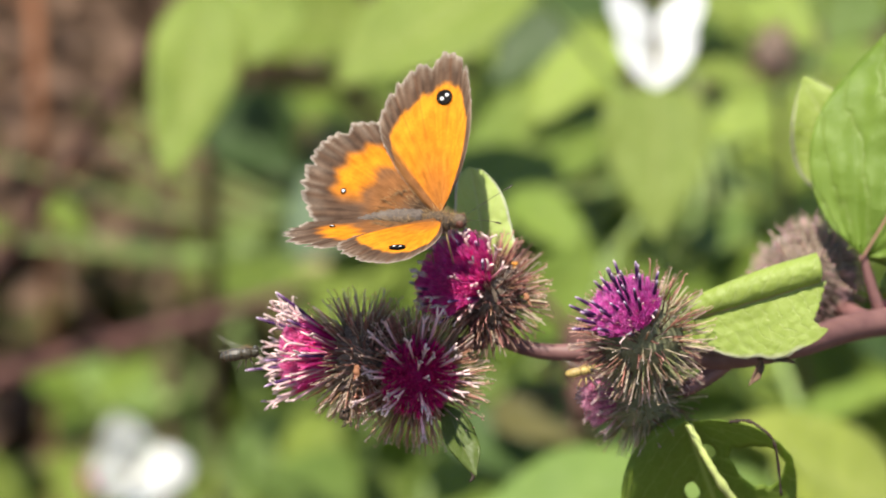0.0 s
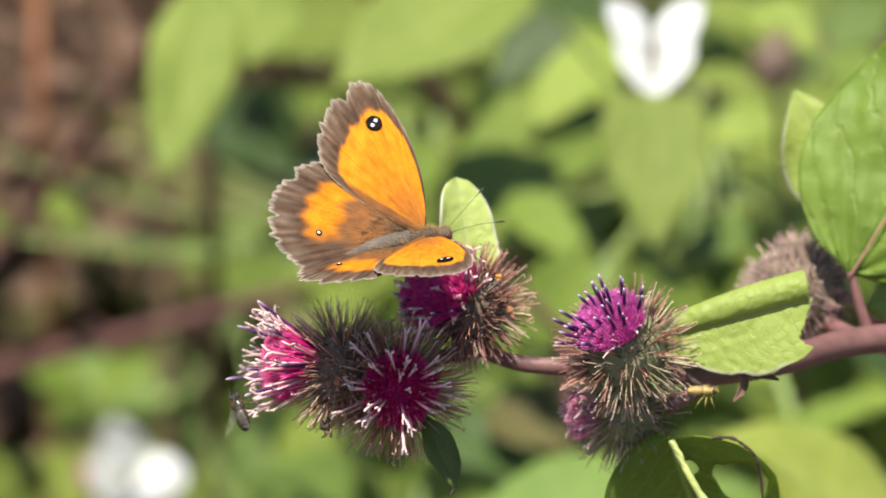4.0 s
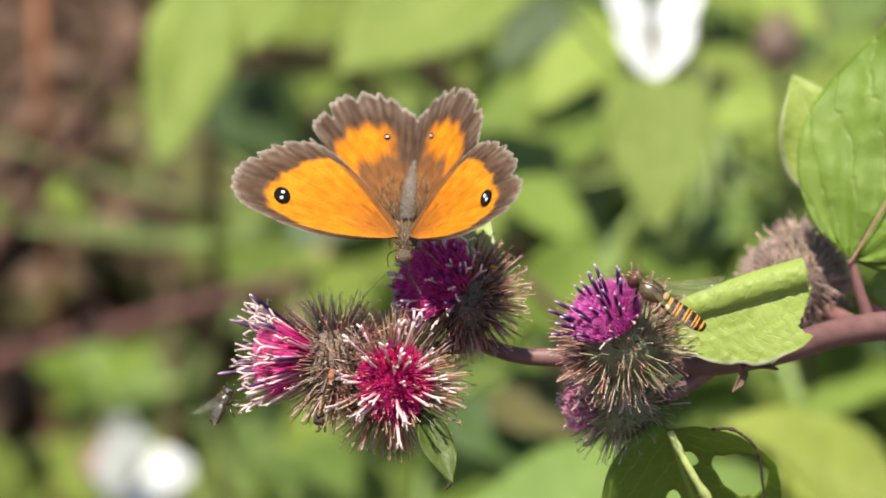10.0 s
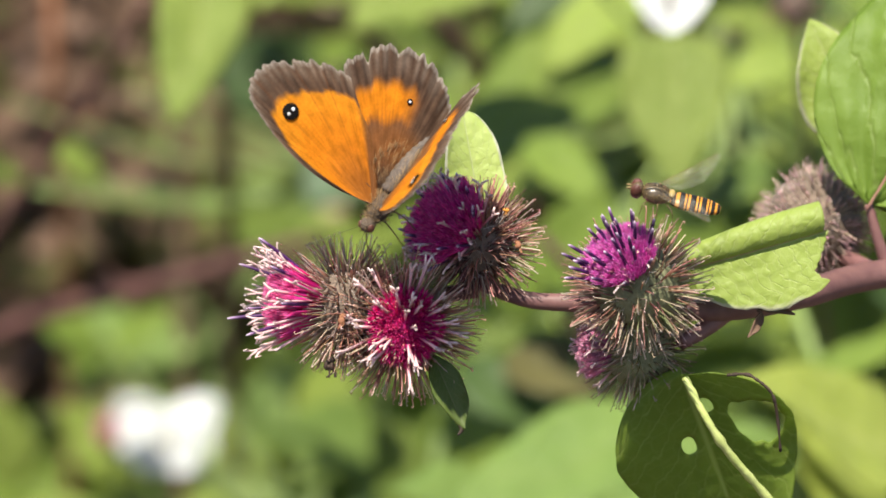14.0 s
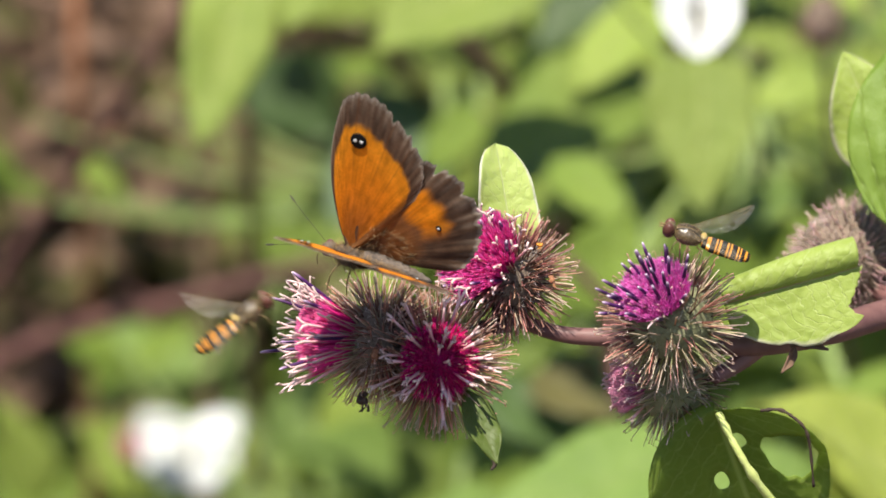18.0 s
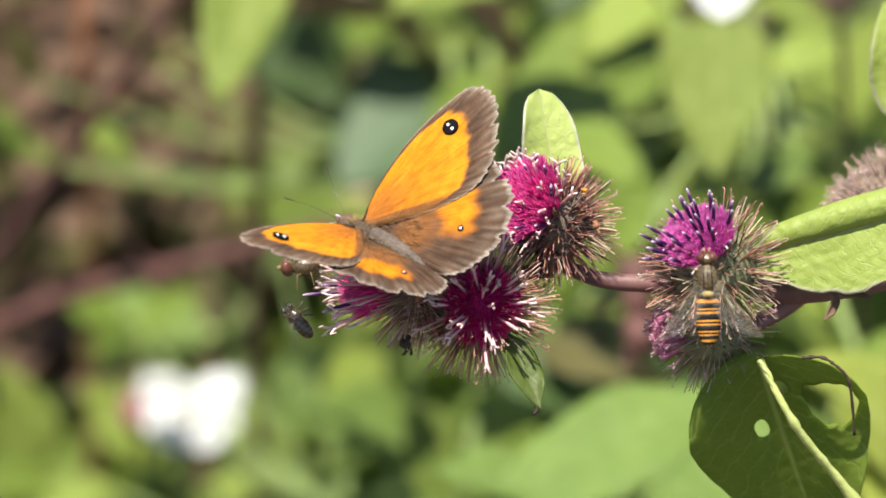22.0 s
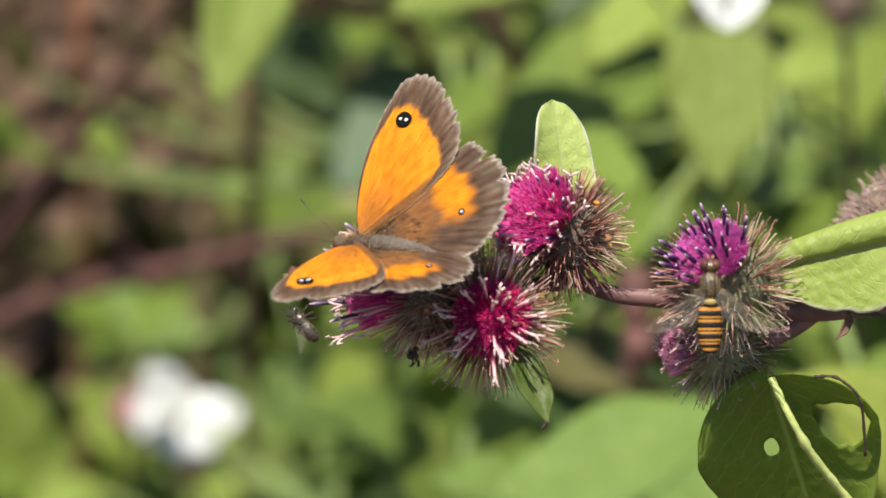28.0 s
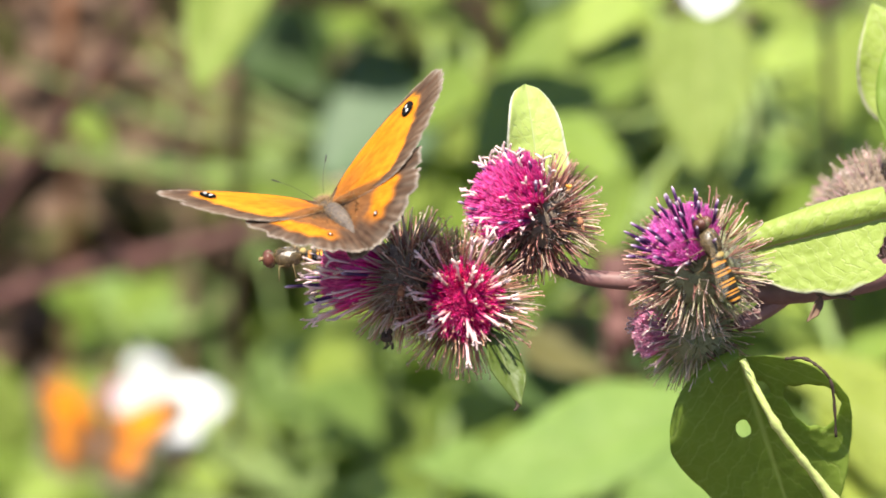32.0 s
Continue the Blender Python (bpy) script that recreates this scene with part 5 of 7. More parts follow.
def fore_upper(a, r):
    wob = 0.008 * math.sin(a * 83) + 0.006 * math.sin(a * 143)
    edge = 0.81 + wob - 0.03 * math.sin(max(0, min(1, (a - 0.38) / 0.3)) * math.pi)
    out = rise(edge - 0.015, edge + 0.02, r) if 0.30 < a < 0.80 else 0
    wide = 0.012 / max(0.02, a) ** 2
    cost = rise(1 - wide - 0.05, 1 - wide + 0.02, r) if a < 0.36 else 0
    tip = rise(0.84, 0.90, r) if 0.22 < a <= 0.30 else 0
    inner = rise(0.70, 0.78, a) * 0.8
    base = 0.5 * rise(0.48, 0.05, r)
    dark = min(1, max(out, cost, inner, base, tip))
    rim = blend(BROWN, UMBER, 0.5 * streak(a, 23) ** 2 * rise(1.0, 0.86, r) + 0.2 * streak(a, 61, 1.0))
    rim = blend(rim, (0.27, 0.20, 0.145), 0.6 * streak(a, 37, 2.0) * rise(0.84, 0.96, r))
    c = blend(blend(ORANGE, (0.77, 0.305, 0.02), 0.5 * rise(0.5, 0.8, r)), rim, dark)
    # a dusky smear towards the root, and thin veins
    brand = 0.3 * rise(0.16, 0.02, abs(a - 0.62)) * rise(0.7, 0.2, r)
    vein = 0.34 * rise(0.975, 1.0, math.cos(a * 2 * math.pi * 13 + 1.5 * math.sin(a * 19))) * rise(0.3, 0.6, r)
    edge_dark = 0.75 * rise(0.935, 0.97, r + 0.01 * math.sin(a * 70)) * rise(0.36, 0.30, a)
    c = blend(blend(c, (0.20, 0.07, 0.02), max(brand, vein)), (0.20, 0.11, 0.06), edge_dark)
    return blend(c, PALE, rise(0.966, 0.992, r) * (0.3 + 0.6 * streak(a, 90)))


def hind_upper(a, r):
    patch = rise(0.44, 0.56, r + 0.03 * math.sin(a * 40)) * rise(0.80, 0.70, r + 0.02 * math.sin(a * 90)) * rise(0.30, 0.37, a) * rise(0.67, 0.57, a)
    patch *= 1 - 0.3 * streak(a, 46, 0.5) * rise(0.62, 0.5, r)
    warm = 0.22 * rise(0.1, 0.3, r) * rise(0.6, 0.4, r)
    ground = blend(BROWN, UMBER, 0.5 * streak(a, 25) ** 2 * rise(0.55, 0.75, r) + 0.25 * streak(a, 55, 1.3))
    ground = blend(ground, (0.24, 0.18, 0.135), 0.55 * streak(a, 25, 2.6) * rise(0.78, 0.92, r))
    c = blend(ground, ORANGE, max(patch, warm))
    return blend(c, PALE, rise(0.960, 0.988, r) * (0.3 + 0.6 * streak(a, 80)))


def fore_under(a, r):
    return blend(fore_upper(a, r), (0.5, 0.25, 0.06), 0.3)


def hind_under(a, r):
    band = rise(0.52, 0.60, r + 0.05 * math.sin(a * 23)) * rise(0.82, 0.72, r + 0.05 * math.sin(a * 31)) * rise(0.18, 0.26, a) * rise(0.8, 0.7, a)
    c = blend((0.15, 0.085, 0.04), CREAM, band * (0.6 + 0.4 * math.sin(a * 60)))
    return blend(c, (0.10, 0.055, 0.03), 0.6 * rise(0.9, 1.0, math.cos(a * 2 * math.pi * 12)))


WHITE, GREY = (0.82, 0.83, 0.82), (0.25, 0.26, 0.28)


def white_fore(a, r):
    return blend(WHITE, GREY, 0.3 * rise(0.86, 0.95, r) * rise(0.2, 0.28, a) * rise(0.5, 0.4, a) + 0.35 * rise(0.15, 0.02, r))


def white_hind(a, r):
    return blend(WHITE, (0.74, 0.76, 0.62), 0.4 * rise(0.5, 0.1, r))


def wing_bm(line, upper, under, side, na=110, nr=26, rag=0.02, bite=(), ripple=0.05):
    """A wing in the plane of the body: x forward, y out to its side. Two skins 0.05 mm apart, scalloped and nicked at the rim."""
    bm = bmesh.new()
    col = bm.verts.layers.float_color.new("pattern")
    rim = smooth_line(line, na)
    skins = []
    for face, paint in ((1, upper), (-1, under)):
        grid = {}
        for i, p in enumerate(rim):
            a = i / na
            outer = rise(0.22, 0.34, a) * rise(0.9, 0.78, a)
            k = 1 + outer * (rag * math.sin(a * 2 * math.pi * 15 + 4 * math.sin(a * 21)) * (0.5 + 0.5 * math.sin(a * 33)) + 0.5 * rag * math.sin(a * 2 * math.pi * 41 + 1) + 0.004 * math.sin(a * 611 + 3 * math.sin(a * 97)))
            nick = 0
            for c, w, d in bite:
                if abs(a - c) < w:
                    nick += d * (1 - abs(a - c) / w)
            for j in range(nr + 1):
                r = j / nr
                q = p * r * (1 + (k - 1 - nick) * r ** 5)
                camber = 0.5 * math.sin(math.pi * r) + ripple * r ** 4 * math.sin(a * 2 * math.pi * 13) * outer + 0.12 * math.sin(a * 9 + 1) * r
                v = bm.verts.new((q.x * MM, side * q.y * MM, (camber * 0.8 + face * 0.03 * (1 - 0.9 * r)) * MM))
                fleck = 1 + 0.24 * noise.noise((a * 140, r * 5, face)) + 0.3 * noise.noise((a * 30, r * 14, face + 7))
                v[col] = (*(c * fleck for c in paint(a, r)), 1)
                grid[i, j] = v
        for i in range(na):
            for j in range(nr):
                q = [grid[i, j], grid[i + 1, j], grid[i + 1, j + 1], grid[i, j + 1]]
                bm.faces.new(q if face * side < 0 else q[::-1])
        skins.append(grid)
    bmesh.ops.remove_doubles(bm, verts=[v for v in bm.verts if v.co.length < 1e-6], dist=1e-6)
    return bm


def disc_bm(r, flat=0.05, seg=18):
    bm = bmesh.new()
    blob(bm, (0, 0, 0), (r * MM, r * MM, flat * MM), seg, 6)
    return bm


def legs_of(p, rows, material, r=0.13):
    for pts in rows:
        part("leg", tube(bmesh.new(), bend([Vector(q) * MM for q in pts], 5), [r * MM * (1 - 0.05 * i) for i in range(len(pts) * 5 - 4)], 5), material, p)


def hairs(rnd, c, r, count, long, sweep):
    """Fine tapered hairs on an egg of half-axes r round c (mm), combed along sweep."""
    bm = bmesh.new()
    uvl = bm.loops.layers.uv.verify()
    for _ in range(count):
        n = Vector((rnd.gauss(0, 1), rnd.gauss(0, 1), rnd.gauss(0.3, 1))).normalized()
        foot = Vector((c[0] + n.x * r[0], c[1] + n.y * r[1], c[2] + n.z * r[2])) * MM
        d = (n + Vector(sweep) * rnd.uniform(0.4, 1.1) + Vector((rnd.uniform(-.3, .3), rnd.uniform(-.3, .3), rnd.uniform(-.3, .3)))).normalized()
        x = d.orthogonal().normalized() * 0.035 * MM
        y = d.cross(x)
        tip = bm.verts.new(foot + d * rnd.uniform(*long) * MM)
        ring = [bm.verts.new(foot + q) for q in (x, y * 0.87 - x * 0.5, -y * 0.87 - x * 0.5)]
        for i in range(3):
            f = bm.faces.new((ring[i], ring[(i + 1) % 3], tip))
            for lp in f.loops:
                lp[uvl].uv = (0.5, 1.0 if lp.vert is tip else 0.0)
    return bm


def butterfly(name, label, m, orange=True, size=1.0, group=""):
    """Body along +x, back to +z. Returns the thing and its four wings (left fore, left hind, right fore, right hind)."""
    p = thing(name, m, label, "butterfly", group)
    k = size
    bm = blob(bmesh.new(), (0.2 * MM, 0, 0), (2.7 * k * MM, 1.5 * k * MM, 1.4 * k * MM), 18, 12)
    for v in bm.verts:
        v.co *= 1 + 0.07 * noise.noise(v.co * 4000)
    thorax = part("thorax", bm, FUR, p, "furry brown thorax")
    bm = bmesh.new()
    path = [Vector((-1.5 - 9.6 * k * t, 0, 0.75 - 0.5 * t * t)) * MM for t in [i / 18 for i in range(19)]]
    tube(bm, path, [k * MM * (1.3 * math.sin(math.pi * min(1, 0.3 + 0.68 * i / 18)) ** 0.7 - (0.17 if i % 2 == 0 else 0)) for i in range(19)], 14)
    abdomen = part("abdomen", bm, RINGED if orange else FUR, p, "grey-brown ringed abdomen" if orange else "")
    bm = blob(bmesh.new(), (3.3 * k * MM, 0, 0.1 * MM), (1.1 * k * MM, 1.05 * k * MM, 1.0 * k * MM), 14, 10)
    head = part("head", bm, FUR, p)
    if orange:
        rnd = random.Random(3)
        part("fur", hairs(rnd, (0.2, 0, 0), (2.6, 1.45, 1.35), 700, (0.6, 1.4), (-0.9, 0, 0.25)), HAIR, thorax, "long brown hairs")
        part("fur", hairs(rnd, (-5.2, 0, 0.6), (4.2, 1.1, 1.1), 170, (0.25, 0.6), (-1.2, 0, 0.1)), HAIR, abdomen)
        part("fur", hairs(rnd, (3.3, 0, 0.1), (1.0, 0.95, 0.9), 130, (0.35, 0.8), (0.4, 0, 0.2)), HAIR, head)
    for s in (-1, 1):
        part("eye", blob(bmesh.new(), (3.6 * k * MM, s * 0.8 * k * MM, 0.2 * MM), (0.6 * k * MM, 0.42 * k * MM, 0.6 * k * MM), 12, 8), EYE_BROWN, head)
        pts = bend([Vector((4.0, s * 0.5, 0.6)) * MM * k, Vector((7.5, s * 2.2, 2.2)) * MM * k, Vector((10.5, s * 4.0, 3.2)) * MM * k], 8)
        part("antenna", tube(bmesh.new(), pts, [0.032 * MM] * 13 + [0.06 * MM, 0.11 * MM, 0.13 * MM, 0.07 * MM], 6), BLACK, head)
    part("proboscis", tube(bmesh.new(), bend([Vector((4.0, 0, -0.4)) * MM, Vector((5.2, 0.2, -2.2)) * MM, Vector((5.4, 0.3, -4.6)) * MM], 6), [0.07 * MM] * 13, 5), DARK_LEG, head)
    legs_of(p, [((1.5 - i * 1.6, s * 0.8, -0.8), (2.2 - i * 2.4, s * 2.8, -1.4), (2.6 - i * 2.8, s * 3.6, -4.4)) for i in (0, 1) for s in (-1, 1)], DARK_LEG)
    wings = []
    grid = (230, 44) if group != "far" and orange else (90, 20)
    fu, fd, hu, hd, wm = (fore_upper, fore_under, hind_upper, hind_under, WING) if orange else (white_fore, white_fore, white_hind, white_hind, WING_WHITE)
    for s, side in ((1, "left"), (-1, "right")):
        bite = ((0.40, 0.012, 0.06), (0.50, 0.03, 0.08)) if s > 0 and orange else ((0.55, 0.01, 0.03),)
        fore = part("forewing", wing_bm([(a * k, b * k) for a, b in (FORE if orange else WHITE_FORE)], fu, fd, s, *grid, rag=0.017, bite=bite), wm, p, "orange wing with a brown border and an eyespot" if orange else "white wing with a grey tip")
        bite = ((0.42, 0.02, 0.06), (0.55, 0.012, 0.05)) if s > 0 else ((0.36, 0.016, 0.20), (0.45, 0.012, 0.09), (0.54, 0.012, 0.07))
        hind = part("hindwing", wing_bm([(a * k, b * k) for a, b in (HIND if orange else WHITE_HIND)], hu, hd, s, *grid, rag=0.020, bite=bite if orange else (), ripple=0.16), wm, p, "brown wing with an orange patch" if orange else "plain white wing")
        if orange:
            x, y = EYE_SPOT
            for z in (0.32, 0.16):
                eye = part("eyespot", disc_bm(1.12), EYESPOT, fore, "black spot with two white points", m=pose(x * MM, s * y * MM, z * MM + 0.0002))
                for q in (-0.45, 0.45):
                    part("pupil", disc_bm(0.24), WHITE_DOT, eye, m=pose(q * 0.9 * MM, q * 0.3 * MM, 0.04 * MM))
            part("fur", hairs(random.Random(9), (-3.4, s * 2.6, 0.45), (3.2, 2.3, 0.15), 330, (0.7, 1.6), (-1.5, s * 0.9, 0.0)), HAIR, hind, "long hairs at the wing root")
            x, y = HIND_SPOT
            eye = part("eyespot", disc_bm(0.42), EYESPOT, hind, m=pose(x * MM, s * y * MM, 0.0005))
            part("pupil", disc_bm(0.2), WHITE_DOT, eye, m=pose(0, 0, 0.04 * MM))
        wings += [fore, hind]
    return p, wings


def wing_pose(s, fore, lift, sweep, k=1.0):
    h = (1.0, 0.7, 0.8) if fore else (-0.8, 0.7, 0.35)
    return Matrix.Translation((h[0] * MM * k, s * h[1] * MM * k, h[2] * MM * k)) @ Matrix.Rotation(radians(s * lift), 4, "X") @ Matrix.Rotation(radians(-s * sweep), 4, "Z")


def fly_rows(rows):
    """Keys of a butterfly: seconds, place in mm, forward, back, lift of left and right wing, sweep of fore- and hindwings -> poses of body and wings."""
    body, wings = [], [[], [], [], []]
    for t, p, f, u, left, right, *sweeps in rows:
        a, b, c, d = sweeps if len(sweeps) == 4 else (sweeps[0], sweeps[0], sweeps[1], sweeps[1])
        x, z = way(*f), way(*u)
        z = (z - x * x.dot(z)).normalized()
        m = Matrix((x, z.cross(x), z)).transposed().to_4x4()
        m.translation = spot(*p)
        body.append((t, m))
        for i, (s, fore, lift, sweep) in enumerate(((1, True, left, a), (1, False, left, c), (-1, True, right, b), (-1, False, right, d))):
            wings[i].append((t, wing_pose(s, fore, lift, sweep)))
    return body, wings


def body_rows(rows):
    out = []
    for t, p, f, u in rows:
        x, z = way(*f), way(*u)
        z = (z - x * x.dot(z)).normalized()
        m = Matrix((x, z.cross(x), z)).transposed().to_4x4()
        m.translation = spot(*p)
        out.append((t, m))
    return out


def clear_wing(long, wide, s):
    """A clear wing from its root outwards along y, with raised veins."""
    bm = bmesh.new()
    n, k = 16, 6
    grid = {}
    for i in range(n + 1):
        u = i / n
        w = wide * (math.sin(math.pi * (0.06 + 0.92 * u) ** 0.8) ** 0.75)
        for j in range(k + 1):
            v = j / k
            grid[i, j] = bm.verts.new(((0.25 * wide - v * w) * MM, s * u * long * MM, (0.12 * math.sin(v * 9) * 0.3 + 0.5 * u * u) * MM))
    for i in range(n):
        for j in range(k):
            q = [grid[i, j], grid[i + 1, j], grid[i + 1, j + 1], grid[i, j + 1]]
            bm.faces.new(q if s < 0 else q[::-1])
    return bm


def wing_veins(long, wide, s):
    bm = bmesh.new()
    for v0, u1, v1 in ((0.0, 0.98, 0.02), (0.12, 0.95, 0.25), (0.25, 0.9, 0.55), (0.4, 0.75, 0.85)):
        pts = []
        for q in range(9):
            u = 0.02 + (u1 - 0.02) * q / 8
            w = wide * (math.sin(math.pi * (0.06 + 0.92 * u) ** 0.8) ** 0.75)
            v = v0 + (v1 - v0) * (q / 8) ** 1.5
            pts.append(((0.25 * wide - v * w) * MM, s * u * long * MM, (0.5 * u * u + 0.04) * MM))
        tube(bm, pts, [0.028 * MM] * 9, 4)
    return bm


def ring_bm(rings, sides=18):
    """A skin over rings (x, half width, half height) along the body."""
    bm = bmesh.new()
    rows = [[bm.verts.new((x * MM, w * math.cos(q) * MM, h * math.sin(q) * MM)) for q in [2 * math.pi * c / sides for c in range(sides)]] for x, w, h in rings]
    for r0, r1 in zip(rows, rows[1:]):
        for c in range(sides):
            bm.faces.new((r0[c], r1[c], r1[(c + 1) % sides], r0[(c + 1) % sides]))
    bm.faces.new(rows[0][::-1])
    bm.faces.new(rows[-1])
    bmesh.ops.recalc_face_normals(bm, faces=bm.faces)
    return bm


def fly_wing_pose(s, spread, k=1.12):
    return Matrix.Translation((0.6 * k * MM, s * 0.8 * k * MM, 0.9 * k * MM)) @ pose(0, 0, 0, s * 12, 0, s * spread)


def hoverfly(name, label, m, spread=48, k=1.12):
    """A slim banded fly: body along +x, back to +z, clear wings held out and back. Returns the thing and its two wings."""
    p = thing(name, m, label, "hoverfly")
    bm = blob(bmesh.new(), (1.3 * k * MM, 0, 0.15 * MM), (1.8 * k * MM, 1.2 * k * MM, 1.15 * k * MM), 18, 12)
    thorax = part("thorax", bm, BRONZE, p, "shiny bronze thorax")
    for y in (-0.5, 0, 0.5):
        pts = [Vector((1.3 + 1.65 * math.sin(q), y, 0.15 + 1.2 * math.sqrt(max(0, 1 - (y / 1.3) ** 2)) * math.cos(q) * 1.0)) * MM * k for q in [-1.1 + 0.22 * i for i in range(11)]]
        part("stripe", tube(bmesh.new(), pts, [(0.11 if y else 0.07) * MM] * 11, 5), BLACK, thorax)
    part("scutellum", blob(bmesh.new(), (-0.5 * k * MM, 0, 0.75 * k * MM), (0.4 * k * MM, 0.75 * k * MM, 0.28 * k * MM), 12, 8), BAND_STRAW, thorax)
    part("fur", hairs(random.Random(2), (1.3 * k, 0, 0.15), (1.75 * k, 1.15 * k, 1.1 * k), 260, (0.3, 0.6), (-0.4, 0, 0.1)), HAIR, thorax)
    head = part("head", blob(bmesh.new(), (3.5 * k * MM, 0, 0.1 * MM), (0.75 * k * MM, 1.15 * k * MM, 1.0 * k * MM), 14, 10), BRONZE, p)
    for s in (-1, 1):
        part("eye", blob(bmesh.new(), (3.65 * k * MM, s * 0.62 * k * MM, 0.3 * k * MM), (0.70 * k * MM, 0.60 * k * MM, 0.9 * k * MM), 14, 10), EYE_BROWN, head, "large red-brown eye")
        part("antenna", tube(bmesh.new(), [Vector((4.2, s * 0.2, 0.4)) * MM * k, Vector((4.8, s * 0.35, 0.3)) * MM * k], [0.12 * MM, 0.16 * MM], 6), DARK_LEG, head)

    def girth(x):
        """Half width and height of the abdomen at x."""
        u = (-0.5 - x) / 6.0
        w = 1.40 * min(1, 0.62 + 2.2 * u) * math.sqrt(max(0.0, 1 - max(0, (u - 0.55) / 0.46) ** 2.2))
        return w * k, 0.6 * k * math.sqrt(max(0.02, w / 1.40))

    def stretch(x0, x1, out, n):
        return [(x * k, girth(x)[0] * out + 0.02 * (out > 1), girth(x)[1] * out + 0.02 * (out > 1)) for x in [x0 + (x1 - x0) * i / n for i in range(n + 1)]]

    abdomen = part("abdomen", ring_bm(stretch(-0.5, -6.4, 1.0, 26)), BAND_ORANGE, p, "orange abdomen")
    for x0, x1 in ((-0.55, -1.05), (-1.5, -2.12), (-2.32, -2.5), (-2.78, -3.45), (-3.68, -3.88), (-4.1, -4.72), (-4.92, -5.1), (-5.28, -5.72), (-6.0, -6.35)):
        part("band", ring_bm(stretch(x0, x1, 1.02, 3)), BAND_BLACK, abdomen, "black band")
    legs_of(p, [((2.2 - i * 1.2, s * 0.8, -0.6), (2.8 - i * 1.9, s * 2.0, -0.5), (3.0 - i * 2.3, s * 2.5, -2.2)) for i in (0, 1, 2) for s in (-1, 1)], DARK_LEG, 0.10)
    wings = []
    for s in (-1, 1):
        w = part("wing", clear_wing(8.4 * k, 2.7 * k, s), CLEAR, p, "clear veined wing", m=fly_wing_pose(s, spread, k))
        part("vein", wing_veins(8.4 * k, 2.7 * k, s), DARK_LEG, w)
        wings.append(w)
    return p, wings


def wing_turns(rows, s):
    return [(t, fly_wing_pose(s, a)) for t, a in rows]


def bee(name, label, m, k=1.0, dark=BLACK, pale=FUR, category="bee"):
    """A small stout bee: body along +x, back to +z."""
    p = thing(name, m, label, category)
    bm = blob(bmesh.new(), (0.6 * k * MM, 0, 0), (1.35 * k * MM, 1.25 * k * MM, 1.15 * k * MM), 14, 10)
    for v in bm.verts:
        v.co *= 1 + 0.08 * noise.noise(v.co * 5000)
    thorax = part("thorax", bm, dark, p, "dark thorax")
    part("fur", hairs(random.Random(6), (0.6 * k, 0, 0), (1.3 * k, 1.2 * k, 1.1 * k), 150, (0.25, 0.55), (-0.3, 0, 0.1)), HAIR, thorax)
    head = part("head", blob(bmesh.new(), (2.1 * k * MM, 0, -0.1 * MM), (0.75 * k * MM, 1.1 * k * MM, 0.95 * k * MM), 12, 8), dark, p)
    for s in (-1, 1):
        part("eye", blob(bmesh.new(), (2.45 * k * MM, s * 0.75 * k * MM, 0.05 * MM), (0.5 * k * MM, 0.42 * k * MM, 0.7 * k * MM), 10, 8), BLACK, head)
        part("antenna", tube(bmesh.new(), bend([Vector((2.8, s * 0.3, 0.3)) * MM * k, Vector((3.4, s * 0.6, 0.4)) * MM * k, Vector((3.8, s * 0.8, 0.0)) * MM * k], 4), [0.07 * MM] * 9, 5), dark, head)
    rings = [(-0.1 - 4.0 * u, 1.28 * math.sqrt(max(0.01, 1 - (2 * u - 0.8) ** 2 / 1.5)) * (1 - 0.05 * (i % 3 == 0)), 1.1 * math.sqrt(max(0.01, 1 - (2 * u - 0.8) ** 2 / 1.5)) * (1 - 0.05 * (i % 3 == 0))) for i, u in enumerate([j / 15 for j in range(16)])]
    abdomen = part("abdomen", ring_bm([(x * k, w * k, h * k) for x, w, h in rings]), dark, p, "glossy dark abdomen")
    for i in (3, 6, 9, 12):
        x, w, h = rings[i]
        pts = [Vector((x, w * 1.04 * math.cos(a), h * 1.04 * math.sin(a))) * k * MM for a in [2 * math.pi * j / 16 for j in range(17)]]
        part("hair_band", tube(bmesh.new(), pts, [0.06 * k * MM] * 17, 5, False), HAIR if dark is BLACK else pale, abdomen)
    legs_of(p, [((1.0 - i * 0.6, s * 0.8, -0.7), (1.2 - i * 1.0, s * 1.7, -1.0), (1.5 - i * 1.3, s * 1.4, -2.0)) for i in (0, 1, 2) for s in (-1, 1)], dark, 0.15 * k)
    for s in (-1, 1):
        part("wing", clear_wing(5.2 * k, 1.7 * k, s), CLEAR, p, "smoky clear wing", m=Matrix.Translation((0.4 * k * MM, s * 0.6 * k * MM, 1.0 * k * MM)) @ pose(0, 0, 0, s * 14, 0, s * 66))
    return p

EYE_SPOT, HIND_SPOT = (5.35, 16.15), (-9.8, 8.4)
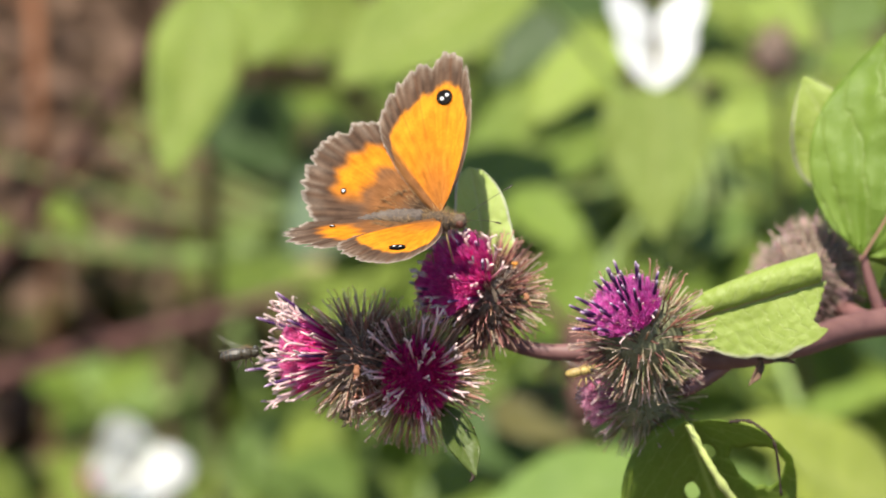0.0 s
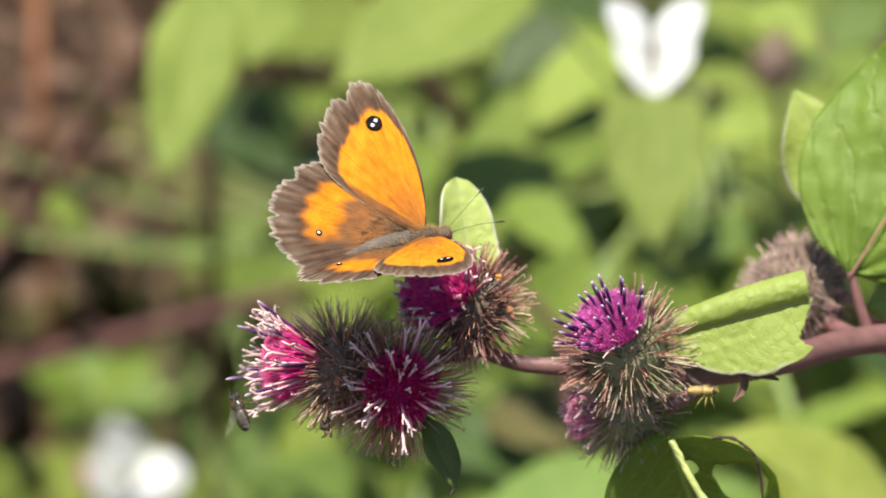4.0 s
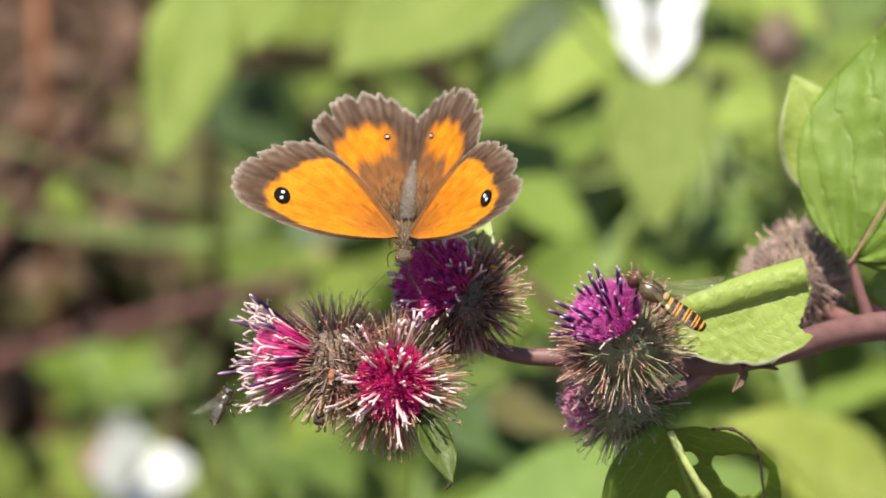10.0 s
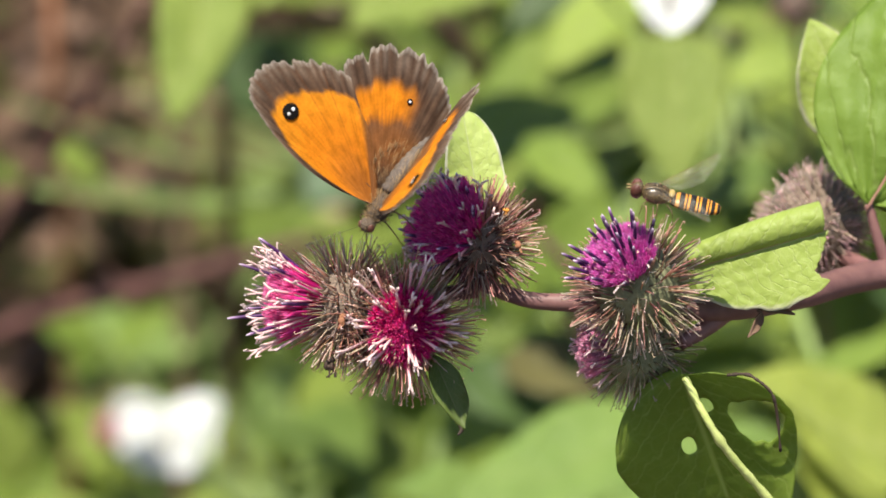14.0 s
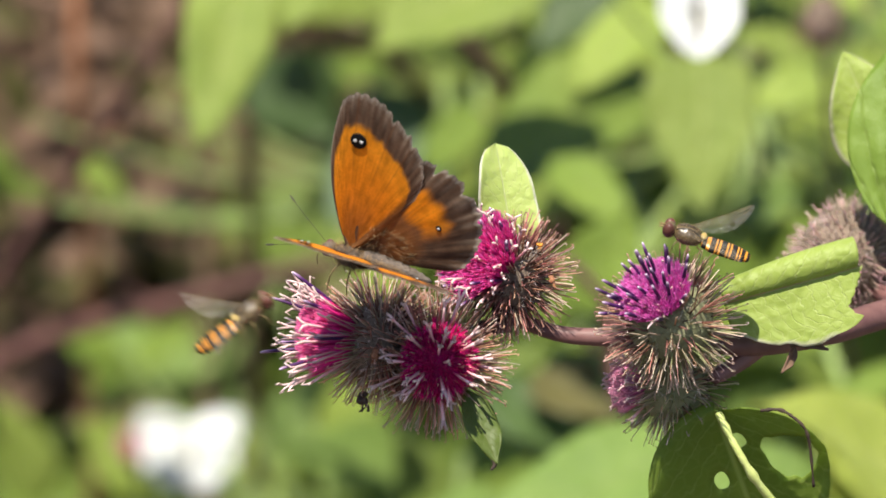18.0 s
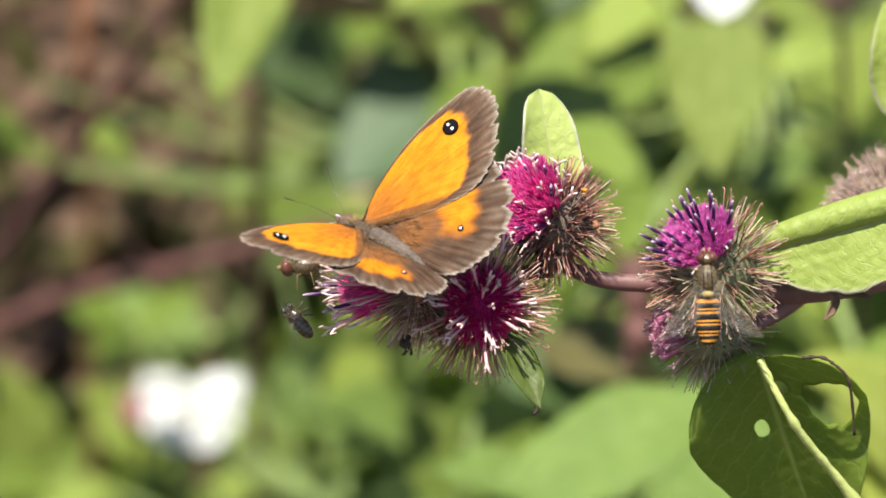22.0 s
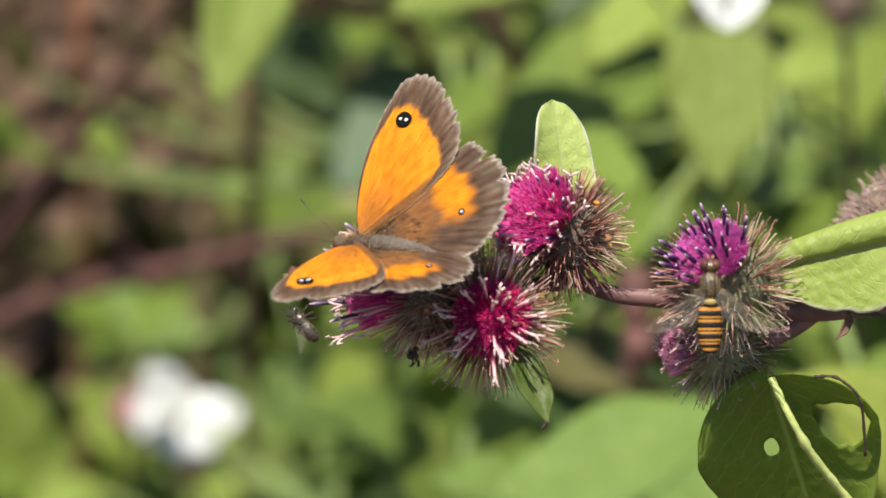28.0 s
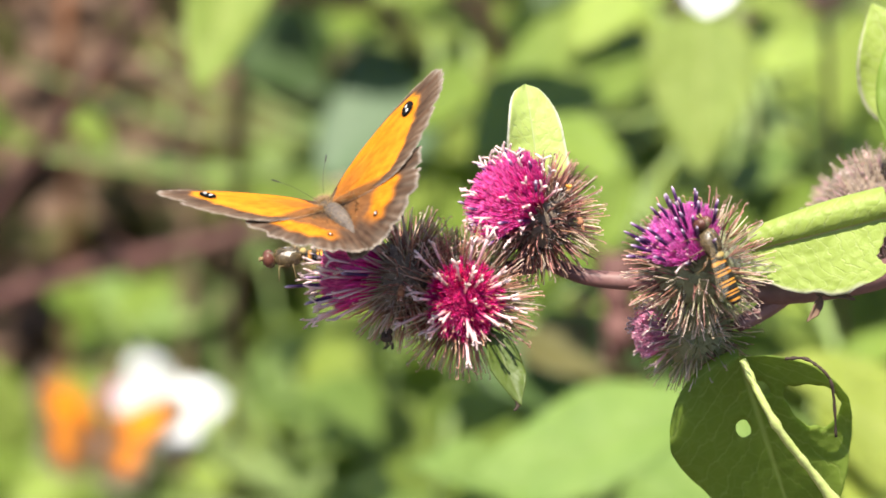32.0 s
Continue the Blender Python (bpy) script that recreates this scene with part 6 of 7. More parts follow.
# seconds, place, forward, back, lift of the left and the right wing, sweep of both forewings and both hindwings
GATE = [
    (0.00, (2.2, -7.0, 8.2), (0.964, -0.264, -0.027), (-0.153, -0.636, 0.757), 28, 27, -23, -23, -25, -22),
    (1.00, (2.8, -7.0, 9.0), (0.96, -0.132, 0.247), (-0.275, -0.607, 0.745), 28, 27, -23, -23, -25, -22),
    (2.00, (3.0, -6.4, 7.7), (0.996, -0.073, 0.048), (-0.086, -0.704, 0.705), 26, 24, -25, -22, -27, -20),
    (4.50, (2.4, -6.6, 7.2), (0.919, 0.315, 0.238), (0.003, -0.609, 0.793), 28, 27, -25, -31, -25, -23),
    (5.00, (2.4, -6.6, 7.3), (0.919, 0.315, 0.238), (0.003, -0.609, 0.793), 28, 27, -25, -31, -25, -23),
    (6.00, (2.3, -6.7, 6.9), (0.962, -0.212, 0.173), (-0.272, -0.68, 0.681), 29, 28, -29, -25, -24, -21),
    (6.50, (0.6, -6.8, 6.8), (0.945, -0.32, 0.071), (-0.264, -0.613, 0.745), 34, 32, -28, -25, -21, -19),
    (7.00, (0.6, -6.8, 6.6), (0.945, -0.32, 0.071), (-0.264, -0.613, 0.745), 34, 32, -28, -25, -21, -19),
    (8.00, (1.3, -6.7, 6.6), (0.955, -0.292, 0.06), (-0.24, -0.636, 0.733), 30, 28, -27, -24, -20, -18),
    (9.00, (1.9, -6.7, 7.0), (0.78, -0.595, -0.194), (-0.398, -0.71, 0.581), 49, 44, -15, -20, -29, -25),
    (9.50, (-0.1, -6.5, 6.5), (0.42, -0.72, -0.55), (-0.17, -0.66, 0.74), 36, 36, -11, -11, -17, -17),
    (10.00, (1.5, -6.7, 6.8), (-0.108, -0.426, -0.898), (-0.265, -0.858, 0.439), 37, 37, -19, -24, -28, -24),
    (11.00, (0.6, -6.9, 7.3), (-0.495, -0.432, -0.754), (-0.438, -0.626, 0.645), 26, 26, -18, -23, -16, -17),
    (12.00, (-0.3, -7.0, 6.5), (-0.47, -0.359, -0.807), (-0.503, -0.642, 0.578), 25, 25, -22, -25, -18, -19),
    (13.00, (-1.5, -6.7, 5.4), (-0.507, -0.224, -0.832), (-0.301, -0.859, 0.414), 46, 49, -20, -22, -19, -21),
    (13.50, (-2.5, -6.7, 4.2), (-0.507, -0.224, -0.832), (-0.301, -0.859, 0.414), 46, 49, -20, -22, -19, -21),
    (15.50, (-3.9, -7.0, 2.4), (-0.8, -0.05, -0.5), (-0.38, -0.62, 0.68), 80, 80, -56, -56, -14, -14),
    (15.80, (-3.9, -7.0, 2.4), (-0.8, -0.05, -0.5), (-0.38, -0.62, 0.68), 80, 80, -56, -56, -14, -14),
    (15.94, (-3.9, -7.0, 2.4), (-0.8, -0.05, -0.5), (-0.38, -0.62, 0.68), 80, 80, -56, -56, -14, -14),
    (16.03, (-4.5, -7.1, 4.6), (-0.68, -0.06, -0.73), (-0.66, -0.38, 0.65), 27, 29, -7, -7, -4, -4),
    (16.50, (-8.8, -7.0, 2.9), (-0.838, 0.228, -0.495), (-0.54, -0.475, 0.695), 28, 28, -20, -18, -17, -18),
    (17.00, (-11.0, -6.6, 1.2), (-0.893, 0.329, -0.308), (-0.438, -0.476, 0.763), 34, 37, -26, -22, -21, -24),
    (18.00, (-11.4, -6.8, 1.0), (-0.922, 0.227, 0.313), (-0.043, -0.865, 0.5), 62, 64, -15, -17, -3, -2),
    (18.60, (-10.8, -6.8, 0.7), (-0.922, 0.227, 0.313), (-0.043, -0.865, 0.5), 62, 64, -15, -17, -3, -2),
    (19.00, (-14.6, -6.7, -0.8), (-0.701, -0.697, -0.153), (-0.025, -0.19, 0.981), 86, 88, -12, -16, 1, 0),
    (19.50, (-14.4, -6.9, -3.4), (-0.555, 0.759, 0.341), (-0.518, -0.636, 0.572), 57, 56, -28, -39, -18, -16),
    (20.00, (-14.4, -7.0, -3.5), (-0.64, 0.661, 0.392), (-0.378, -0.715, 0.588), 44, 44, -24, -33, -15, -11),
    (21.00, (-15.5, -6.7, -3.0), (-0.695, 0.576, 0.43), (-0.151, -0.702, 0.696), 36, 37, -23, -34, -13, -13),
    (22.00, (-15.8, -6.7, -3.4), (-0.727, 0.553, 0.406), (-0.067, -0.646, 0.76), 31, 30, -24, -29, -15, -13),
    (23.00, (-15.2, -6.8, -3.2), (-0.701, 0.566, 0.433), (-0.125, -0.696, 0.707), 37, 38, -25, -36, -15, -15),
    (24.00, (-15.0, -6.9, -2.5), (-0.68, 0.544, 0.491), (-0.07, -0.715, 0.695), 40, 41, -26, -38, -14, -15),
    (25.00, (-15.4, -6.8, -3.0), (-0.692, 0.578, 0.433), (-0.1, -0.671, 0.735), 38, 39, -27, -38, -14, -15),
    (25.50, (-15.4, -6.8, -3.0), (-0.692, 0.578, 0.433), (-0.1, -0.671, 0.735), 38, 39, -27, -38, -14, -15),
    (27.50, (-17.5, -6.5, -4.3), (-0.876, 0.48, 0.033), (-0.34, -0.667, 0.663), 25, 24, -28, -22, -18, -15),
    (28.00, (-17.1, -6.4, -3.8), (-0.88, 0.467, 0.087), (-0.25, -0.61, 0.752), 24, 24, -27, -23, -18, -16),
    (29.00, (-18.8, -7.1, -2.5), (-0.556, 0.501, 0.663), (-0.093, -0.83, 0.55), 32, 31, -28, -29, -22, -15),
    (30.00, (-17.9, -6.7, -1.8), (-0.485, 0.788, 0.378), (-0.214, -0.526, 0.823), 36, 39, -30, -42, -25, -26),
    (31.00, (-17.6, -6.7, -1.0), (-0.331, 0.841, 0.427), (-0.21, -0.507, 0.836), 32, 37, -29, -40, -24, -26),
    (32.00, (-18.1, -6.7, -1.5), (-0.317, 0.905, 0.284), (-0.33, -0.386, 0.861), 32, 37, -30, -39, -25, -26),
]
WHITE_TOP = [(t, (48.5, 300, 48.5), (0.0, 0.50, 0.87), (0.0, -0.87, 0.50), 50, 50, -14, -8) for t in (0.0, 32.0)]
FOLDED = ((0.55, 0.25, 0.75), (0.10, -0.95, 0.2), 32, 36, -8, -6)
SPREAD = ((0.0, 0.3, 0.95), (0.0, -0.95, 0.3), 20, 20, 0, 0)
LEANING = ((0.12, 0.3, 0.94), (0.0, -0.95, 0.3), 20, 19, 0, 0)
SLANTED = ((0.45, 0.3, 0.83), (0.0, -0.95, 0.3), 24, 16, 0, 0)
WHITE_LOW = [(t, p, *k) for t, p, k in (
    (0.0, (-78.5, 668, -48.5), FOLDED), (6.0, (-78.5, 668, -52), FOLDED), (11.7, (-78, 668, -53), FOLDED), (12.0, (-74.5, 668, -53), SPREAD), (22.5, (-75, 668, -51.5), SPREAD),
    (24.0, (-73.5, 668, -50.5), LEANING), (26.5, (-74, 668, -51.5), LEANING), (28.0, (-75, 668, -53), SLANTED), (32.0, (-75.5, 668, -53), SLANTED))]
PASSING = [(t, p, *k) for t, p, k in (
    (0.0, (-220, 540, 30), SPREAD), (31.5, (-190, 540, 25), SPREAD), (31.8, (-103, 570, -18), ((0.8, 0.0, -0.6), (0.3, -0.8, 0.5), 50, 50, -5, -5)),
    (32.0, (-88, 600, -58), ((0.2, 0.4, 0.9), (0.0, -0.9, 0.4), 30, 30, -5, -5)))]
# seconds, place in mm, forward, back
HOVER_A = [
    (0.0, (86.4, 10.0, 3.2), (-0.89, 0.00, 0.46), (0, -0.5, 0.85)),
    (4.3, (80.8, 10.0, 6.1), (-0.89, 0.00, 0.45), (0, -0.5, 0.85)),
    (4.5, (43.8, -3.0, -0.6), (-0.76, 0.00, 0.65), (0, -0.5, 0.85)),
    (4.7, (35.8, -9.5, -0.1), (-0.90, 0.00, 0.44), (0.45, -0.6, 0.66)),
    (5.0, (36.6, -9.5, -0.4), (-0.87, 0.00, 0.50), (0.45, -0.6, 0.66)),
    (5.5, (35.8, -10.5, -3.0), (-0.62, 0.00, 0.79), (0.45, -0.6, 0.66)),
    (6.0, (36.5, -10.5, -3.0), (-0.59, 0.00, 0.81), (0.45, -0.6, 0.66)),
    (6.5, (36.4, -10.5, -3.1), (-0.59, 0.00, 0.81), (0.45, -0.6, 0.66)),
    (7.0, (36.1, -10.5, -2.9), (-0.59, 0.00, 0.80), (0.45, -0.6, 0.66)),
    (7.5, (35.9, -10.5, -3.0), (-0.63, 0.00, 0.77), (0.45, -0.6, 0.66)),
    (8.0, (36.1, -10.5, -2.5), (-0.65, 0.00, 0.76), (0.45, -0.6, 0.66)),
    (8.5, (35.3, -10.5, -2.2), (-0.73, 0.00, 0.68), (0.45, -0.6, 0.66)),
    (9.0, (34.8, -10.5, -1.8), (-0.78, 0.00, 0.62), (0.45, -0.6, 0.66)),
    (9.5, (34.7, -10.5, -1.7), (-0.80, 0.00, 0.60), (0.45, -0.6, 0.66)),
    (10.0, (34.6, -10.5, -1.9), (-0.82, 0.00, 0.57), (0.45, -0.6, 0.66)),
    (10.5, (34.4, -10.5, -1.4), (-0.85, 0.00, 0.53), (0.45, -0.6, 0.66)),
    (11.0, (34.2, -10.5, -1.0), (-0.88, 0.00, 0.48), (0.45, -0.6, 0.66)),
    (11.5, (34.2, -10.5, -0.8), (-0.90, 0.00, 0.43), (0.45, -0.6, 0.66)),
    (12.0, (34.5, -10.5, -0.5), (-0.90, 0.00, 0.44), (0.45, -0.6, 0.66)),
    (12.5, (34.7, -10.5, -0.1), (-0.92, 0.00, 0.40), (0.45, -0.6, 0.66)),
    (13.0, (34.6, -10.5, -0.7), (-0.93, 0.00, 0.36), (0.45, -0.6, 0.66)),
    (13.3, (34.9, -10.5, 2.6), (-0.96, 0.00, 0.29), (0.45, -0.6, 0.66)),
    (13.5, (33.9, -9.5, 4.3), (-0.98, 0.00, 0.22), (0.45, -0.6, 0.66)),
    (15.5, (33.5, -9.5, 1.2), (-0.92, 0.00, 0.39), (0.45, -0.6, 0.66)),
    (16.0, (33.4, -9.5, 1.2), (-0.91, 0.00, 0.41), (0.45, -0.6, 0.66)),
    (16.5, (33.6, -9.5, 1.3), (-0.90, 0.00, 0.43), (0.45, -0.6, 0.66)),
    (16.8, (36.9, -4.0, 3.2), (-0.97, 0.00, 0.25), (0, -0.5, 0.85)),
    (17.0, (37.1, -4.0, 4.4), (-0.98, 0.00, 0.21), (0, -0.5, 0.85)),
    (17.5, (33.2, -9.5, 1.4), (-0.86, 0.00, 0.50), (0.45, -0.6, 0.66)),
    (18.0, (33.5, -6.0, 2.9), (-0.94, 0.00, 0.34), (0, -0.5, 0.85)),
    (18.3, (23.0, -6.0, -10.1), (-0.78, 0.00, 0.63), (0, -0.5, 0.85)),
    (18.5, (13.1, -6.0, -21.1), (-0.79, 0.00, 0.61), (0, -0.5, 0.85)),
    (18.8, (2.0, 4.0, -23.4), (-0.28, 0.00, 0.96), (0, -0.5, 0.85)),
    (19.0, (-4.0, 10.0, -23.6), (0.10, 0.00, 0.99), (0, -0.5, 0.85)),
    (19.5, (22.3, 10.0, -40.4), (-0.60, 0.00, 0.80), (0, -0.5, 0.85)),
    (20.0, (50.0, 4.0, -14.8), (-0.89, 0.00, 0.45), (0, -0.5, 0.85)),
    (20.2, (33.1, -7.0, -11.5), (-0.62, 0.00, 0.78), (0, -1, 0.35)),
    (20.5, (28.6, -13.5, -10.8), (-0.02, 0.00, 1.00), (0, -1, 0.35)),
    (21.0, (28.4, -13.5, -10.6), (-0.02, 0.00, 1.00), (0, -1, 0.35)),
    (21.5, (28.5, -13.5, -10.6), (-0.02, 0.00, 1.00), (0, -1, 0.35)),
    (22.0, (28.5, -13.5, -10.5), (-0.03, 0.00, 1.00), (0, -1, 0.35)),
    (22.5, (27.4, -13.5, -10.9), (-0.04, 0.00, 1.00), (0, -1, 0.35)),
    (23.0, (27.2, -13.5, -10.6), (-0.06, 0.00, 1.00), (0, -1, 0.35)),
    (23.5, (27.2, -13.5, -10.5), (-0.06, 0.00, 1.00), (0, -1, 0.35)),
    (24.0, (27.2, -13.5, -10.6), (-0.06, 0.00, 1.00), (0, -1, 0.35)),
    (24.5, (27.0, -13.5, -10.4), (-0.03, 0.00, 1.00), (0, -1, 0.35)),
    (25.0, (26.7, -13.5, -10.4), (0.01, 0.00, 1.00), (0, -1, 0.35)),
    (25.5, (26.7, -13.5, -10.5), (0.01, 0.00, 1.00), (0, -1, 0.35)),
    (27.5, (27.1, -13.5, -9.4), (-0.02, 0.00, 1.00), (0, -1, 0.35)),
    (28.0, (27.2, -13.5, -9.4), (-0.02, 0.00, 1.00), (0, -1, 0.35)),
    (28.5, (27.2, -13.5, -9.2), (-0.03, 0.00, 1.00), (0, -1, 0.35)),
    (29.0, (27.5, -13.5, -8.9), (-0.03, 0.00, 1.00), (0, -1, 0.35)),
    (29.2, (35.8, -6.0, -12.5), (-0.63, 0.00, 0.78), (0, -0.5, 0.85)),
    (29.6, (49.7, 0.0, -25.3), (-0.55, 0.00, 0.84), (0, -0.5, 0.85)),
    (29.8, (37.9, -4.0, -12.3), (-0.43, 0.00, 0.90), (0.45, -0.6, 0.66)),
    (30.0, (33.7, -5.0, -7.8), (-0.40, 0.00, 0.92), (0.45, -0.6, 0.66)),
    (30.5, (33.5, -5.0, -7.5), (-0.40, 0.00, 0.91), (0.45, -0.6, 0.66)),
    (31.0, (32.6, -9.5, -6.5), (-0.41, 0.00, 0.91), (0.45, -0.6, 0.66)),
    (31.5, (31.9, -10.5, -5.9), (-0.41, 0.00, 0.91), (0.45, -0.6, 0.66)),
    (32.0, (31.6, -9.0, -5.9), (-0.44, 0.00, 0.90), (0.45, -0.6, 0.66)),
]
HOVER_B = [
    (0.0, (-82.7, -10.0, -19.6), (0.93, 0.00, 0.36), (0, -0.5, 0.85)),
    (11.2, (-82.9, -10.0, -21.9), (0.93, 0.00, 0.37), (0, -0.5, 0.85)),
    (11.5, (-50.2, -10.0, -18.4), (0.86, 0.00, 0.52), (0, -0.5, 0.85)),
    (11.8, (-79.0, -10.0, -8.2), (0.80, 0.00, 0.60), (0, -0.5, 0.85)),
    (12.7, (-74.3, -10.0, -7.6), (0.93, 0.00, 0.36), (0, -0.5, 0.85)),
    (12.95, (-41.5, -12.0, -7.6), (0.96, 0.00, 0.27), (0, -0.5, 0.85)),
    (13.05, (-29.5, -12.0, -5.0), (0.96, 0.00, 0.27), (0, -0.5, 0.85)),
    (13.3, (-50.2, -12.0, -13.3), (0.94, 0.00, 0.34), (0, -0.5, 0.85)),
    (13.5, (-68.2, -12.0, -5.9), (0.93, 0.00, 0.36), (0, -0.5, 0.85)),
    (15.2, (-41.0, -5.0, -5.0), (0.84, 0.00, 0.54), (0, -0.5, 0.85)),
    (15.5, (-27.9, -4.0, -10.1), (0.73, 0.00, 0.68), (-0.5, -0.5, 0.7)),
    (16.0, (-26.5, -4.0, -10.8), (0.64, 0.00, 0.77), (-0.6, -0.4, 0.6)),
    (16.5, (-26.1, -4.0, -9.2), (0.39, 0.00, 0.92), (-0.7, -0.4, 0.4)),
    (17.0, (-26.3, -4.0, -9.3), (0.40, 0.00, 0.92), (-0.7, -0.4, 0.4)),
    (17.3, (-31.8, -4.0, -3.2), (0.92, 0.00, 0.40), (0, -0.5, 0.85)),
    (17.5, (-38.1, -4.0, -1.5), (0.98, 0.00, 0.19), (0, -0.5, 0.85)),
    (17.96, (-24.9, -4.0, -7.6), (0.82, 0.00, 0.58), (0, -0.5, 0.85)),
    (18.04, (-27.5, -4.0, -6.6), (0.82, 0.00, 0.58), (0, -0.5, 0.85)),
    (18.5, (-24.6, -3.0, -7.9), (0.57, 0.00, 0.82), (0, -0.5, 0.85)),
    (18.96, (-30.0, -2.0, -8.6), (0.90, 0.00, 0.43), (0, -0.5, 0.85)),
    (19.04, (-33.2, -2.0, -9.4), (0.90, 0.00, 0.43), (0, -0.5, 0.85)),
    (19.4, (-27.2, 4.0, -8.0), (0.83, 0.00, 0.56), (0, -0.5, 0.85)),
    (19.8, (-25.0, 9.0, -9.3), (0.97, 0.00, 0.24), (0, -0.5, 0.85)),
    (20.2, (-22.3, 6.0, -7.6), (-0.99, 0.00, -0.14), (0.2, -0.3, 0.9)),
    (25.0, (-22.3, 6.0, -7.6), (-0.99, 0.00, -0.14), (0.2, -0.3, 0.9)),
    (32.0, (-22.3, 6.0, -7.6), (-0.99, 0.00, -0.14), (0.2, -0.3, 0.9)),
]
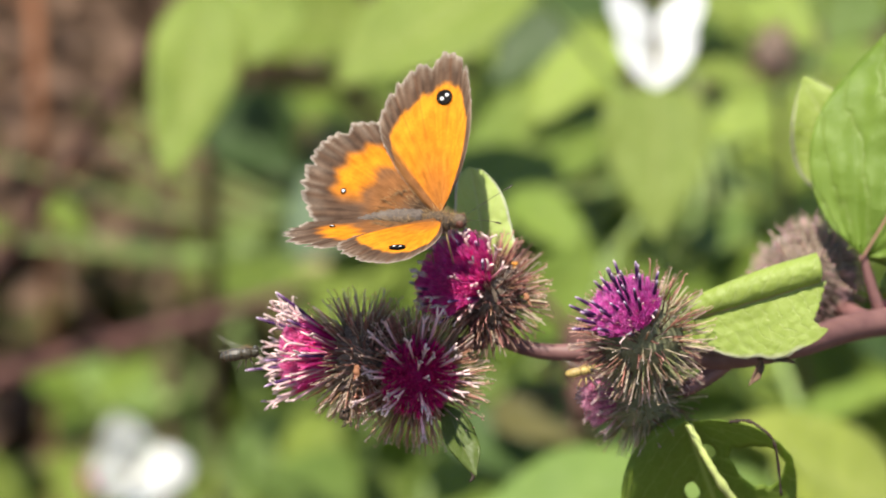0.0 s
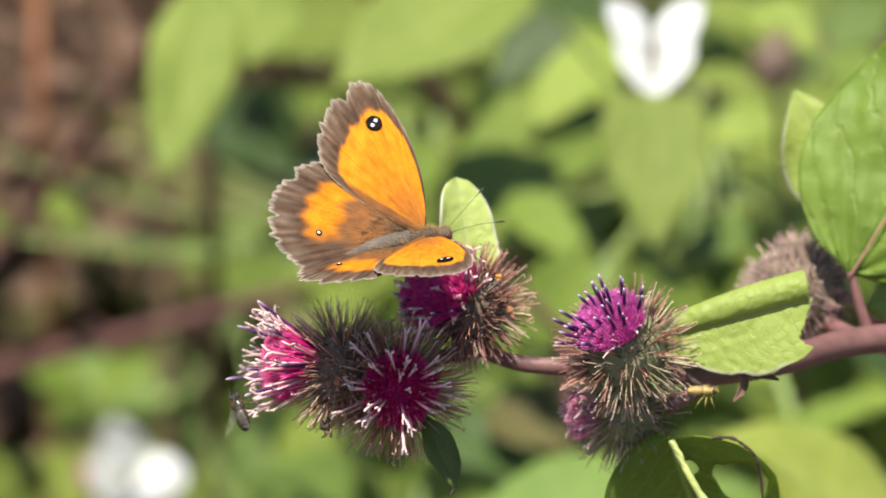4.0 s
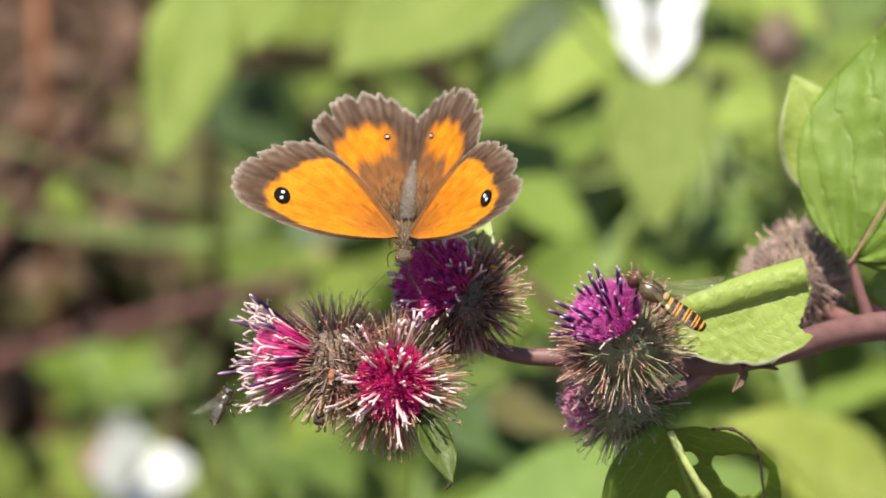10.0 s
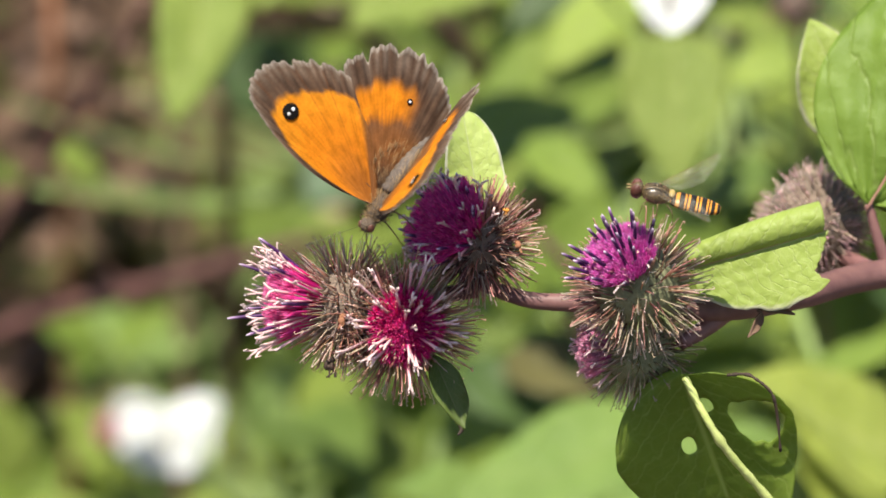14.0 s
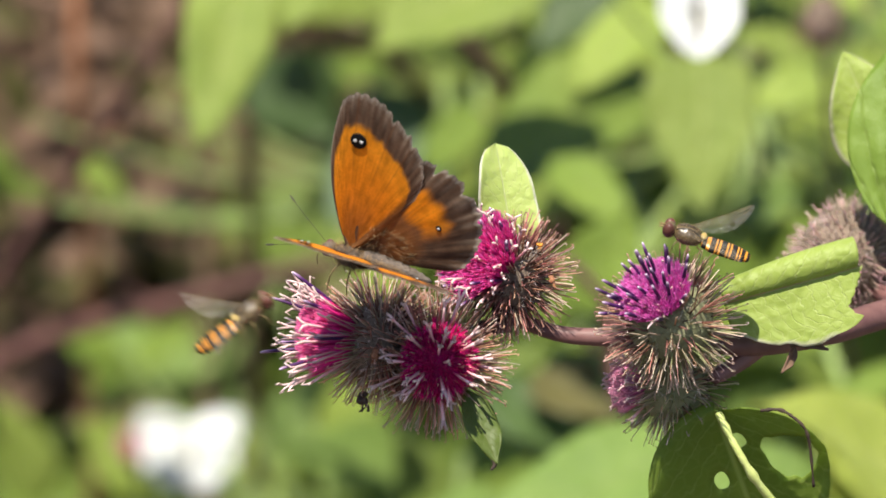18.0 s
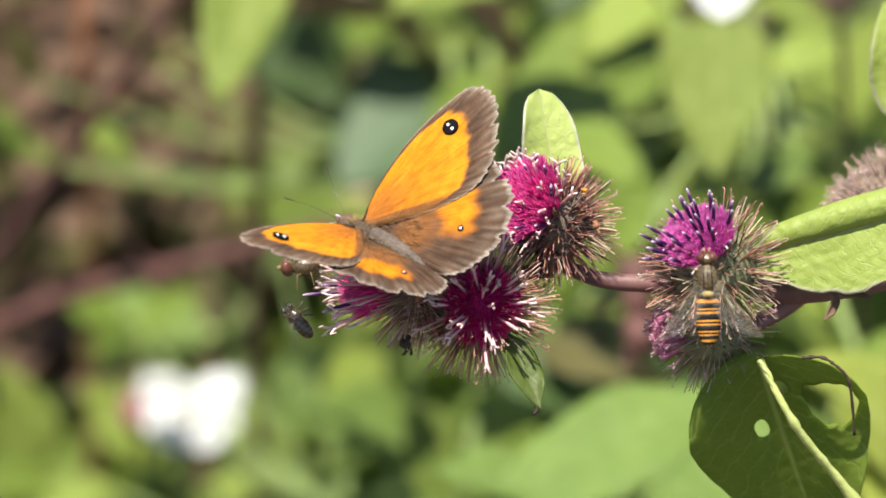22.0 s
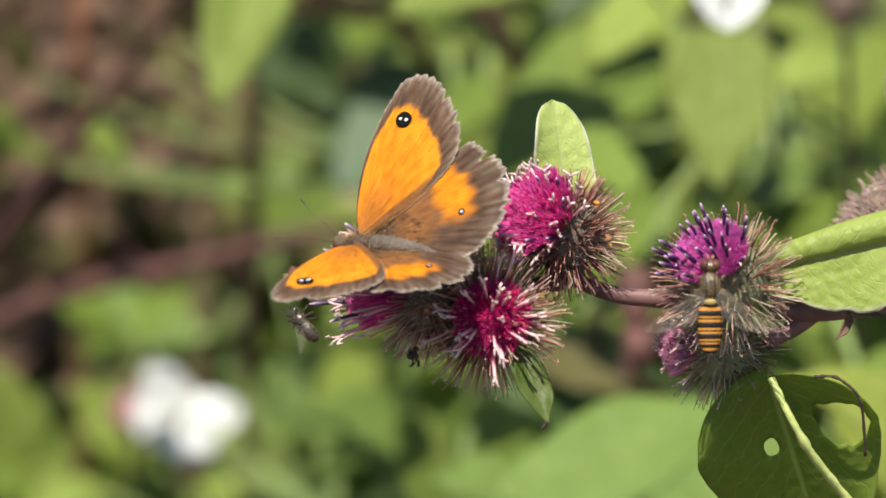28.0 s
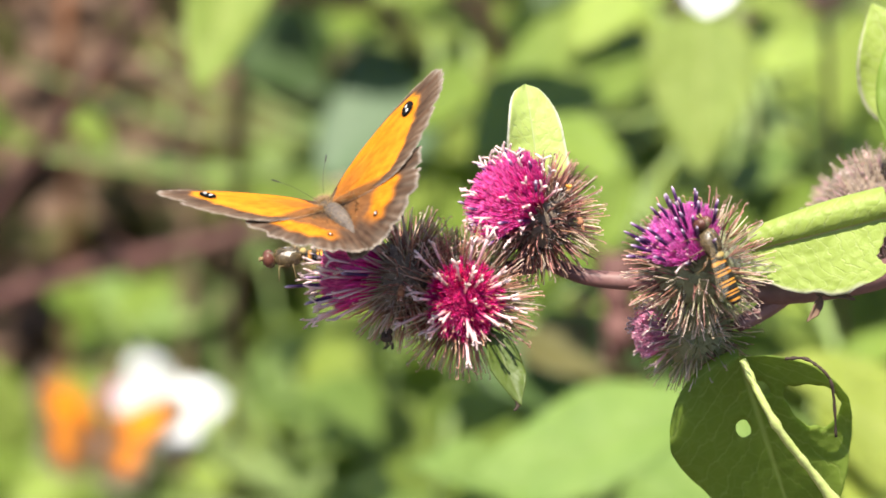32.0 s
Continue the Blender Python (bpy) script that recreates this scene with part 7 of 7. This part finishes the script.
BEE = [
    (0.0, (-24.1, -6.0, -9.1), (0.99, 0.00, 0.14), (0, -0.5, 0.85)),
    (0.5, (-24.0, -6.0, -9.0), (0.99, 0.00, 0.14), (0, -0.5, 0.85)),
    (1.0, (-23.2, -6.0, -9.1), (0.99, 0.00, 0.17), (0, -0.5, 0.85)),
    (1.5, (-23.4, -6.0, -9.6), (0.97, 0.00, 0.23), (0, -0.5, 0.85)),
    (2.0, (-23.2, -6.0, -10.6), (0.94, 0.00, 0.34), (0, -0.5, 0.85)),
    (2.5, (-23.0, -6.0, -11.8), (0.94, 0.00, 0.33), (0, -0.5, 0.85)),
    (4.5, (-21.8, -6.0, -15.8), (-0.57, 0.00, 0.82), (-0.6, -0.5, 0.4)),
    (5.0, (-21.9, -6.0, -15.8), (-0.58, 0.00, 0.82), (-0.6, -0.5, 0.4)),
    (5.5, (-22.1, -6.0, -16.0), (-0.57, 0.00, 0.82), (-0.6, -0.5, 0.4)),
    (6.0, (-22.3, -6.0, -16.2), (-0.55, 0.00, 0.84), (-0.6, -0.5, 0.4)),
    (6.5, (-22.1, -6.0, -16.2), (-0.54, 0.00, 0.84), (-0.6, -0.5, 0.4)),
    (7.0, (-22.0, -6.0, -16.2), (-0.55, 0.00, 0.84), (-0.6, -0.5, 0.4)),
    (7.5, (-22.2, -6.0, -16.3), (-0.51, 0.00, 0.86), (-0.6, -0.5, 0.4)),
    (8.0, (-22.4, -6.0, -16.2), (-0.50, 0.00, 0.87), (-0.6, -0.5, 0.4)),
    (8.5, (-22.4, -6.0, -15.6), (-0.52, 0.00, 0.85), (-0.6, -0.5, 0.4)),
    (9.0, (-23.1, -6.0, -14.6), (-0.57, 0.00, 0.82), (-0.6, -0.5, 0.4)),
    (9.5, (-23.4, -6.0, -15.6), (-0.35, 0.00, 0.94), (-0.6, -0.5, 0.4)),
    (10.0, (-23.2, -6.0, -15.2), (0.44, 0.00, 0.90), (0, -0.5, 0.85)),
    (10.5, (-23.4, -6.0, -16.0), (0.50, 0.00, 0.87), (0, -0.5, 0.85)),
    (11.0, (-23.1, -6.0, -16.5), (0.86, 0.00, 0.51), (0, -0.5, 0.85)),
    (11.5, (-23.5, -6.0, -16.8), (0.86, 0.00, 0.50), (0, -0.5, 0.85)),
    (11.8, (-23.7, -6.0, -17.1), (0.85, 0.00, 0.52), (0, -0.5, 0.85)),
    (12.0, (-44.0, -6.0, -42.0), (0.98, 0.00, 0.19), (0, -0.5, 0.85)),
    (12.5, (-22.4, -6.0, -36.6), (0.14, 0.00, 0.99), (0, -0.5, 0.85)),
    (12.8, (-5.3, -6.0, -25.8), (0.15, 0.00, 0.99), (0, -0.5, 0.85)),
    (13.0, (13.9, -6.0, -29.6), (0.71, 0.00, 0.70), (0, -0.5, 0.85)),
    (13.5, (46.9, -6.0, -47.7), (0.93, 0.00, 0.36), (0, -0.5, 0.85)),
    (17.1, (-8.1, -6.0, -43.4), (0.71, 0.00, 0.70), (0, -0.5, 0.85)),
    (17.5, (-21.2, -6.0, -19.5), (0.38, 0.00, 0.92), (0, -0.5, 0.85)),
    (17.8, (-36.4, -6.0, -38.7), (0.56, 0.00, 0.83), (0, -0.5, 0.85)),
    (19.6, (-27.6, -6.0, -43.4), (0.24, 0.00, 0.97), (0, -0.5, 0.85)),
    (20.0, (-21.9, -5.0, -15.7), (0.16, 0.00, 0.99), (0, -0.5, 0.85)),
    (20.5, (-19.5, -5.0, -19.1), (0.11, 0.00, 0.99), (-0.6, -0.5, 0.4)),
    (21.0, (-22.8, -5.0, -16.5), (-0.47, 0.00, 0.88), (-0.6, -0.5, 0.4)),
    (21.5, (-23.5, -5.0, -16.2), (-0.54, 0.00, 0.84), (-0.6, -0.5, 0.4)),
    (22.0, (-24.7, -5.0, -14.6), (-0.64, 0.00, 0.77), (-0.6, -0.5, 0.4)),
    (22.5, (-24.7, -5.0, -14.7), (-0.62, 0.00, 0.78), (-0.6, -0.5, 0.4)),
    (23.0, (-23.5, -5.0, -14.4), (-0.68, 0.00, 0.74), (-0.6, -0.5, 0.4)),
    (23.5, (-22.2, -5.0, -14.0), (-0.61, 0.00, 0.79), (-0.6, -0.5, 0.4)),
    (24.0, (-23.3, -5.0, -12.8), (0.13, 0.00, 0.99), (-0.6, -0.5, 0.4)),
    (24.5, (-22.8, -4.0, -12.4), (0.05, 0.00, 1.00), (-0.6, -0.5, 0.4)),
    (25.0, (-21.4, -4.0, -10.8), (0.09, 0.00, 1.00), (-0.6, -0.5, 0.4)),
    (25.5, (-21.5, -4.0, -10.5), (0.08, 0.00, 1.00), (-0.6, -0.5, 0.4)),
    (27.5, (-24.1, -5.0, -14.9), (-0.70, 0.00, 0.71), (-0.6, -0.5, 0.4)),
    (28.0, (-24.9, -5.0, -13.9), (-0.67, 0.00, 0.74), (-0.6, -0.5, 0.4)),
    (28.6, (-28.1, -5.0, -20.1), (-0.62, 0.00, 0.79), (0, -0.5, 0.85)),
    (29.0, (-36.9, -8.0, -29.4), (0.70, 0.00, 0.71), (0, -0.5, 0.85)),
    (29.3, (-61.8, -8.0, -49.3), (0.89, 0.00, 0.46), (0, -0.5, 0.85)),
    (32.0, (-76.5, -8.0, -47.9), (0.89, 0.00, 0.46), (0, -0.5, 0.85)),
]
TINY = [
    (0.0, (21.5, -9.0, -12.2), (0.98, 0.00, 0.21), (0, -0.5, 0.85)),
    (0.5, (23.4, -9.0, -11.7), (0.98, 0.00, 0.22), (0, -0.5, 0.85)),
    (1.0, (25.9, -9.0, -10.3), (0.97, 0.00, 0.24), (0, -0.5, 0.85)),
    (1.5, (24.7, -9.5, -10.0), (0.97, 0.00, 0.23), (0, -0.5, 0.85)),
    (2.0, (27.0, -9.5, -9.9), (0.96, 0.00, 0.27), (0, -0.5, 0.85)),
    (2.5, (30.1, -9.5, -10.8), (0.97, 0.00, 0.23), (0, -0.5, 0.85)),
    (4.2, (40.6, -4.0, -12.9), (1.00, 0.00, -0.00), (0, -0.5, 0.85)),
    (5.5, (39.6, 0.0, -11.5), (0.98, 0.00, 0.20), (0, -0.5, 0.85)),
    (6.0, (42.9, 0.0, -10.7), (0.99, 0.00, 0.16), (0, -0.5, 0.85)),
    (7.0, (44.3, 0.0, -11.3), (0.97, 0.00, 0.24), (0, -0.5, 0.85)),
    (7.6, (47.4, 0.0, -10.6), (0.97, 0.00, 0.24), (0, -0.5, 0.85)),
    (8.0, (53.0, 0.0, -10.9), (0.96, 0.00, 0.30), (0, -0.5, 0.85)),
    (8.6, (93.6, 0.0, -12.7), (0.97, 0.00, 0.24), (0, -0.5, 0.85)),
    (32.0, (78.2, 0.0, -19.7), (0.97, 0.00, 0.26), (0, -0.5, 0.85)),
]
TURNS_A = [(0.0, 48), (20.2, 48), (20.45, 56), (22.2, 52), (22.4, 36), (29.0, 36), (29.1, 20), (29.2, 60), (29.7, 40), (29.9, 50), (32.0, 48)]

gate, gate_wings = butterfly("butterfly", "orange and brown butterfly with ragged wings on the burdock tufts", seat(0, -8, 8))
white_top, white_top_wings = butterfly("butterfly", "white butterfly with raised wings on a hedge leaf", seat(48, 300, 47), False, 0.70)
white_low, white_low_wings = butterfly("butterfly", "white butterfly resting low on a pink flower", seat(-81, 668, -51), False, 0.78)
passing, passing_wings = butterfly("butterfly", "orange butterfly flying low over the bank", seat(-200, 540, 30))
hover_a, wings_a = hoverfly("hoverfly", "slim hoverfly with orange and black bands by the violet tuft", seat(90, 10, 0))
hover_b, wings_b = hoverfly("hoverfly", "banded hoverfly visiting the magenta tuft", seat(-90, 0, 0), 40)
small_bee = bee("small_bee", "small dark bee clinging to pale styles", seat(-30, -6, -16), 0.76)
tiny_fly = bee("tiny_fly", "tiny straw-yellow fly walking on the bur", seat(30, -9, -14), 0.55, BAND_STRAW, BAND_STRAW, "fly")


def motions():
    for p, ws, rows in ((gate, gate_wings, GATE), (white_top, white_top_wings, WHITE_TOP), (white_low, white_low_wings, WHITE_LOW), (passing, passing_wings, PASSING)):
        body, wings = fly_rows(rows)
        walk(p, body)
        for w, r in zip(ws, wings):
            walk(w, r)
    for p, rows in ((hover_a, HOVER_A), (hover_b, HOVER_B), (small_bee, BEE), (tiny_fly, TINY)):
        walk(p, body_rows(rows))
    for i, s in ((0, -1), (1, 1)):
        walk(wings_a[i], wing_turns(TURNS_A, s))


motions()
